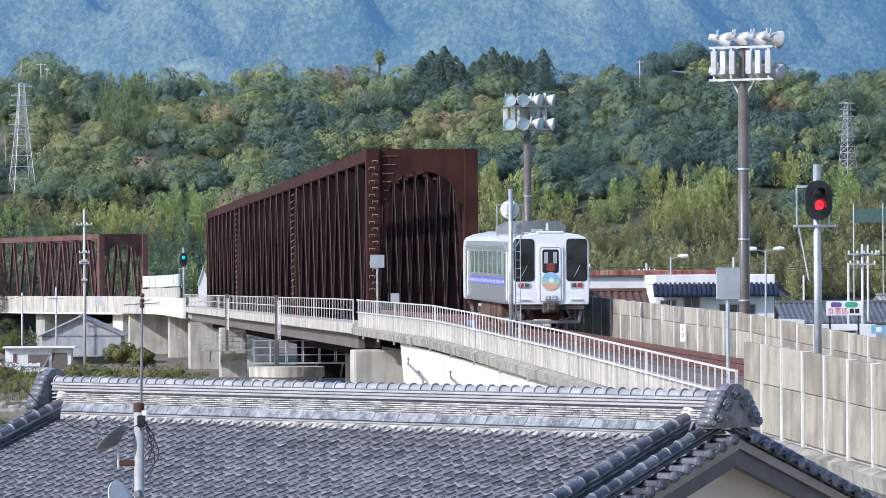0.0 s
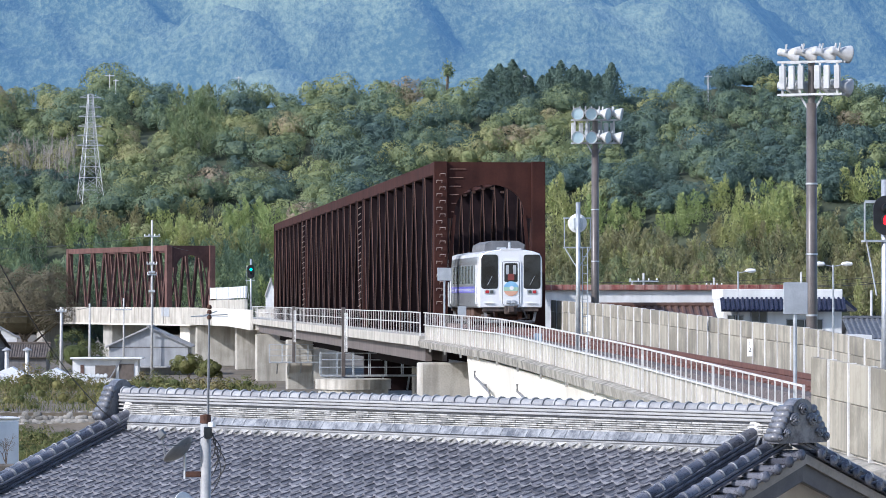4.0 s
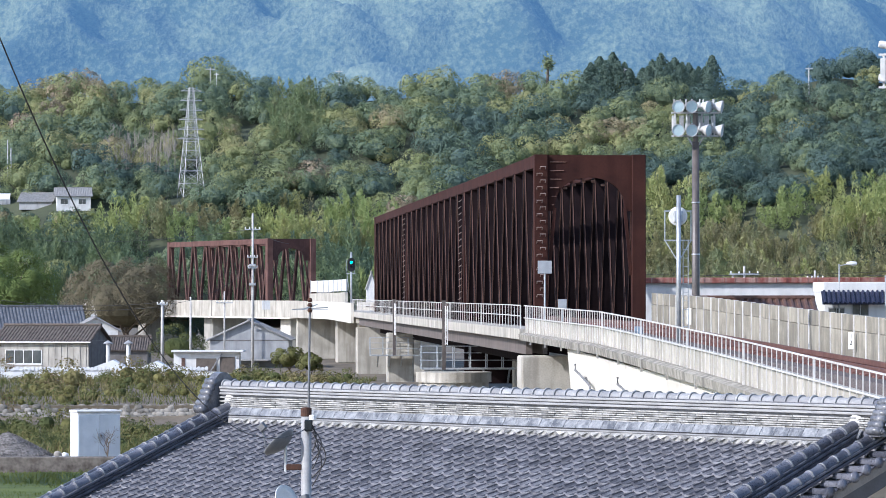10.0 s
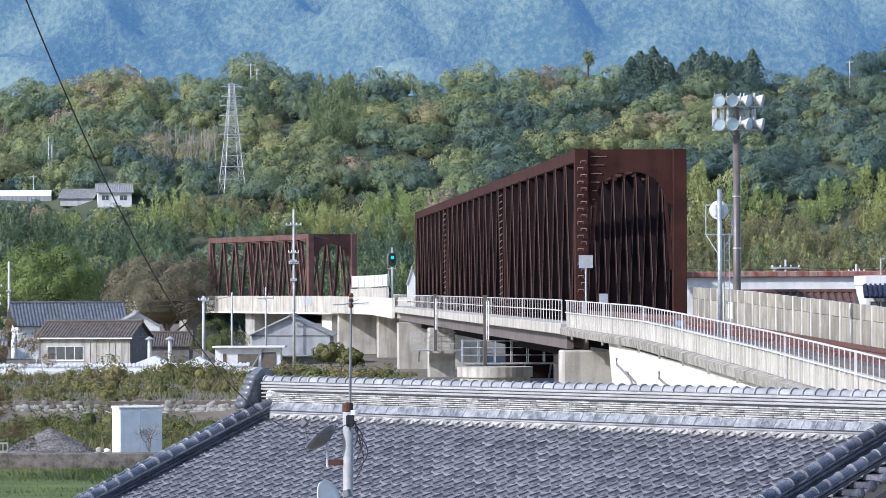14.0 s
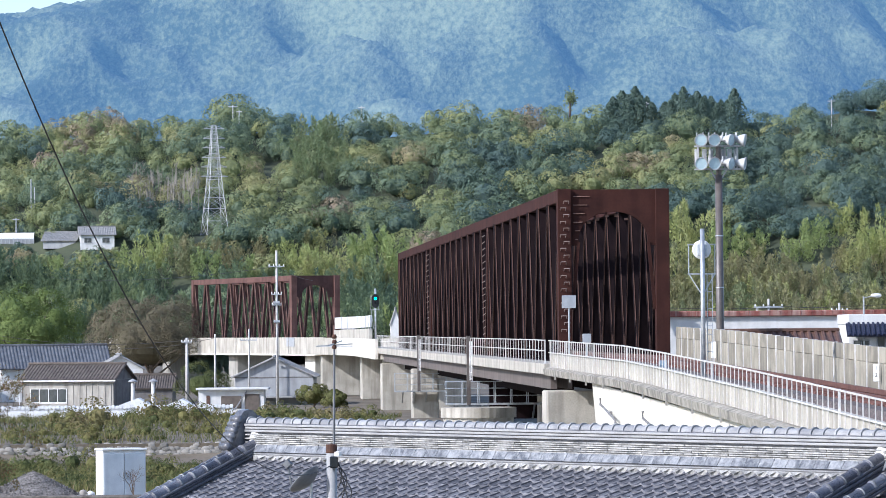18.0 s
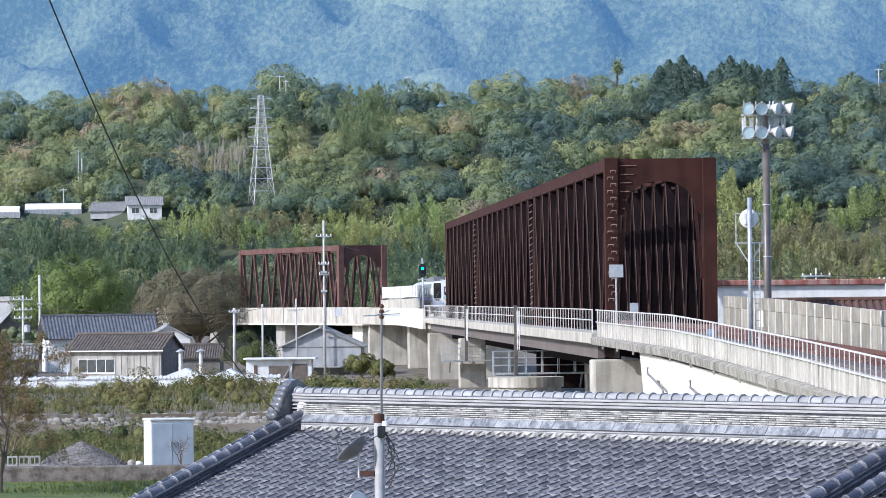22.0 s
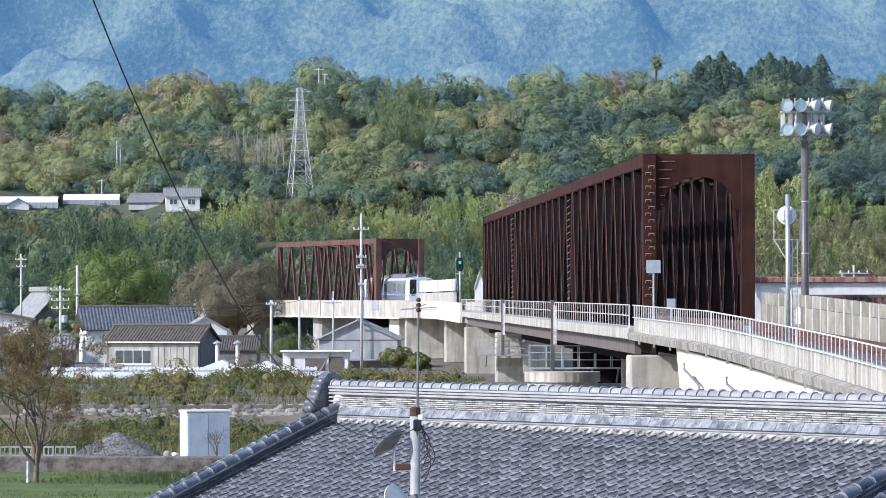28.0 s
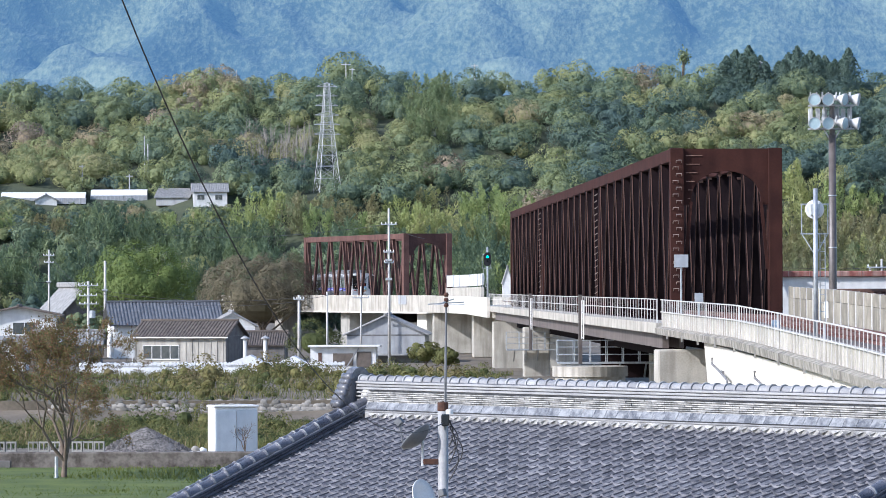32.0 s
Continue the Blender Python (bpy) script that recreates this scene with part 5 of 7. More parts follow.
part("aerial_arm", g, GALVANISED, mast)


def dish(m, r, mt, label):
    d = part("dish", Geo().lathe([(0, 0.0), (r * 0.4, 0.02), (r * 0.75, 0.06), (r, 0.11), (r, 0.125), (r * 0.72, 0.075), (r * 0.4, 0.035), (0, 0.015)], 24), mt, mast, label, m, True)
    part("feed_arm", Geo().tube((0, -r, 0.1), (0, -0.05, 0.42), 0.014, None, 6).box(-0.04, 0.04, -0.09, 0.01, 0.38, 0.48, None, 0.01), DISH_GREY, d)


dish(Matrix.Translation((-0.30, -0.05, MZ - 0.53)) @ Vector((-0.64, 0.26, 0.72)).to_track_quat("Z", "Y").to_matrix().to_4x4(), 0.25, DISH_GREY, "dark grey dish seen from behind")
dish(Matrix.Translation((-0.34, -0.28, MZ - 1.28)) @ Vector((0.78, -0.55, 0.30)).to_track_quat("Z", "Y").to_matrix().to_4x4(), 0.24, WHITE_PAINT, "white dish")
part("bracket", Geo().box(-0.27, -0.06, -0.04, 0.04, MZ - 0.83, MZ - 0.75, None, 0.01), RUST, mast, "rusty bracket arm")
part("bracket_post", Geo().tube((-0.28, 0, MZ - 0.85), (-0.28, 0, MZ - 0.5), 0.02, None, 8), GALVANISED, mast)
part("cable_box", Geo().box(-0.02, 0.09, -0.14, -0.05, MZ - 0.30, MZ - 0.14, None, 0.015), DARK_GLASS, mast, "black cable box")
part("lamp_head", Geo().lathe([(0, 0.0), (0.05, 0.0), (0.05, 0.06), (0, 0.07)], 10, pose(0.09, -0.06, MZ - 0.14)), WHITE_PAINT, mast)


def wire(p0, p1, sag, r, n=14, g=None):
    p0, p1 = Vector(p0), Vector(p1)
    g = g or Geo()
    q = [p0.lerp(p1, i / n) - Vector((0, 0, 4 * sag * (i / n) * (1 - i / n))) for i in range(n + 1)]
    return g.path(q, r)


for k in range(5):
    g = Geo()
    a0 = 0.5 + 0.5 * k
    pts = [Vector((0.07 + 0.02 * k, -0.07, MZ - 0.2 - 0.05 * k))]
    for i in range(1, 12):
        u = i / 11
        pts.append(Vector((0.08 + (0.10 + 0.03 * k) * math.sin(3.14 * u) * (1 if k % 2 else 0.6), -0.08, MZ - 0.2 - 0.05 * k - 0.55 * u * (0.7 + 0.12 * k))))
    g.path(pts, 0.009)
    part("cable", g, RUBBER, mast, "black looped cable")
solid("service_cable", wire((-1.95, 54.0, MZ - 0.25), (-4.02, 30.0, HC + 3.5), 1.6, 0.0065, 40), RUBBER, Matrix(), "black overhead service cable", "cable", smooth=False)
# ---- village ----
WALL_WHITE = mat("white_render", (0.62, 0.62, 0.60), (0.74, 0.74, 0.72), 1.2, 0.8, bump=0.1, fine=20, streak=0.25, streak_col=(0.4, 0.39, 0.36))
WALL_GREY = mat("grey_sheet", (0.30, 0.31, 0.32), (0.38, 0.39, 0.40), 1.2, 0.6, bump=0.05, fine=20, streak=0.3)
WALL_BEIGE = mat("corrugated_beige", (0.34, 0.32, 0.28), (0.44, 0.42, 0.37), 1.5, 0.7, bump=0.1, fine=20, streak=0.5)
WALL_DARK = mat("dark_weathered_board", (0.125, 0.118, 0.113), (0.20, 0.19, 0.18), 1.5, 0.8, bump=0.1, fine=20, streak=0.5)
ROOF_BROWN = mat("brown_sheet_roof", (0.085, 0.07, 0.058), (0.15, 0.125, 0.105), 2, 0.8, bump=0.2, fine=14)
ROOF_BLUE = mat("blue_grey_tile_roof", (0.085, 0.09, 0.10), (0.155, 0.162, 0.175), 2, 0.45, bump=0.1, fine=14)
ROOF_GREY = mat("grey_roof", (0.20, 0.20, 0.195), (0.32, 0.32, 0.31), 2, 0.6, bump=0.1, fine=14)
ROOF_RED = mat("faded_red_roof", (0.17, 0.045, 0.034), (0.33, 0.13, 0.10), 1.6, 0.75, bump=0.1, fine=8, streak=0.7, streak_col=(0.5, 0.42, 0.36))
ROOF_NAVY = mat("navy_tile", (0.018, 0.022, 0.045), (0.04, 0.045, 0.075), 3, 0.3, bump=0.1)
ROOF_RUST = mat("rust_brown_tile", (0.085, 0.045, 0.032), (0.15, 0.085, 0.06), 3, 0.5, bump=0.1)
VINYL = mat("white_vinyl", (0.68, 0.70, 0.72), (0.80, 0.81, 0.82), 2, 0.5, bump=0.2)
POLE_CONC = mat("pole_concrete", (0.42, 0.41, 0.39), (0.55, 0.54, 0.51), 3, 0.8, bump=0.05)


def ribbed_slope(p0, along, down, n, h, material, parent, name="roof_slope", label=""):
    """A roof face with raised ribs: p0 the top corner, along the ridge, down the slope."""
    p0, along, down = Vector(p0), Vector(along), Vector(down)
    up = along.cross(down).normalized()
    if up.z < 0:
        up = -up
    g = Geo()
    line = []
    for i in range(n):
        for f, k in ((0.0, 0.0), (0.3, 0.0), (0.42, 1.0), (0.78, 1.0), (0.9, 0.0)):
            line.append((( i + f) / n, k * h))
    line.append((1.0, 0.0))
    top = [[p0 + along * f + up * k + down * q for f, k in line] for q in (0.0, 1.0)]
    low = [[p0 + along * f - up * 0.1 + down * q for f, k in line] for q in (1.0, 0.0)]
    g.sweep(top + low + [top[0]], closed=False)
    m = len(line)
    for j in (0, m - 1):
        g.f.append((j, m + j, 2 * m + j, 3 * m + j))
    return part(name, g, material, parent, label)


def window(parent, m, w, h, cols=2, frame_mat=WHITE_PAINT):
    """A framed window with separate panes, facing -y."""
    win = part("window", Geo().box(-w / 2, w / 2, -0.02, 0.05, 0, h), DARK_GLASS, parent, "", m)
    g = Geo()
    t = 0.06
    for x0, x1, z0, z1 in ((-w / 2, w / 2, 0, t), (-w / 2, w / 2, h - t, h), (-w / 2, -w / 2 + t, t, h - t), (w / 2 - t, w / 2, t, h - t)):
        g.box(x0, x1, -0.07, -0.021, z0, z1)
    for i in range(1, cols):
        x = -w / 2 + w * i / cols
        g.box(x - t / 2, x + t / 2, -0.065, -0.021, t, h - t)
    part("window_frame", g, frame_mat, win)
    for i in range(cols):
        a, b = -w / 2 + w * i / cols + t, -w / 2 + w * (i + 1) / cols - t
        part("pane", Geo().box(a, b, -0.035, -0.022, t, h - t), PANE, win)
    part("sill", Geo().box(-w / 2 - 0.05, w / 2 + 0.05, -0.10, -0.0, -0.06, -0.003), frame_mat, win)
    return win


def gable_house(name, m, w, d, eave, rise, wall, roof, label, ridge_along="x", ribs=24, over=0.4, windows=(), category="house", end_wall=None, trim=None):
    """Walls w by d with a gabled roof; the front faces -y."""
    t = thing(name, m, label, category)
    x0, x1, y0, y1 = -w / 2, w / 2, 0.0, d
    part("wall", Geo().box(x0, x1, y0, y1, 0, eave), wall, t)
    if ridge_along == "x":
        for x in (x0, x1 - 0.15):
            part("gable", Geo().sweep([[(xx, y0, eave), (xx, y1, eave), (xx, d / 2, eave + rise)] for xx in (x, x + 0.15)]), end_wall or wall, t)
        k = 1 + over / (d / 2)
        for s in (-1, 1):
            ribbed_slope((x0 - over, d / 2, eave + rise + 0.12), (w + 2 * over, 0, 0), (0, s * d / 2 * k, -rise * k), ribs, 0.07, roof, t)
        part("ridge_tile", Geo().box(x0 - over, x1 + over, d / 2 - 0.16, d / 2 + 0.16, eave + rise + 0.1, eave + rise + 0.32, None, 0.05), roof, t)
        if trim:
            part("gutter", Geo().box(x0 - over, x1 + over, y0 - over - 0.1, y0 - over, eave - rise * (k - 1) - 0.02, eave - rise * (k - 1) + 0.1), trim, t, "pale gutter")
    else:
        for y in (y0, y1 - 0.15):
            part("gable", Geo().sweep([[(x0, yy, eave), (x1, yy, eave), (0, yy, eave + rise)] for yy in (y, y + 0.15)]), end_wall or wall, t)
        k = 1 + over / (w / 2)
        for s in (-1, 1):
            ribbed_slope((0, y0 - over, eave + rise + 0.12), (0, d + 2 * over, 0), (s * w / 2 * k, 0, -rise * k), ribs, 0.07, roof, t)
        part("ridge_tile", Geo().box(-0.16, 0.16, y0 - over, y1 + over, eave + rise + 0.1, eave + rise + 0.32, None, 0.05), roof, t)
    for x, z, ww, hh, c in windows:
        window(t, pose(x, y0, z), ww, hh, c)
    return t


def at(u, s, z=0.0, turn=0.0):
    """A place on the valley floor: bearing offset u at depth 7000 / s."""
    return pose(u / s, 7000.0 / s, z, 0, 0, turn)


shed = gable_house("shed", at(-356, 18.3, 0, 0), 7.6, 9.0, 2.75, 1.75, WALL_GREY, ROOF_GREY, "grey sheet-clad shed with a low gable roof", "y", 18, 0.35, category="shed")
part("band", Geo().box(-3.8, 3.8, -0.04, -0.005, 2.62, 2.72), WALL_DARK, shed)
part("canopy", Geo().box(-3.4, 4.6, -2.0, -0.05, 0.7, 0.85, None, 0.02), ROOF_GREY, shed, "low canopy")
low = thing("low_building", at(-432, 20.0, 0, 0), "white flat-roofed hut with brown shutters", "building")
part("wall", Geo().box(-2.9, 2.9, 0, 3.0, 0, 2.0), WALL_WHITE, low)
part("roof", Geo().box(-3.1, 3.3, -0.5, 3.2, 2.003, 2.16, None, 0.02), WALL_WHITE, low, "flat white roof edge")
part("shutter", Geo().box(-0.9, 0.9, -0.06, -0.003, 0.35, 1.45), ROOF_BROWN, low, "brown shutter")
part("shutter", Geo().box(1.2, 2.5, -0.06, -0.003, 0.2, 1.6), ROOF_BROWN, low, "brown shutter")
part("sign", Geo().box(-2.2, -1.9, -0.05, -0.003, 0.6, 1.5), ROOF_RUST, low, "red-brown upright sign")
part("brace", Geo().bar((0.3, -0.3, 0.2), (1.4, -0.1, 1.9), 0.1, 0.1), WALL_GREY, low)

barn = gable_house("barn", at(-722, 18.75, 0, -15), 9.2, 5.4, 2.75, 1.3, WALL_BEIGE, ROOF_BROWN, "weathered beige corrugated barn with a dark brown roof", "x", 30, 0.35,
                   ((-1.9, 0.55, 3.7, 1.35, 4),), "barn", WALL_DARK, WHITE_PAINT)
for i in range(15):
    x = -4.45 + i * 0.63
    if abs(x + 1.9) > 2.0:
        part("batten", Geo().box(x - 0.03, x + 0.03, -0.05, -0.003, 0.05, 2.7), WALL_BEIGE, barn)
part("side_cladding", Geo().box(4.603, 4.65, 0.05, 5.35, 0.02, 2.73), WALL_DARK, barn, "dark weathered board end")
part("downpipe", Geo().tube((-4.75, -0.2, 0), (-4.75, -0.2, 2.5), 0.06, None, 8), WHITE_PAINT, barn)
gable_house("farmhouse", at(-745, 17.0, 0, 12), 11.0, 8.5, 3.6, 2.1, WALL_WHITE, ROOF_BLUE, "white-walled farmhouse with a blue-grey tiled roof", "x", 34, 0.55)
gable_house("farmhouse_wing", at(-628, 17.2, 0, 8), 4.6, 6.5, 3.4, 1.3, WALL_WHITE, ROOF_GREY, "white-walled wing with a grey roof", "y", 14, 0.35)
temple = gable_house("temple_hall", at(-895, 13.8, 0, 24), 7.5, 9.5, 3.4, 3.9, WALL_DARK, ROOF_GREY, "old hall with a steep curved grey tile roof", "y", 18, 1.1, category="temple")
part("crest", Geo().box(-0.35, 0.35, -1.3, 10.8, 7.5, 8.15, None, 0.08), ROOF_GREY, temple, "tall tiled ridge")
eh = gable_house("dwelling", at(-1010, 17.4, 0, 6), 7.6, 6.5, 4.6, 0.8, WALL_WHITE, ROOF_BROWN, "white two-storey dwelling with a shallow brown roof", "y", 18, 0.7,
                 ((0.6, 2.6, 2.4, 1.3, 2),))
part("balcony", Geo().box(-3.9, 3.4, -0.9, -0.003, 1.5, 2.5, None, 0.03), WALL_GREY, eh, "pale balcony front")
gable_house("lean_to", at(-925, 18.2, 0, 3), 6.6, 3.6, 1.9, 1.1, WALL_DARK, ROOF_GREY, "low outbuilding with a pale worn tile roof", "x", 22, 0.4, category="outbuilding")
gable_house("shed", at(-1035, 20.0, 0, 0), 3.4, 4.0, 1.6, 0.9, WALL_WHITE, ROOF_BLUE, "small white gabled shed", "y", 10, 0.3, category="shed")
gable_house("outbuilding", at(-575, 17.6, 0, 0), 4.4, 5.0, 1.5, 1.2, WALL_DARK, ROOF_BROWN, "low dark outbuilding with a brown tiled roof", "x", 20, 0.3, category="outbuilding")
gable_house("distant_house", at(-212, 11.0, 0, 20), 4.5, 6, 5.2, 2.0, WALL_WHITE, ROOF_GREY, "white gabled house beyond the line", "y", 16, 0.5)
gable_house("distant_house", at(-140, 10.2, 0, 2), 1.7, 5, 8.2, 2.6, WALL_WHITE, ROOF_GREY, "white gabled house beyond the line", "y", 16, 0.15)

# white wall with a tiled coping along the bank
wl = thing("garden_wall", pose(-30.5, 326, 0), "white low wall with a scalloped tile coping", "wall", kind="structure")
part("wall", Geo().box(-11.5, 10.5, 0, 0.25, 0.0, 0.95), VINYL, wl)
cop = Geo().tube((0, -0.1, 0), (0, 0.4, 0), 0.16, 0.16, 8).mesh("coping_tile", VINYL)
for i in range(68):
    o = new("coping_tile", cop)
    o.parent = wl
    o.matrix_basis = pose(-11.4 + i * 0.325, 0, 0.98 + (0.05 if i % 2 else 0))
for u, s, w, h in ((-598, 20.6, 3.2, 1.5), (-560, 21.2, 3.4, 0.9), (-520, 20.2, 2.6, 1.3)):
    g = Geo().sweep([[(-w / 2, y, 0), (-w / 2, y, h * 0.6), (0, y, h), (w / 2, y, h * 0.45), (w / 2, y, 0)] for y in (0, 2.4)])
    solid("tarpaulin", g, VINYL, at(u, s), "heap under a white tarpaulin", "tarpaulin", "tarpaulins by the wall")
for u in (-606, -570):
    v = thing("vent_stack", at(u, 19.4), "pale stove vent with a conical cowl", "chimney", "vent stacks")
    part("pipe", Geo().tube((0, 0, 0), (0, 0, 2.6), 0.2, 0.18, 10), WALL_WHITE, v)
    part("cowl", Geo().lathe([(0.0, 2.95), (0.42, 2.7), (0.42, 2.62), (0.1, 2.6)], 12), WALL_GREY, v)


# ---- poles and wires ----
def utility_pole(m, h, arms=(), lamps=0, r=0.16, mt=None, label="grey concrete utility pole with cross-arms and insulators", box=False):
    t = thing("utility_pole", m, label, "utility pole", "utility poles")
    part("pole", Geo().tube((0, 0, 0), (0, 0, h), r, r * 0.7, 12), mt or POLE_CONC, t, smooth=True)
    for z, w in arms:
        arm = part("cross_arm", Geo().box(-w, w, -0.05 - r, 0.05 - r, z - 0.05, z + 0.05), GALVANISED, t)
        for x in (-w * 0.9, -w * 0.35, w * 0.35, w * 0.9):
            part("insulator", Geo().lathe([(0, 0), (0.05, 0), (0.06, 0.08), (0.04, 0.16), (0, 0.17)], 8, pose(x, -r, z + 0.05)), WHITE_PAINT, arm)
    if box:
        part("transformer", Geo().lathe([(0, 0), (0.28, 0.0), (0.3, 0.05), (0.3, 0.65), (0.2, 0.75), (0, 0.75)], 12, pose(0.4, -0.1, h * 0.55)), GALVANISED, t)
    for k in range(lamps):
        part("bracket", Geo().box(-0.3, 0.3, -0.3, -0.05, h * (0.66 - 0.12 * k), h * (0.66 - 0.12 * k) + 0.25, None, 0.03), GALVANISED, t)
    return t


utility_pole(at(-350, 18.9, 0), 14.7, ((13.2, 0.75), (10.6, 0.5), (9.6, 0.45)), 2, 0.135, label="tall grey concrete utility pole with short cross-arms")
utility_pole(at(-510, 19.0, 0), 6.6, ((6.2, 0.5),), 0, 0.17)
utility_pole(at(-460, 18.6, 0), 6.9, (), 0, 0.12)
utility_pole(at(-885, 18.2, 0), 8.0, ((7.6, 1.0), (6.6, 0.9), (5.8, 0.9)), 0, 0.16, box=True)
utility_pole(at(-955, 14.2, 0), 12.2, ((11.5, 0.7), (10.6, 0.6)), 1, 0.16)
utility_pole(at(-855, 15.0, 0), 10.6, (), 1, 0.2)
utility_pole(at(-400, 18.4, 0), 7.4, ((6.3, 0.8),), 0, 0.1, label="thin pole with a street-lamp arm")
g = Geo()
for a, b in (((-48, 372, 8.0), (-90, 330, 9.0)), ((-48.6, 384, 7.6), (-67, 493, 11.5)), ((-67, 493, 11.5), (-110, 480, 12)), ((-26.8, 369, 6.4), (-48.6, 384, 7.4)), ((-67, 493, 10.6), (-48, 384, 6.6)),
             ((-18.6, 370, 13.2), (-18, 520, 14.0)), ((-18.6, 370, 13.2), (-60, 560, 15)), ((-26.8, 369, 6.2), (-18.6, 370, 9.6)), ((-48, 384, 6.9), (-26.8, 369, 6.0))):
    wire(a, b, 0.8, 0.02, 12, g)
tagged(new("overhead_wires", g.mesh("overhead_wires", RUBBER)), "thin dark overhead wires between the poles", "wires", "", "stuff")


# ---- bank, field and yard before the village ----
WEED = mat("weeds", (0.6, 0.64, 0.5), (1, 1, 1), 0.8, 0.8, fine=3, thin=0.3, sheen=0.2, tint=[(0.075, 0.100, 0.042), (0.13, 0.15, 0.060), (0.25, 0.235, 0.095), (0.25, 0.195, 0.115)])
STONE = mat("river_stone", (0.13, 0.125, 0.11), (0.30, 0.285, 0.255), 3, 0.85, bump=0.3, piece=0.7)
GRAVEL = mat("gravel", (0.085, 0.078, 0.072), (0.24, 0.225, 0.21), 11, 0.95, bump=0.8, fine=25)
GRASSB = mat("lawn_blades", (0.7, 0.75, 0.6), (1, 1, 1), 0.8, 0.7, fine=3, thin=0.4, tint=[(0.10, 0.135, 0.026), (0.145, 0.175, 0.036), (0.185, 0.205, 0.058)])


def bank_z(x, y):
    z = lerp_table(y, [(100, 0.35), (138, 0.5), (152, 0.6), (158, 0.7), (185, -0.2), (226, -0.45), (231, -0.4), (234.5, 0.55), (250, 0.6), (300, 0.45), (326, 0.05), (340, 0.02)])
    return z + 0.12 * fbm(x, y, 9, 2.2)


grid("bank", np.linspace(-68, 2, 60), np.linspace(98, 338, 110), bank_z, SOIL, "rough earth bank and field edge", "bank")


grid("field", np.linspace(-40, 2, 40), np.linspace(100, 147, 40), lambda x, y: bank_z(x, y) + 0.03, GRASS, "bright green mown grass field", "field")


def blades(name, n, xr, yr, zf, h, w, material, label, category, seed, keep=None, droop=0.4, tuft=1):
    rng = np.random.default_rng(seed)
    x, y = rng.uniform(*xr, n), rng.uniform(*yr, n)
    if keep is not None:
        ok = keep(x, y)
        x, y = x[ok], y[ok]
    n = len(x)
    z = np.array([zf(a, b) for a, b in zip(x, y)])
    patch = np.array([fbm(a, b, 6, seed * 1.3) for a, b in zip(x, y)])
    hh = h * rng.uniform(0.5, 1.2, n) * (1 + 0.9 * patch)
    a = rng.uniform(0, 6.28, n)
    lean = rng.normal(0, droop, (n, 2)) * hh[:, None]
    dx, dy = w * np.cos(a), w * np.sin(a)
    base = np.stack([x, y, z - 0.05], 1)
    mid = base + np.stack([lean[:, 0] * 0.35, lean[:, 1] * 0.35, hh * 0.62], 1)
    top = base + np.stack([lean[:, 0], lean[:, 1], hh], 1)
    side = np.stack([dx, dy, 0 * dx], 1)
    v = np.stack([base - side * 0.5, base + side * 0.5, mid + side * 0.6, mid - side * 0.6, mid - side * 0.6, mid + side * 0.6, top + side * 0.12, top - side * 0.12], 1).reshape(-1, 3)
    t = np.repeat(np.clip(0.45 + 0.8 * patch + rng.normal(0, 0.2, n), 0, 1), 8)
    me = big_mesh(name, v, np.arange(len(v)).reshape(-1, 4), material, t)
    return tagged(new(name, me), label, category, "", "stuff")


blades("bank_weeds", 20000, (-62, -6), (235, 324), bank_z, 0.45, 0.035, WEED, "tall tangled weeds in green and straw on the bank", "weeds", 3)
blades("lower_weeds", 26000, (-50, -8), (166, 217), bank_z, 0.5, 0.04, WEED, "rank weeds and brambles below the stone wall", "weeds", 4, None, 0.5)
blades("lawn", 18000, (-32, -8), (116, 147), bank_z, 0.17, 0.03, GRASSB, "short bright green grass of the field", "grass", 5)


def bush(name, x, y, r, h, seed, t, label, per=200, lobes=22, size=0.14):
    rng = np.random.default_rng(seed)
    b = thing(name, pose(x, y, bank_z(x, y) if y < 338 else 0), label, "shrub", "shrubs")
    v = crown(rng, r, h, lobes, per, size)
    o = new("foliage", big_mesh("foliage", v[:, :3], np.arange(len(v)).reshape(-1, 3), WEED, np.clip(t + v[:, 3], 0, 1)))
    o.parent = b
    g = Geo()
    for k in range(4):
        a = rng.uniform(0, 6.28)
        g.tube((0, 0, -0.1), (r * 0.4 * math.cos(a), r * 0.4 * math.sin(a), h * 0.5), 0.05, 0.02, 6)
    part("stem", g, BARK, b)
    return b


for i, (x, y, r, h, t) in enumerate(((-15, 366, 1.7, 2.3, 0.52), (-12.4, 350, 1.2, 2.0, 0.5), (-51.5, 380, 2.2, 3.0, 0.36), (-27, 392, 3.0, 4.2, 0.36))):
    bush("shrub", x, y, r, h, 50 + i, t, "leafy green garden shrub")


def thicket(name, n, xr, yr, size, low, high, tall, label, seed):
    """Brambles and rank weeds as many small leafy mounds of uneven height."""
    rng = np.random.default_rng(seed)
    kinds = [crown(rng, 1.0, rng.uniform(0.9, 1.6), 8, 30, 0.13, (0.25, 0.5)) for _ in range(6)]
    places = []
    for _ in range(n):
        x, y = rng.uniform(*xr), rng.uniform(*yr)
        p = fbm(x, y, 7, seed * 1.7)
        places.append((x, y, bank_z(x, y) - 0.15, rng.uniform(0, 6.28), size * rng.uniform(0.5, 1.25) * (1 + tall * p), np.clip(rng.uniform(low, high) + 0.35 * p, 0, 1), rng.integers(6)))
    scatter(name, kinds, places, WEED, label, "weeds")


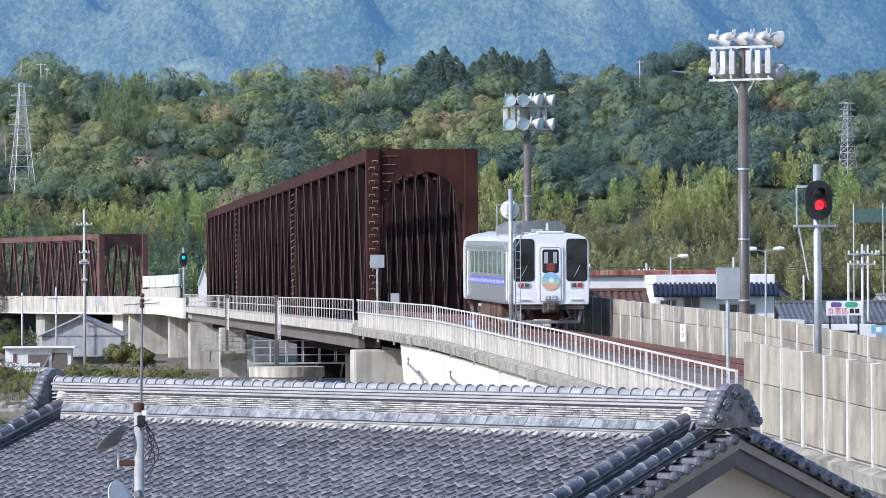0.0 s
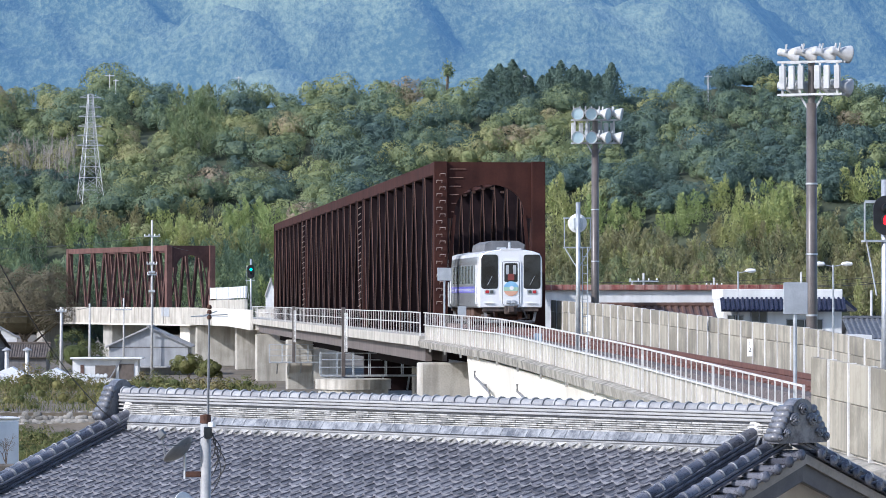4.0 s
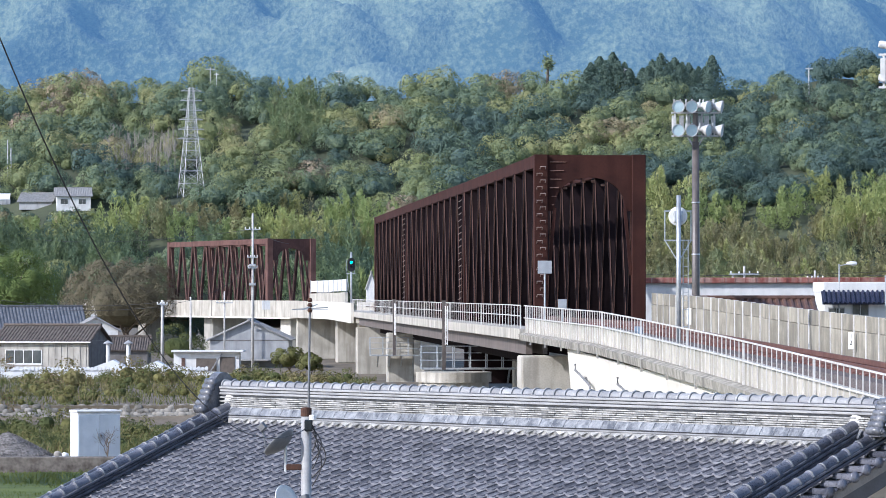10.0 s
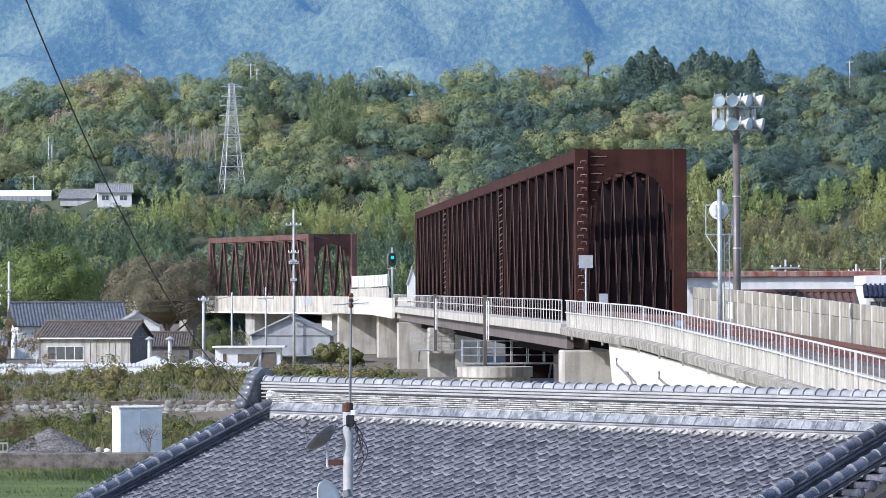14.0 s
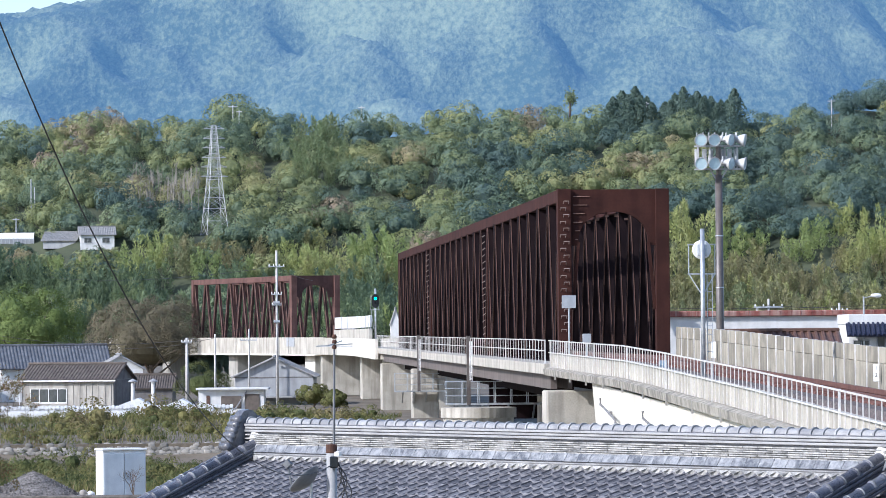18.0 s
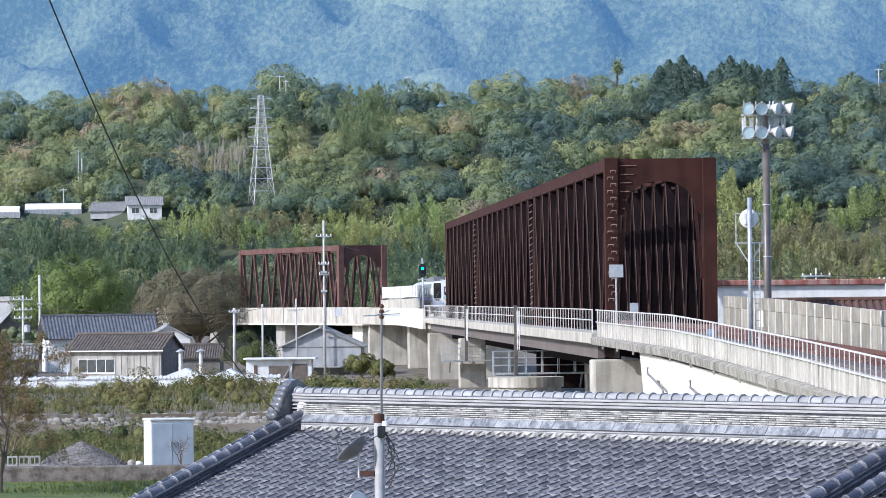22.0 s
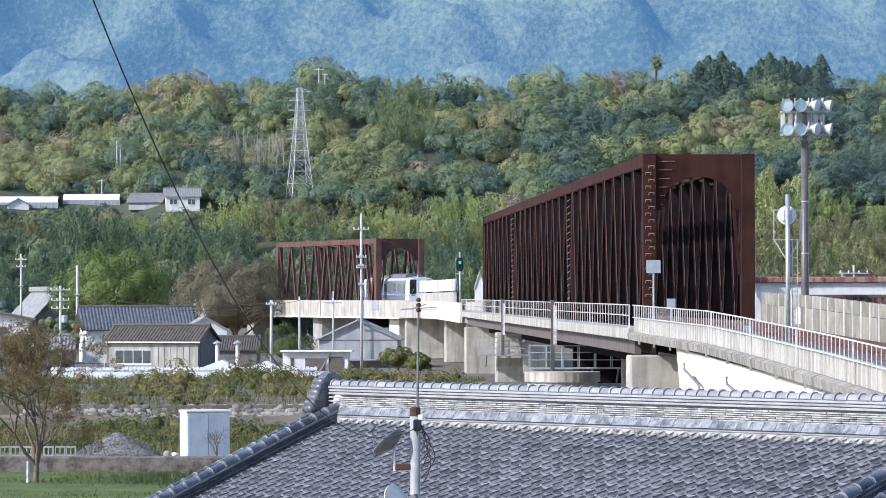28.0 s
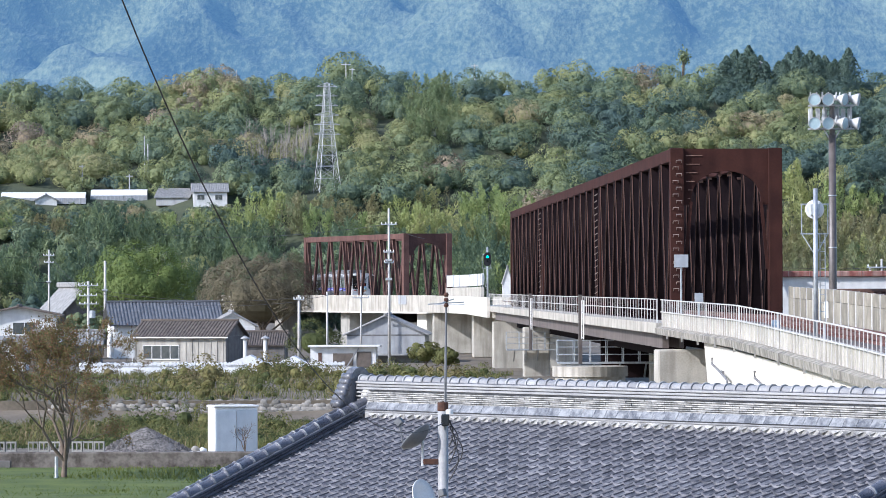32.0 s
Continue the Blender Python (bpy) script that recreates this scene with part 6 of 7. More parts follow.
thicket("bank_brambles", 780, (-62, -8), (235, 322), 0.60, 0.25, 0.85, 1.3, "rank olive brambles and weeds along the bank", 5)
thicket("lower_brambles", 440, (-48, -9), (168, 225), 0.52, 0.05, 0.5, 1.0, "dark green brambles below the stone wall", 6)

# stone revetment
rev = thing("stone_revetment", pose(-26, 232.6, -0.4), "dry-laid river-stone revetment along the bank", "stone wall", kind="structure")
part("core", Geo().box(-14, 14, 0.1, 0.8, -0.2, 1.02), SOIL, rev)
stones = []
for k in range(6):
    rr = np.random.default_rng(70 + k)
    g = Geo()
    rings = []
    for z, q in ((-1, 0.45), (-0.5, 0.9), (0.3, 1.0), (1, 0.55)):
        rings.append([(0.27 * (0.5 + 0.5 * q) * math.copysign(abs(math.cos(6.283 * i / 8)) ** 0.6, math.cos(6.283 * i / 8)) * rr.uniform(0.82, 1.1), 0.07 * z, 0.175 * (0.5 + 0.5 * q) * math.copysign(abs(math.sin(6.283 * i / 8)) ** 0.6, math.sin(6.283 * i / 8)) * rr.uniform(0.82, 1.1)) for i in range(8)])
    g.sweep(rings)
    stones.append(g.mesh("stone", STONE, True))
cnt = 0
for r in range(5):
    for c in range(64):
        if cnt >= 298:
            break
        if r == 4 and c % 2:
            continue
        o = new("stone", stones[RNG.integers(6)])
        o.parent = rev
        o.matrix_basis = pose(-5.6 + c * 0.33 + (0.165 if r % 2 else 0) + RNG.normal(0, 0.03), 0.05 + 0.03 * r + RNG.normal(0, 0.03), 0.08 + r * 0.205 + RNG.normal(0, 0.02), 0, RNG.uniform(-15, 15), 0)
        cnt += 1

# white storage box, gravel heap, blocks and the low walls of the yard
cab = thing("storage_cabinet", pose(-13.6, 153.0, 0.75, 0, 0, 22), "white steel storage cabinet with double doors", "cabinet")
part("body", Geo().box(-0.87, 0.87, 0, 0.95, 0.06, 1.86, None, 0.02), WHITE_PAINT, cab)
for s in (-1, 1):
    # Blue-grey door colour paints the shade on the cabinet front.
    d = part("door", Geo().box(min(0.008 * s, 0.83 * s), max(0.008 * s, 0.83 * s), -0.04, -0.003, 0.12, 1.76, None, 0.01), mat("shade_blue_door" if s < 0 else "shade_blue_door_b", (0.42, 0.48, 0.54), (0.52, 0.58, 0.63), 2, 0.5, streak=0.2), cab, "white door with bluish shade in its colour")
    part("handle", Geo().box(0.06 * s - 0.02, 0.06 * s + 0.02, -0.075, -0.041, 0.85, 1.05), GALVANISED, d)
part("top", Geo().box(-0.91, 0.91, -0.06, 1.0, 1.862, 1.94, None, 0.02), WHITE_PAINT, cab)
part("skid", Geo().box(-0.9, 0.9, 0.05, 0.9, -0.1, 0.058), WALL_DARK, cab)
for i, (x, z, r) in enumerate(((-15.0, 0.82, 0.20), (-14.85, 0.98, 0.15), (-15.3, 0.80, 0.17), (-15.15, 1.0, 0.15))):
    solid("sandbag", Geo().lathe([(0, -r * 0.6), (r * 0.8, -r * 0.5), (r * 1.1, 0), (r * 0.7, r * 0.5), (0, r * 0.6)], 10, pose(0, 0, 0, 0, 20 * i, 30 * i)), VINYL if i != 3 else SLEEPER, pose(x, 152.6, z), "crumpled white sack beside the cabinet", "sack", "sacks by the cabinet", smooth=True)
g = Geo()
rings = []
n = 26
for k in range(9):
    q = 1 - k / 8
    rr = []
    for i in range(n):
        a = 6.28318 * i / n
        rad = 2.35 * q ** 0.85 * (1 + 0.10 * noise.noise(Vector((math.cos(a) * 1.5, math.sin(a) * 1.5, k * 0.4))))
        rr.append((rad * math.cos(a) * 1.0, rad * math.sin(a) * 0.8, 1.18 * (1 - q) ** 1.0 * (1 - 0.18 * q) + 0.03 * noise.noise(Vector((i, k, 0.3)))))
    rings.append(rr)
g.sweep(rings)
heap = thing("gravel_heap", pose(-17.3, 154.5, 0.62), "heap of grey crushed stone", "gravel heap")
part("core", g, GRAVEL, heap, smooth=False)
rng = np.random.default_rng(88)
gv = Geo()
for i in range(5200):
    a, q = rng.uniform(0, 6.28), math.sqrt(rng.uniform(0, 1))
    rad = 2.3 * q ** 0.85
    c = Vector((rad * math.cos(a), rad * math.sin(a) * 0.8, 1.16 * (1 - q) * (1 - 0.18 * q) + 0.02))
    s = rng.uniform(0.015, 0.034)
    p = [c + Vector(rng.normal(0, s, 3)) for _ in range(4)]
    gv.quads(p, [(0, 1, 2), (0, 3, 1), (1, 3, 2), (0, 2, 3)])
o = part("loose_gravel", gv, GRAVEL, heap)
tagged(o, "", "", "", "stuff")
yw = thing("yard_wall", pose(-19, 147.3, 0), "dark rubble yard wall above a concrete kerb", "wall", kind="structure")
part("rubble", Geo().box(-16, 7.5, 0.0, 0.5, 0.3, 1.12, None, 0.05), mat("dark_rubble", (0.06, 0.05, 0.042), (0.19, 0.17, 0.15), 2.5, 0.95, bump=0.9, fine=9), yw)
part("kerb", Geo().box(-16, -2.5, -0.45, -0.2, 0.2, 0.82, None, 0.02), WALL_DARK, yw, "concrete kerb")
blk = Geo()
xs_, zs_ = (-0.195, -0.15, -0.02, 0.02, 0.15, 0.195), (0.0, 0.06, 0.32, 0.38)
solid_ = lambda i, k: 0 <= i < 5 and 0 <= k < 3 and (i, k) not in ((1, 1), (3, 1))
idx_ = {(i, k, j): (j * 6 + i) * 4 + k for j in range(2) for i in range(6) for k in range(4)}
fs_ = []
for i in range(5):
    for k in range(3):
        if not solid_(i, k):
            continue
        fs_ += [(idx_[i, k, 0], idx_[i + 1, k, 0], idx_[i + 1, k + 1, 0], idx_[i, k + 1, 0]), (idx_[i, k + 1, 1], idx_[i + 1, k + 1, 1], idx_[i + 1, k, 1], idx_[i, k, 1])]
        for di, dk, a_, b_ in ((-1, 0, (i, k), (i, k + 1)), (1, 0, (i + 1, k), (i + 1, k + 1)), (0, -1, (i, k), (i + 1, k)), (0, 1, (i, k + 1), (i + 1, k + 1))):
            if not solid_(i + di, k + dk):
                fs_.append((idx_[(*a_, 0)], idx_[(*b_, 0)], idx_[(*b_, 1)], idx_[(*a_, 1)]))
blk.quads([(xs_[i], (-0.1, 0.1)[j], zs_[k]) for j in range(2) for i in range(6) for k in range(4)], fs_)
blk_me = blk.mesh("concrete_block", CONCRETE_GREY)
for k in range(2):
    for i in range(11):
        if k == 1 and i % 4 == 2:
            continue
        o = new("concrete_block", blk_me)
        o.matrix_basis = pose(-22.4 + i * 0.42 + 0.1 * k, 149.6 + RNG.normal(0, 0.04), 0.72 + 0.385 * k + bank_z(-22, 149) - 0.6, 0, 0, RNG.normal(0, 4))
        tagged(o, "pale hollow concrete block in a stack", "block", "stacked blocks")


# ---- trees near the village ----
def limb_tree(name, m, trunk_h, r, levels, seed, leaf_n, leaf_size, tints, label, spread=0.9, leaf_mat=None, fork=1.0):
    """A trunk that forks into limbs and twigs, with small leaves about the twigs."""
    rng = np.random.default_rng(seed)
    t = thing(name, m, label, "tree")
    g = Geo()
    tips = []

    def grow(p, d, length, rad, k):
        if k == 0:
            length *= fork
        q = p + d * length
        mid = p + d * length * 0.5 + Vector(rng.normal(0, 0.04 * length, 3))
        g.tube(p, mid, rad, rad * 0.85, 6 if k > 1 else 8, caps=False)
        g.tube(mid, q, rad * 0.85, rad * 0.66, 6 if k > 1 else 8, caps=False)
        if k >= levels:
            tips.append((mid, q))
            return
        if k == 0:
            length /= fork
        for j in range(rng.integers(2, 4) + (k == 0) * (1 if fork == 1 else 3)):
            nd = (d + Vector(rng.normal(0, spread * 0.6, 3)) + Vector((0, 0, 0.18))).normalized()
            grow(q, nd, length * rng.uniform(0.66, 0.88), rad * rng.uniform(0.5, 0.66), k + 1)
        if k >= levels - 2:
            tips.append((mid, q))

    grow(Vector((0, 0, -0.1)), Vector((0.06, 0, 1)).normalized(), trunk_h, r, 0)
    part("trunk", g, BARK, t, "bare grey-brown limbs and twigs", smooth=True)
    if leaf_n:
        pts = np.array([np.array(a.lerp(b, rng.uniform(0, 1.15))) + rng.normal(0, leaf_size * 1.2, 3) for a, b in (tips[i] for i in rng.integers(0, len(tips), leaf_n))])
        v = cards(pts, rng.normal(0, 1, (len(pts), 3)), leaf_size, rng, 1.0)
        tt = np.repeat(rng.choice(tints, len(pts)), 3)
        o = new("foliage", big_mesh("foliage", v, np.arange(len(v)).reshape(-1, 3), leaf_mat or LEAF, tt))
        o.parent = t
    return t


def crown_tree(m, r, h, trunk, seed, t0, label, lobes=22, per=150, size=0.5, lobe=(0.13, 0.22), leaf_mat=None):
    rng = np.random.default_rng(seed)
    t = thing("tree", m, label, "tree")
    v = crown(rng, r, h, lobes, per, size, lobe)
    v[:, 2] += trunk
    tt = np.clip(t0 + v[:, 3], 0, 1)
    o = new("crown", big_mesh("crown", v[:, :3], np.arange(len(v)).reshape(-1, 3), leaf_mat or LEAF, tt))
    o.parent = t
    g = Geo()
    g.tube((0, 0, -0.2), (0.2, 0, trunk + h * 0.25), r * 0.045, r * 0.025, 10)
    for k in range(9):
        a = 6.283 * k / 9 + rng.normal(0, 0.2)
        p = Vector((0.2, 0, trunk + h * 0.1 * (k % 3)))
        q = Vector((r * 0.6 * math.cos(a), r * 0.6 * math.sin(a), trunk + h * rng.uniform(0.3, 0.7)))
        g.tube(p, q, r * 0.017, r * 0.005, 6)
    part("trunk", g, BARK, t, "brown trunk and limbs")
    return t


EVERGREEN = mat("evergreen_leaves", (0.65, 0.7, 0.6), (1, 1, 1), 0.5, 0.7, fine=3, thin=0.25, sheen=0.3, tint=[(0.12, 0.17, 0.05), (0.20, 0.255, 0.075), (0.29, 0.32, 0.10)])
BROWN_LEAF = mat("brown_sparse_leaves", (0.65, 0.65, 0.62), (1, 1, 1), 0.5, 0.8, fine=3, thin=0.25, sheen=0.2, tint=[(0.13, 0.12, 0.075), (0.195, 0.175, 0.115), (0.26, 0.225, 0.15)])
crown_tree(at(-793, 14.3), 8.0, 10.4, 2.4, 61, 0.32, "large rounded evergreen tree in bright green leaf", 70, 480, 0.22, (0.15, 0.25), EVERGREEN)
crown_tree(at(-575, 14.6), 8.8, 10.6, 1.4, 62, 0.6, "broad spreading tree with sparse brown-green foliage", 140, 380, 0.16, (0.11, 0.18), BROWN_LEAF)
crown_tree(at(-990, 13.0), 3.5, 6.0, 1.0, 63, 0.05, "dark green garden tree", 26, 190, 0.26)
for i, (u, s, r, h, t) in enumerate(((-700, 13.2, 3, 5, 0.15), (-650, 13.0, 3.4, 5.0, 0.1), (-470, 14.5, 3.2, 5.2, 0.05), (-430, 14.0, 2.6, 4.6, 0.12), (-905, 17.0, 2.6, 4.2, 0.32), (-860, 16.5, 2.4, 3.8, 0.35))):
    crown_tree(at(u, s), r, h, 0.8, 80 + i, t, "leafy green tree among the houses", 26, 190, 0.26)
AUTUMN = mat("autumn_leaves", (0.6, 0.6, 0.55), (1, 1, 1), 2, 0.8, fine=9, thin=0.35, sheen=0.2, tint=[(0.19, 0.18, 0.07), (0.27, 0.19, 0.10), (0.30, 0.15, 0.09)])
limb_tree("persimmon_tree", pose(-18.6, 140.0, 0.45), 2.15, 0.125, 6, 97, 26000, 0.06, [0.0, 0.1, 0.25, 0.4, 0.6, 0.9], "small autumn tree with thin russet leaves on bare limbs", 0.84, leaf_mat=AUTUMN, fork=0.35)
limb_tree("sapling", pose(-13.1, 150.8, 0.6), 0.5, 0.04, 4, 96, 0, 0, [0], "bare leafless sapling beside the cabinet", 0.8)
solid("tree_stake", Geo().tube((0, 0, -0.2), (0, 0, 0.8), 0.07, 0.06, 8), GALVANISED, pose(-18.75, 139.2, 0.5), "grey stake beside the tree", "stake")


# ---- things on the hill ----
def pylon(m, h, w, label):
    t = thing("pylon", m, label, "pylon", "steel pylons")

    def half(z):
        return w * (1 - z / h) ** 1.25 * 0.5 + 0.5

    g = Geo()
    zs = [0.0]
    while zs[-1] < h - 1.5:
        zs.append(min(h, zs[-1] + max(1.3, half(zs[-1]) * 1.25)))
    for a, b in zip(zs, zs[1:]):
        ha, hb = half(a), half(b)
        for i in range(4):
            sx, sy = ((-1, -1), (1, -1), (1, 1), (-1, 1))[i]
            tx, ty = ((1, -1), (1, 1), (-1, 1), (-1, -1))[i]
            g.bar((sx * ha, sy * ha, a), (sx * hb, sy * hb, b), 0.12, 0.12)
            g.bar((sx * ha, sy * ha, a), (tx * hb, ty * hb, b), 0.07, 0.07)
            g.bar((tx * ha, ty * ha, a), (sx * hb, sy * hb, b), 0.07, 0.07)
            g.bar((sx * hb, sy * hb, b), (tx * hb, ty * hb, b), 0.10, 0.10)
    part("lattice", g, PYLON_STEEL, t, "pale grey lattice legs")
    for k in range(6):
        z = h * (0.52 + 0.085 * k)
        part("cross_arm", Geo().bar((-half(z) - 1.9, 0, z), (half(z) + 1.9, 0, z), 0.22, 0.22).bar((-half(z) - 1.9, 0, z), (0, 0, z + 0.9), 0.1, 0.1).bar((half(z) + 1.9, 0, z), (0, 0, z + 0.9), 0.1, 0.1), PYLON_STEEL, t)
    return t


PYLON_STEEL = mat("pylon_steel", (0.38, 0.39, 0.40), (0.52, 0.53, 0.54), 2, 0.5, 0.2)


def spot(key, turn=0.0):
    x, y = on_hill(*SPOTS[key])
    return pose(x, y, hill_z(x, y) - 0.3, 0, 0, turn), 7000.0 / y


m, s = spot("pylon_a", 20)
pylon(m, 200 / s, 4.4, "pale steel lattice pylon on the wooded hillside")
m, s = spot("pylon_b", 35)
pylon(m, 138 / s, 2.4, "pale steel lattice pylon on the wooded hillside")
m, s = spot("house_a", 8)
gable_house("hill_house", m, 60 / s, 7.0, 3.6, 1.8, WALL_WHITE, ROOF_GREY, "white two-storey house with a grey tiled roof on the hill", "x", 22, 0.5, ((-2.2, 1.6, 1.8, 1.3, 2), (2.0, 1.6, 1.8, 1.3, 2)))
m, s = spot("house_b", -6)
gable_house("hill_house", m, 58 / s, 8.0, 1.9, 1.9, WALL_GREY, ROOF_GREY, "long grey-roofed house on the hill", "x", 26, 0.5)
m, s = spot("house_c", 10)
gable_house("hill_house", m, 38 / s, 6.0, 1.6, 1.3, WALL_WHITE, ROOF_GREY, "small white gabled house on the hill", "y", 12, 0.5)
for key, w in (("greenhouse_a", 150), ("greenhouse_b", 100)):
    m, s = spot(key, 3)
    gh = thing("greenhouse", m, "long white vinyl greenhouse on the hill", "greenhouse", "greenhouses")
    L = w / s
    g = Geo()
    n = 9
    g.sweep([[(x, 3.2 + 3.2 * math.cos(math.pi * i / (n - 1)), 1.4 + 1.5 * math.sin(math.pi * i / (n - 1))) for i in range(n)] for x in np.linspace(-L / 2, L / 2, 14)], closed=False)
    part("cover", g, VINYL, gh)
    part("side", Geo().box(-L / 2, L / 2, 0.02, 6.4, 0, 1.4), WALL_GREY, gh)
    for i in range(15):
        x = -L / 2 + L * i / 14
        part("hoop", Geo().box(x - 0.06, x + 0.06, -0.06, 0.015, 0, 1.5), GALVANISED, gh)
for u, v, top, arm in ((-620, 350, 389, 0), (-425, 350, 400, 1.3), (-414, 345, 391, 0.7), (-197, 350, 396, 0.9), (308, 350, 399, 1.0), (635, 350, 400, 1.0), (-784, 205, 272, 0), (-778, 205, 258, 0), (-895, 185, 222, 0.8), (-811, 165, 204, 0.8), (-1018, 330, 372, 0.8)):
    x, y = on_hill(u, v)
    h = HC + top * y / 7000 - hill_z(x, y)
    t = thing("hill_pole", pose(x, y, hill_z(x, y)), "pale pole standing above the trees", "pole", "poles on the hill")
    part("pole", Geo().tube((0, 0, -1), (0, 0, h), 0.16, 0.13, 8), PYLON_STEEL, t)
    if arm:
        part("cross_arm", Geo().box(-arm, arm, -0.1, 0.1, h - 0.5, h - 0.3), PYLON_STEEL, t)
# leafless pale trunks on the open slope below the pylon
rng = np.random.default_rng(31)
g = Geo()
for i in range(150):
    u, v = rng.uniform(-615, -485), rng.uniform(196, 238)
    x, y = on_hill(u, v)
    z, h = hill_z(x, y), rng.uniform(5.5, 9.0)
    top = (x + rng.normal(0, 0.5), y, z + h)
    g.tube((x, y, z - 0.5), top, 0.13, 0.04, 4)
    for k in range(3):
        q = rng.uniform(0.4, 0.9)
        p = Vector((x, y, z)).lerp(Vector(top), q)
        g.tube(p, p + Vector((rng.normal(0, 0.7), rng.normal(0, 0.4), rng.uniform(0.8, 1.8))), 0.06, 0.02, 4)
tagged(new("bare_trunks", g.mesh("bare_trunks", mat("dead_wood", (0.22, 0.20, 0.165), (0.34, 0.315, 0.27), 1, 0.9))), "pale leafless trunks standing on the hillside", "trees", "", "stuff")
# the tall palm on the crest
x, y = on_hill(171, 392)
palm = thing("palm_tree", pose(x, y, hill_z(x, y)), "solitary palm rising above the crest", "tree")
part("trunk", Geo().tube((0, 0, 0), (0.3, 0, 7.6), 0.4, 0.3, 8), BARK, palm)
rng = np.random.default_rng(5)
v = cards(np.array([0.3, 0, 8.2]) + rng.normal(0, 1, (420, 3)) * np.array([0.75, 0.75, 1.1]), rng.normal(0, 1, (420, 3)), 0.55, rng, 1.0)
o = new("fronds", big_mesh("fronds", v, np.arange(len(v)).reshape(-1, 3), LEAF, np.full(len(v), 0.3)))
o.parent = palm

# ---- town on the far side of the line ----
rb = thing("long_roof", at(545, 27.0, 0), "long building with a faded red roof edge and white wall", "building")
part("wall", Geo().box(-8.2, 8.5, 0, 9, 0, 7.84), WALL_WHITE, rb)
part("roof", Geo().box(-8.5, 8.8, -0.3, 9.3, 7.845, 8.22, None, 0.05), ROOF_RED, rb, "flaking red fascia")
for i in range(26):
    part("seam", Geo().box(-8.4 + i * 0.68, -8.34 + i * 0.68, -0.34, -0.303, 7.87, 8.20), ROOF_RED, rb)
gable_house("tiled_shed", at(540, 31.5, 0, 0), 6.6, 6.0, 5.75, 1.0, WALL_DARK, ROOF_RUST, "shed with a rust-brown tiled roof", "x", 18, 0.3, category="shed")
wh = thing("white_house", at(770, 30.0, 0), "white house with a navy-tiled skirt roof and flat parapet", "house")
part("wall", Geo().box(-3.6, 3.4, 0, 7, 0, 7.25), WALL_WHITE, wh)
part("parapet", Geo().box(-3.65, 3.45, -0.05, 7.05, 7.253, 7.85, None, 0.03), WALL_WHITE, wh)
ribbed_slope((-3.8, 0.0, 7.32), (7.4, 0, 0), (0, -0.85, -0.72), 26, 0.09, ROOF_NAVY, wh, "skirt_roof", "glossy navy tiles")
ribbed_slope((3.4, 0.0, 7.32), (0, 6, 0), (0.9, 0, -0.72), 18, 0.09, ROOF_NAVY, wh, "skirt_roof", "glossy navy tiles")
window(wh, pose(-2.9, 0, 5.85), 1.0, 0.5, 2, WALL_GREY)
window(wh, pose(-1.5, 0, 5.85), 1.0, 0.75, 2, WALL_GREY)
window(wh, pose(1.2, 0, 5.0), 2.2, 1.1, 2, WALL_GREY)
gable_house("distant_house", at(1010, 26.0, 0, 0), 8.5, 8, 4.6, 1.2, WALL_GREY, ROOF_BLUE, "grey house with a dark tiled roof", "x", 26, 0.5)
gable_house("distant_house", at(905, 22.0, 0, 0), 7.5, 8, 4.3, 1.0, WALL_WHITE, ROOF_BLUE, "white house with a dark tiled roof", "x", 26, 0.5)
gable_house("distant_house", at(1180, 21.0, 0, 8), 9, 8, 4.6, 1.5, WALL_WHITE, ROOF_GREY, "white house with a grey roof", "x", 26, 0.5)
shop = thing("roadside_shop", at(985, 31.0, 0), "white flat-roofed roadside eatery with a dark window", "shop")
part("wall", Geo().box(-1.9, 2.2, 0, 5, 0, 4.9), WALL_WHITE, shop)
part("annexe", Geo().box(-4.5, -1.91, 0, 5, 0, 5.2), WALL_WHITE, shop)
window(shop, pose(0.3, 0, 4.0), 1.6, 0.6, 2, WALL_GREY)
sg = thing("shop_sign", at(997, 32.0, 0), "white eatery signboard with red and dark lettering", "sign")
part("board", Geo().box(-0.98, 0.98, 0, 0.12, 5.48, 6.28, None, 0.01), WHITE_PAINT, sg)
for x in (-0.8, 0.8):
    part("leg", Geo().box(x - 0.05, x + 0.05, 0.02, 0.1, 0.0, 5.478), RUBBER, sg)
SIGN_RED = mat("sign_red", (0.50, 0.05, 0.06), (0.58, 0.08, 0.09), 3, 0.5)
SIGN_GREEN = mat("sign_green", (0.05, 0.30, 0.16), (0.07, 0.36, 0.20), 3, 0.5)
SIGN_PURPLE = mat("sign_purple", (0.10, 0.08, 0.24), (0.13, 0.10, 0.30), 3, 0.5)
lettering("食事処", 0.40, SIGN_RED, pose(-0.36, -0.006, 5.58, 90), sg)
for x in (0.42, 0.72):
    part("lettering_bar", Geo().box(x - 0.12, x + 0.12, -0.012, -0.003, 5.60, 5.86), BLACK_PAINT, sg)
part("badge", oval(0.30, 0.72, -0.012, -0.003), SIGN_GREEN, sg, "green oval badge", pose(0.40, 0, 6.08, 0, 90, 0))
part("badge", oval(0.28, 0.62, -0.012, -0.003), SIGN_PURPLE, sg, "purple oval badge", pose(-0.45, 0, 6.08, 0, 90, 0))
bs = thing("road_sign", at(1070, 33.0, 0), "pale blue road sign with white bars", "sign")
part("plate", Geo().box(-0.75, 1.6, 0, 0.05, 4.55, 5.0), mat("sign_blue", (0.16, 0.36, 0.52), (0.22, 0.42, 0.58), 3, 0.5), bs)
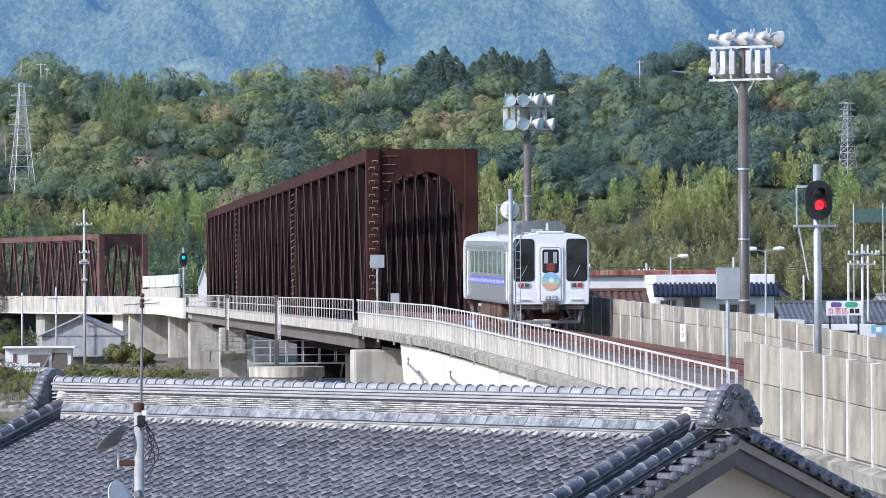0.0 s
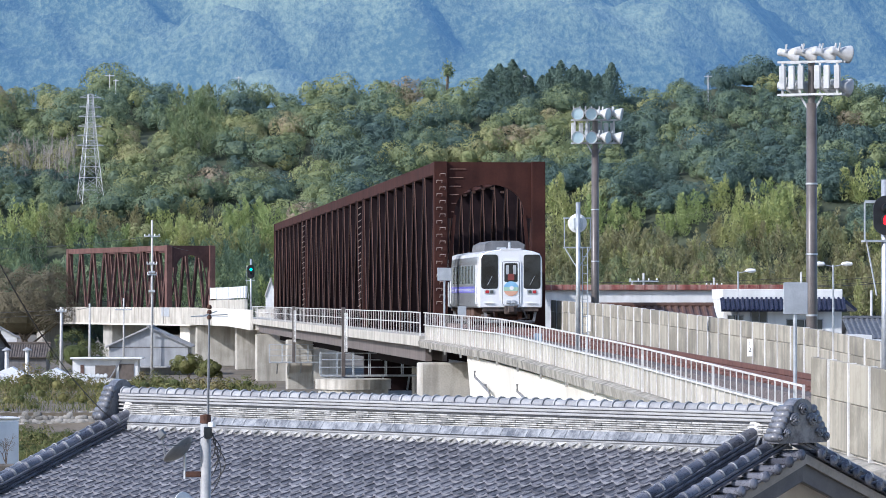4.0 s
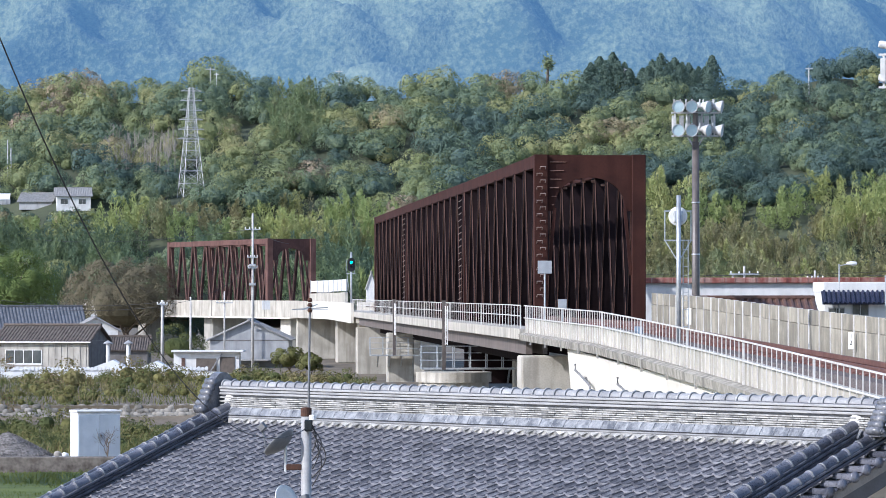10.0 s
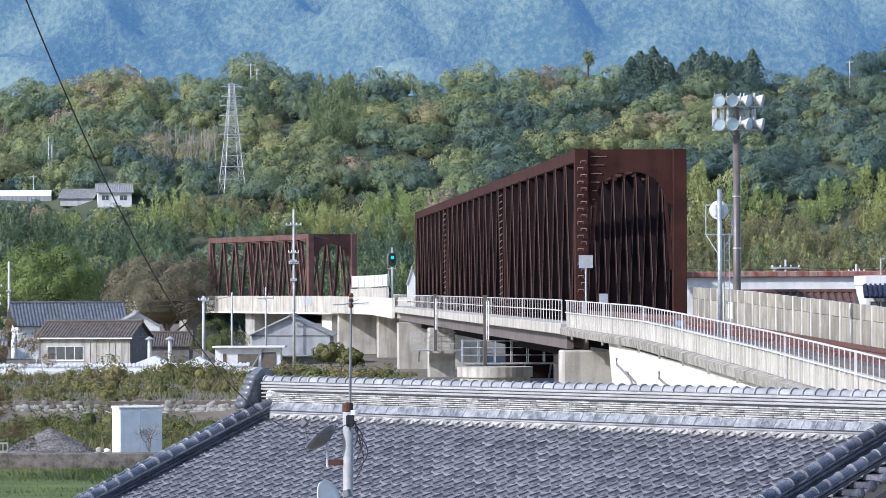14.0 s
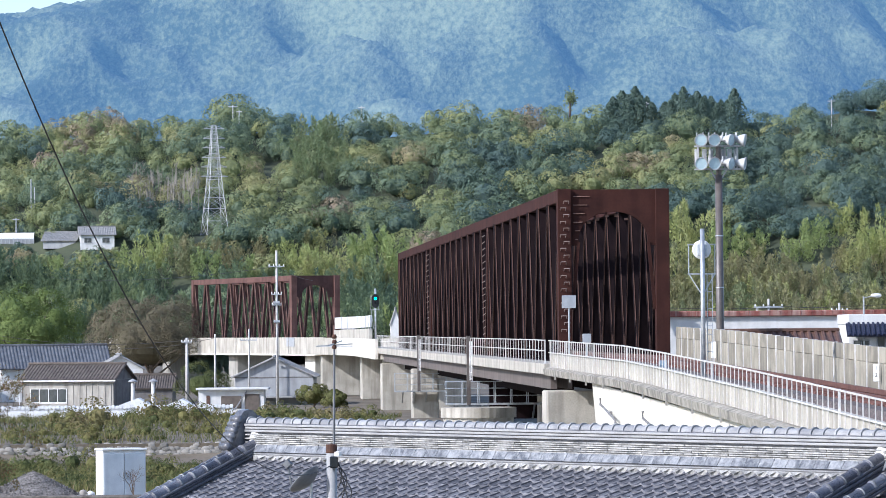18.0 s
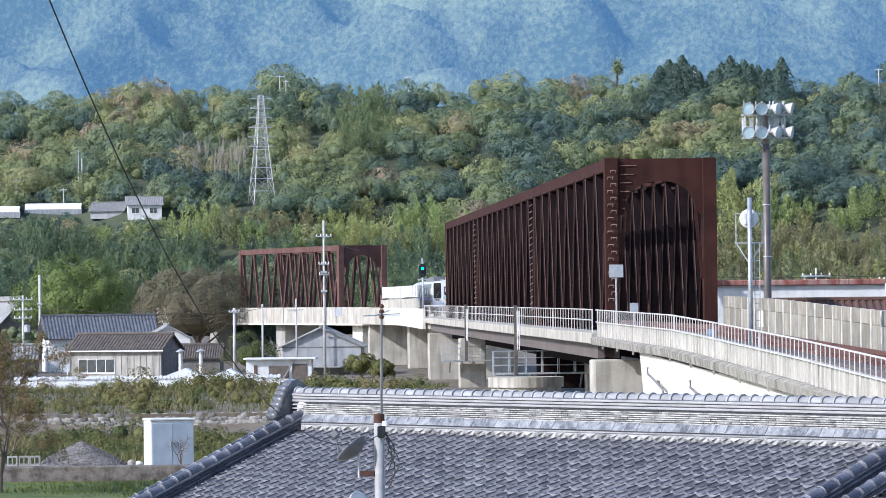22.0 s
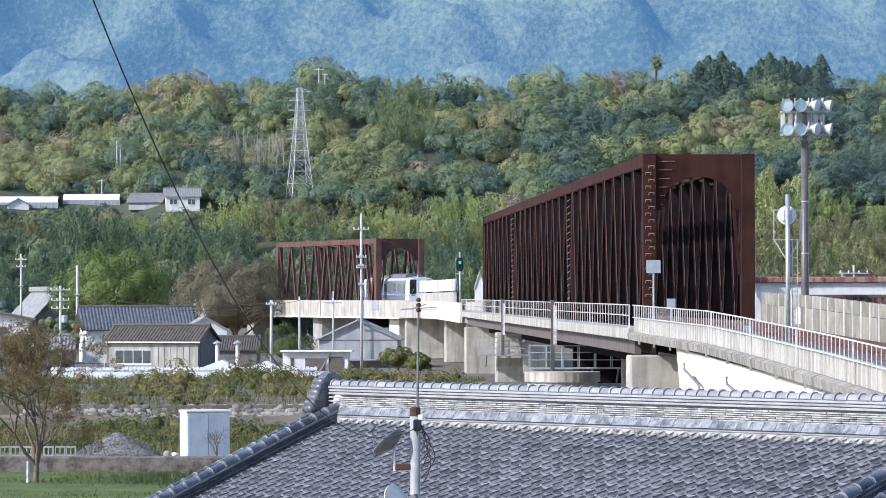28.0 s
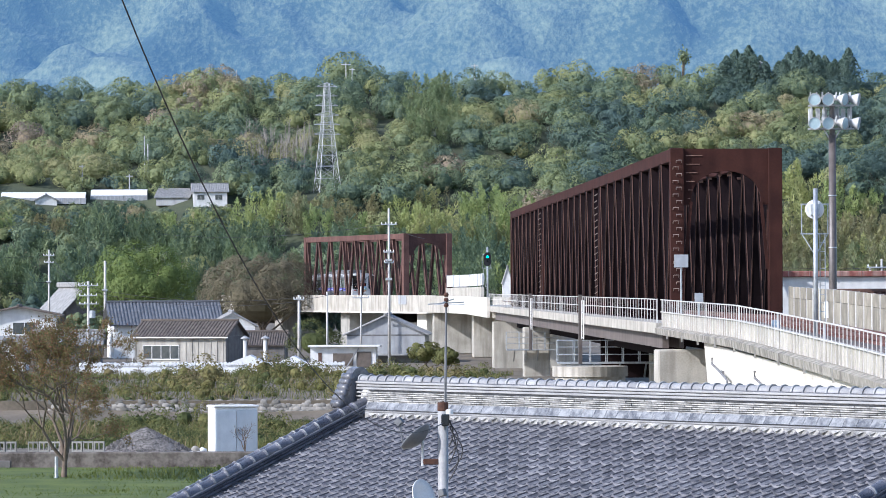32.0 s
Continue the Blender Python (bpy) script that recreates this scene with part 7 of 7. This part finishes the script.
part("post", Geo().tube((0.4, 0.1, 0), (0.4, 0.1, 4.6), 0.05, None, 8), GALVANISED, bs)
for x in (-0.35, 0.2):
    part("lettering_bar", Geo().box(x - 0.15, x + 0.15, -0.01, -0.003, 4.65, 4.9), WHITE_PAINT, bs)


def street_lamp(m, h, two, label):
    t = thing("street_lamp", m, label, "street lamp", "street lamps")
    part("pole", Geo().tube((0, 0, 0), (0, 0, h), 0.08, 0.05, 8), GALVANISED, t)
    for s in ((-1, 1) if two else (1,)):
        arm = part("arm", Geo().tube((0, 0, h - 0.1), (s * 0.7, 0, h + 0.05), 0.03, None, 6), GALVANISED, t)
        part("lamp", Geo().lathe([(0, -0.34), (0.09, -0.25), (0.13, 0.0), (0.1, 0.25), (0, 0.32)], 10, pose(s * 0.75, 0, h + 0.05, 0, 90, 0)), WHITE_PAINT, arm)


street_lamp(at(857, 33.0), 9.1, True, "double-armed street lamp on a thin grey pole")
street_lamp(at(688, 30.0), 8.9, False, "single street lamp on a thin grey pole")
for u, s, h, arms in ((1030, 30, 9.6, ((9.0, 0.9), (8.4, 0.8))), (1040, 26, 9.9, ((9.3, 0.8),)), (955, 27, 8.4, ()), (925, 25, 7.9, ()), (1005, 27, 8.6, ()), (800, 25, 9.2, ()), (520, 24, 9.2, ((8.6, 1.1), (8.0, 0.5))), (500, 22, 8.7, ()), (1110, 24, 10.0, ((9.2, 0.9),)), (645, 25, 8.8, ((8.2, 0.6),))):
    utility_pole(at(u, s), h, arms, 0, 0.11)
g = Geo()
for a, b in (((34, 233, 9.0), (60, 233, 9.3)), ((34, 233, 8.4), (20, 300, 8.6)), ((21.6, 291, 8.7), (40, 270, 9.2)), ((40, 270, 9.3), (74, 280, 9.9)), ((34, 259, 8.3), (74, 291, 9.4)), ((20, 300, 8.2), (40, 270, 8.9)), ((8, 330, 9.2), (34, 280, 8.9))):
    wire(a, b, 0.5, 0.016, 10, g)
tagged(new("overhead_wires", g.mesh("overhead_wires", RUBBER)), "thin dark overhead wires over the town", "wires", "", "stuff")
net = thing("green_net", pose(118, 800, 0), "green sports-ground net on tall poles", "net")
part("net", Geo().box(-2, 10, 0, 0.03, 19.8, 22.6), mat("green_netting", (0.045, 0.095, 0.08), (0.07, 0.125, 0.105), 2, 0.8), net)
for x in (-2, 4, 10):
    part("post", Geo().tube((x, 0.1, 0), (x, 0.1, 23.7), 0.14, None, 8), GALVANISED, net)


# ---- railcar ----
CAR_L = 15.8
TAN_SEAT = mat("red_interior", (0.14, 0.03, 0.025), (0.22, 0.05, 0.04), 3, 0.7)
WINDOW_GREEN = mat("tinted_glass", (0.10, 0.125, 0.115), (0.16, 0.19, 0.175), 1.2, 0.12)
PILOT_GREY = mat("pilot_grey", (0.16, 0.16, 0.165), (0.24, 0.24, 0.245), 4, 0.6)
RUSTY_BOX = mat("brake_dust", (0.06, 0.032, 0.022), (0.13, 0.075, 0.05), 3, 0.85, bump=0.2)
POD_GREY = mat("roof_pod_grey", (0.11, 0.113, 0.118), (0.18, 0.184, 0.19), 2, 0.6, streak=0.3)
DOOR_LINE = mat("door_seal", (0.05, 0.05, 0.055), (0.09, 0.09, 0.095), 4, 0.7)
CAB_GLASS = mat("cab_glass", (0.006, 0.007, 0.009), (0.030, 0.034, 0.037), 1.3, 0.06)
PIC_BLUE = mat("badge_blue", (0.20, 0.42, 0.62), (0.28, 0.50, 0.68), 5, 0.4)
PIC_GREEN = mat("badge_green", (0.28, 0.46, 0.36), (0.40, 0.55, 0.42), 5, 0.4)
PIC_RED = mat("badge_coral", (0.55, 0.30, 0.20), (0.64, 0.38, 0.26), 5, 0.4)


def section(k=1.0):
    half = [(1.43, 0.92), (1.475, 0.98), (1.485, 1.5), (1.485, 2.3), (1.48, 3.08), (1.455, 3.28), (1.36, 3.44), (1.10, 3.55), (0.6, 3.63)]
    pts = [(-x, z) for x, z in half] + [(0, 3.66)] + [(x, z) for x, z in reversed(half)]
    return [(x * k, 2.3 + (z - 2.3) * k) for x, z in pts]


def rounded(x0, x1, z0, z1, r, y0, y1, n=5):
    """A plate with rounded corners in the xz plane."""
    pts = []
    for cx, cz, a0 in ((x1 - r, z1 - r, 0), (x0 + r, z1 - r, 90), (x0 + r, z0 + r, 180), (x1 - r, z0 + r, 270)):
        for i in range(n + 1):
            a = radians(a0 + 90 * i / n)
            pts.append((cx + r * math.cos(a), cz + r * math.sin(a)))
    return Geo().sweep([[(x, y, z) for x, z in pts] for y in (y0, y1)])


def build_car():
    t = thing("railcar", TRACK, "white-ended stainless railcar with blue band and red tail lamps", "train")
    part("body", Geo().sweep([[(x, y, z) for x, z in section(0.997)] for y in (0.55, CAR_L - 0.55)]), STAINLESS, t, "stainless steel body shell")
    roof = Geo()
    top = [p for p in section(1.003) if p[1] > 3.15]
    roof.sweep([[(x, y, z + 0.012) for x, z in top] for y in (0.5, CAR_L - 0.5)], closed=False)
    part("roof", roof, mat("pale_roof", (0.40, 0.41, 0.42), (0.52, 0.53, 0.54), 1.5, 0.6, streak=0.3), t, "pale grey roof skin")
    for s, y in ((1, 0.0), (-1, CAR_L)):
        rings = []
        for d, k in ((0.0, 0.968), (0.022, 0.985), (0.08, 0.998), (0.16, 1.001), (0.95, 1.002)):
            rings.append([(x, y + s * d, z) for x, z in section(k)])
        cab = part("cab_end", Geo().sweep(rings), TRAIN_WHITE, t, "glossy white cab end", smooth=False)
        f = (lambda a, b: (y - 0.0 - b, y - a)) if s > 0 else (lambda a, b: (y + a, y + b))
        lo = lambda a, b: tuple(sorted(f(a, b)))
        for x0, x1 in ((-1.39, -0.60), (0.60, 1.39)):
            part("windscreen", rounded(x0, x1, 1.80, 3.40, 0.13, *lo(-0.03, 0.014)), CAB_GLASS, cab, "tall dark windscreen")
            part("wiper", Geo().bar((x0 * 0.5 + x1 * 0.5 - 0.1, f(0.014, 0.03)[0] if s > 0 else y + 0.03, 1.98), (x0 * 0.5 + x1 * 0.5 + 0.12, f(0.014, 0.03)[0] if s > 0 else y + 0.03, 2.4), 0.02, 0.02), GALVANISED, cab)
            cx = (x0 + x1) / 2
            lamp = part("lamp_case", rounded(cx - 0.24, cx + 0.22, 1.56, 1.76, 0.04, *lo(-0.02, 0.03)), GALVANISED, cab, "chrome lamp case")
            q = 1 if cx > 0 else -1
            part("tail_lamp", rounded(cx + q * 0.11 - 0.085, cx + q * 0.11 + 0.085, 1.59, 1.73, 0.03, *lo(0.031, 0.045)), TAIL_GLOW if s > 0 else DARK_GLASS, lamp, "red tail lamp")
            part("head_lamp", rounded(cx - q * 0.10 - 0.075, cx - q * 0.10 + 0.075, 1.59, 1.73, 0.03, *lo(0.031, 0.045)), PANE, lamp, "dull head lamp")
            part("step", Geo().box(cx - 0.25, cx + 0.2, *lo(-0.02, 0.07), 1.12, 1.15), TRAIN_WHITE, cab)
        # gangway door
        part("door_frame", rounded(-0.47, 0.47, 1.02, 3.16, 0.16, *lo(-0.03, 0.05)), TRAIN_WHITE, cab, "raised door frame")
        part("door_seal", rounded(-0.405, 0.405, 1.04, 3.075, 0.08, *lo(0.0, 0.058)), DOOR_LINE, cab, "black rubber door seal")
        door = part("door", rounded(-0.38, 0.38, 1.06, 3.05, 0.06, *lo(0.0, 0.066)), TRAIN_WHITE, cab, "white gangway door")
        part("pane", rounded(-0.31, 0.31, 2.12, 3.0, 0.08, *lo(0.0, 0.074)), CAB_GLASS, door, "door window with curtains behind")
        for x in (-0.17, 0.17):
            part("curtain", Geo().box(x - 0.07, x + 0.07, *lo(0.074, 0.078), 2.48, 2.9), SIGN_GREY, door)
        part("seat_back", rounded(-0.15, 0.15, 2.2, 2.5, 0.04, *lo(0.074, 0.079)), TAN_SEAT, door)
        if s > 0:
            for mt, z0, z1, nm in ((PIC_BLUE, 1.88, 2.155, "badge"), (PIC_GREEN, 1.70, 1.88, "badge"), (PIC_RED, 1.465, 1.70, "badge")):
                pts = []
                n = 14
                for k in range(n + 1):
                    z = z0 + (z1 - z0) * k / n
                    w = math.sqrt(max(0.0, 0.345 ** 2 - (z - 1.81) ** 2))
                    pts.append((w, z))
                outline = [(w, z) for w, z in pts] + [(-w, z) for w, z in reversed(pts)]
                yy = lo(0.067, 0.088)
                part(nm, Geo().sweep([[(x, q, z) for x, z in outline] for q in yy]), mt, door, "round painted picture badge")
            part("badge_figure", Geo().lathe([(0, 0), (0.10, 0.0), (0.10, 0.006), (0, 0.008)], 14, pose(0.03, y - 0.088, 1.84, 90)), WHITE_PAINT, door, "pale round shape on the badge")
        g = Geo()
        for x in (-0.13, 0.13):
            g.box(x - 0.11, x + 0.11, *lo(0.05, 0.13), 1.10, 1.28, None, 0.03)
        part("hose_box", g, SIGN_GREY, cab, "grey jumper sockets")
        # coupler and pilot
        part("coupler", Geo().box(-0.16, 0.16, *lo(-0.3, 0.35), 0.70, 0.98, None, 0.04).box(-0.3, 0.3, *lo(-0.2, 0.12), 0.62, 1.02, None, 0.03), UNDERFRAME, cab, "black knuckle coupler")
        g = Geo()
        g.bar((-1.22, y + s * 0.3, 0.90), (-1.10, y + s * 0.3, 0.30), 0.10, 0.12).bar((1.22, y + s * 0.3, 0.90), (1.10, y + s * 0.3, 0.30), 0.10, 0.12).box(-1.15, 1.15, *lo(-0.36, -0.24), 0.22, 0.34, None, 0.02)
        part("pilot", g, PILOT_GREY, cab, "grey snowplough bar")
        part("buffer_beam", Geo().box(-1.3, 1.3, *lo(-0.5, -0.06), 0.74, 0.93, None, 0.02), UNDERFRAME, cab, "dark buffer beam")
        part("hose", Geo().tube((0.5, f(0.1, 0.1)[0], 0.95), (0.75, f(0.1, 0.1)[0], 0.45), 0.035, None, 6).tube((0.75, f(0.1, 0.1)[0], 0.45), (0.35, f(0.1, 0.1)[0], 0.35), 0.035, None, 6), RUBBER, cab)
        part("head_code_lamp", Geo().box(-0.5, 0.5, y - 0.02 if s > 0 else y - 0.3, y + 0.3 if s > 0 else y + 0.02, 3.60, 3.68, None, 0.02), TRAIN_WHITE, cab)
    # sides
    for q in (-1, 1):
        def sx(a, b):
            return tuple(sorted((q * a, q * b)))
        part("band", Geo().box(*sx(1.47, 1.49), 0.97, CAR_L - 0.97, 1.62, 1.92), BLUE_BAND, t, "violet-blue waist band")
        for i in range(34):
            y = 1.9 + i * 0.355
            part("band_mark", Geo().box(*sx(1.485, 1.494), y - 0.09, y + 0.09, 1.66 + 0.05 * (i % 3), 1.80 + 0.03 * (i % 2)), TRAIN_WHITE, t, "pale lettering bar")
        for z in (1.05, 1.2, 1.35, 1.5, 3.02, 3.1):
            part("rib", Geo().box(*sx(1.46, 1.488), 0.97, CAR_L - 0.97, z, z + 0.03), STAINLESS, t)
        for y in (1.05, CAR_L - 2.05):
            d = part("side_door", Geo().box(*sx(1.44, 1.495), y, y + 1.0, 1.0, 3.0, None, 0.01), STAINLESS, t, "folding passenger door")
            for k in range(2):
                part("pane", Geo().box(*sx(1.46, 1.502), y + 0.1 + 0.45 * k, y + 0.45 + 0.45 * k, 1.75, 2.85), WINDOW_GREEN, d)
            part("grab_rail", Geo().tube((q * 1.53, y - 0.08, 1.1), (q * 1.53, y - 0.08, 2.9), 0.03, None, 6), WHITE_PAINT, d, "pale handrail")
        for i in range(7):
            y = 2.75 + i * 1.49
            w = part("side_window", Geo().box(*sx(1.45, 1.492), y, y + 1.3, 2.05, 2.92, None, 0.01), WINDOW_GREEN, t, "tinted side window")
            part("window_frame", Geo().box(*sx(1.46, 1.50), y - 0.07, y + 0.0, 2.0, 2.97).box(*sx(1.46, 1.50), y + 1.3, y + 1.37, 2.0, 2.97), GALVANISED, w)
    # roof gear
    part("air_conditioner", Geo().sweep([[(x, y, z) for x, z in ((-0.98, 3.60), (0.98, 3.60), (0.93, 3.92), (0.62, 4.08), (-0.62, 4.08), (-0.93, 3.92))] for y in (2.6, 8.4)]), POD_GREY, t, "grey air-conditioning pod")
    part("roof_box", Geo().box(-0.7, 0.7, 9.0, 11.2, 3.60, 3.90, None, 0.05), POD_GREY, t)
    part("antenna", Geo().tube((0.1, 1.5, 3.66), (0.1, 1.5, 4.0), 0.07, 0.06, 8).box(-0.5, -0.1, 1.2, 1.6, 3.66, 3.76), GALVANISED, t)
    part("antenna", Geo().tube((0.75, 1.0, 3.56), (0.75, 1.0, 3.8), 0.05, 0.03, 8), RUBBER, t)
    part("exhaust", Geo().tube((-0.75, 6.0, 3.6), (-0.75, 6.0, 3.92), 0.09, None, 8), UNDERFRAME, t)
    # underframe
    for y, w in ((5.0, 1.4), (6.8, 1.2), (8.4, 1.8), (10.4, 1.0)):
        part("equipment_box", Geo().box(-1.25, 1.25, y, y + w, 0.35, 0.93, None, 0.03), RUSTY_BOX, t, "rust-brown underfloor equipment")
    for yc in (2.4, CAR_L - 2.4):
        b = part("bogie", Geo().box(-1.0, -0.85, yc - 1.5, yc + 1.5, 0.38, 0.62, None, 0.03).box(0.85, 1.0, yc - 1.5, yc + 1.5, 0.38, 0.62, None, 0.03).box(-0.9, 0.9, yc - 0.25, yc + 0.25, 0.4, 0.8), UNDERFRAME, t, "rust-dusted bogie frame")
        for yw in (yc - 0.95, yc + 0.95):
            ax = part("wheelset", Geo().tube((-0.7, 0, 0), (0.7, 0, 0), 0.07, None, 10).lathe([(0.05, -0.64), (0.43, -0.64), (0.43, -0.51), (0.05, -0.51)], 20, pose(0, 0, 0, 0, 90, 0)).lathe([(0.05, 0.51), (0.43, 0.51), (0.43, 0.64), (0.05, 0.64)], 20, pose(0, 0, 0, 0, 90, 0)), RAIL, b, "steel wheel pair", pose(0, yw, 0.43))
            WHEELS.append((ax, yw))
    return t


WHEELS = []
railcar = build_car()

# ---- gull ----
FEATHER = mat("white_feathers", (0.70, 0.70, 0.69), (0.82, 0.82, 0.81), 8, 0.8)
WINGTIP = mat("grey_feathers", (0.25, 0.25, 0.26), (0.40, 0.40, 0.41), 8, 0.8)
gull = thing("gull", pose(14, 140, 15), "white gull in flapping flight", "bird")
part("body", Geo().lathe([(0, -0.24), (0.03, -0.22), (0.055, -0.12), (0.075, 0.0), (0.06, 0.12), (0.04, 0.17), (0.045, 0.21), (0.02, 0.26), (0, 0.30)], 12, pose(0, 0, 0, -90)), FEATHER, gull, smooth=True)
part("tail", Geo().quads([(-0.03, -0.20, 0.01), (0.03, -0.20, 0.01), (0.09, -0.36, 0.0), (-0.09, -0.36, 0.0), (-0.03, -0.20, -0.01), (0.03, -0.20, -0.01), (0.09, -0.36, -0.008), (-0.09, -0.36, -0.008)], [(0, 1, 2, 3), (7, 6, 5, 4), (0, 4, 5, 1), (1, 5, 6, 2), (2, 6, 7, 3), (3, 7, 4, 0)]), FEATHER, gull)
part("beak", Geo().tube((0, 0.28, 0), (0, 0.35, -0.01), 0.014, 0.004, 6), mat("beak_yellow", (0.5, 0.32, 0.05), (0.6, 0.4, 0.08), 5, 0.5), gull)
WINGS = []
for s in (-1, 1):
    g = Geo()
    prof = ((0.03, 0.08, -0.10, 0.0), (0.22, 0.11, -0.09, 0.03), (0.40, 0.07, -0.08, 0.02), (0.56, -0.04, -0.11, 0.0))
    g.sweep([[(s * x, a, z + 0.010), (s * x, (a + b) / 2, z + 0.022), (s * x, b, z + 0.004), (s * x, b, z - 0.004), (s * x, a, z - 0.006)] for x, a, b, z in prof])
    w = part("wing", g, FEATHER, gull)
    part("wing_tip", Geo().quads([(s * 0.561, -0.04, 0.006), (s * 0.66, -0.12, 0.0), (s * 0.561, -0.11, 0.004), (s * 0.561, -0.04, -0.004), (s * 0.66, -0.12, -0.003), (s * 0.561, -0.11, -0.004)], [(0, 1, 2), (5, 4, 3), (0, 3, 4, 1), (1, 4, 5, 2), (2, 5, 3, 0)]), WINGTIP, w, "grey wing tip")
    WINGS.append((w, s))


def far_drop(d):
    """The line falls a little towards the second bridge."""
    return lerp_table(d, [(160, 0.0), (215, -0.45), (250, -0.6)])


def line_at(d):
    """A point of the track d metres past the near end of the main bridge."""
    if d <= 200:
        return Vector((0, d, rail_drop(d) + far_drop(d)))
    if d <= 260:
        return Vector((link_x(d), d, far_drop(d)))
    return Vector((link_x(260) - 0.326 * (d - 260), d, far_drop(d)))


def motions():
    times = [i * 0.5 for i in range(65)]
    dist = [lerp_table(t, [(0, -41.4), (1.5, -28.6), (3, -14.4), (4.5, 0.0), (6, 15.3), (7, 26.1), (8, 37.0), (9, 49.0), (13, 98.0), (17, 150), (20, 191), (21, 206), (22, 218), (23, 225.5), (24, 230.5), (25, 235), (25.5, 237.4), (27.5, 249.2), (28.5, 255.8), (29.5, 263.0), (32, 281)]) for t in times]
    rows = []
    for t, d in zip(times, dist):
        p0, p1 = line_at(d + 2.4), line_at(d + 13.4)
        u = (p1 - p0).normalized()
        q = p0 - u * 2.4
        rows.append((t, TRACK @ pose(q.x, q.y, q.z, math.degrees(math.asin(u.z)), 0, math.degrees(math.atan2(-u.x, u.y)))))
    walk(railcar, rows)
    # the gull crosses before the hill, beating its wings
    gx = [(0.0, 160.0), (6.5, 36.2), (7.3, 21.8), (7.7, 14.5), (8.0, 9.0), (8.2, 5.5), (8.4, 2.5), (8.5, 1.0), (8.9, -5.0), (9.5, -14.0), (32.0, -380.0)]
    gz = [(0.0, 8.6), (7.3, 8.4), (7.7, 8.22), (8.0, 7.97), (8.2, 8.27), (8.4, 9.0), (8.5, 9.25), (8.9, 10.3), (9.5, 12.0), (32.0, 40.0)]
    gt = [0.0, 4.0, 6.5] + [7.3 + 0.1 * i for i in range(17)] + [9.5, 14.0, 20.0, 32.0]
    walk(gull, [(t, pose(lerp_table(t, gx), 140.0, HC + lerp_table(t, gz) + 0.05 * math.sin(31.4 * t), 5, 0, 88)) for t in gt])
    for w, s in WINGS:
        beat = [(0.0, 10), (7.0, 10), (7.3, -25), (7.4, 30), (7.5, 40), (7.6, -20), (7.7, 42), (7.8, 6), (7.9, -4), (8.0, 42), (8.1, -38), (8.2, 42), (8.3, -38), (8.4, 40), (8.5, -38), (8.6, 40), (8.7, -38), (8.8, 35), (8.9, -20), (9.5, 10), (32.0, 10)]
        walk(w, [(t, pose(0, 0, 0, 0, -s * k, 0)) for t, k in beat])


motions()
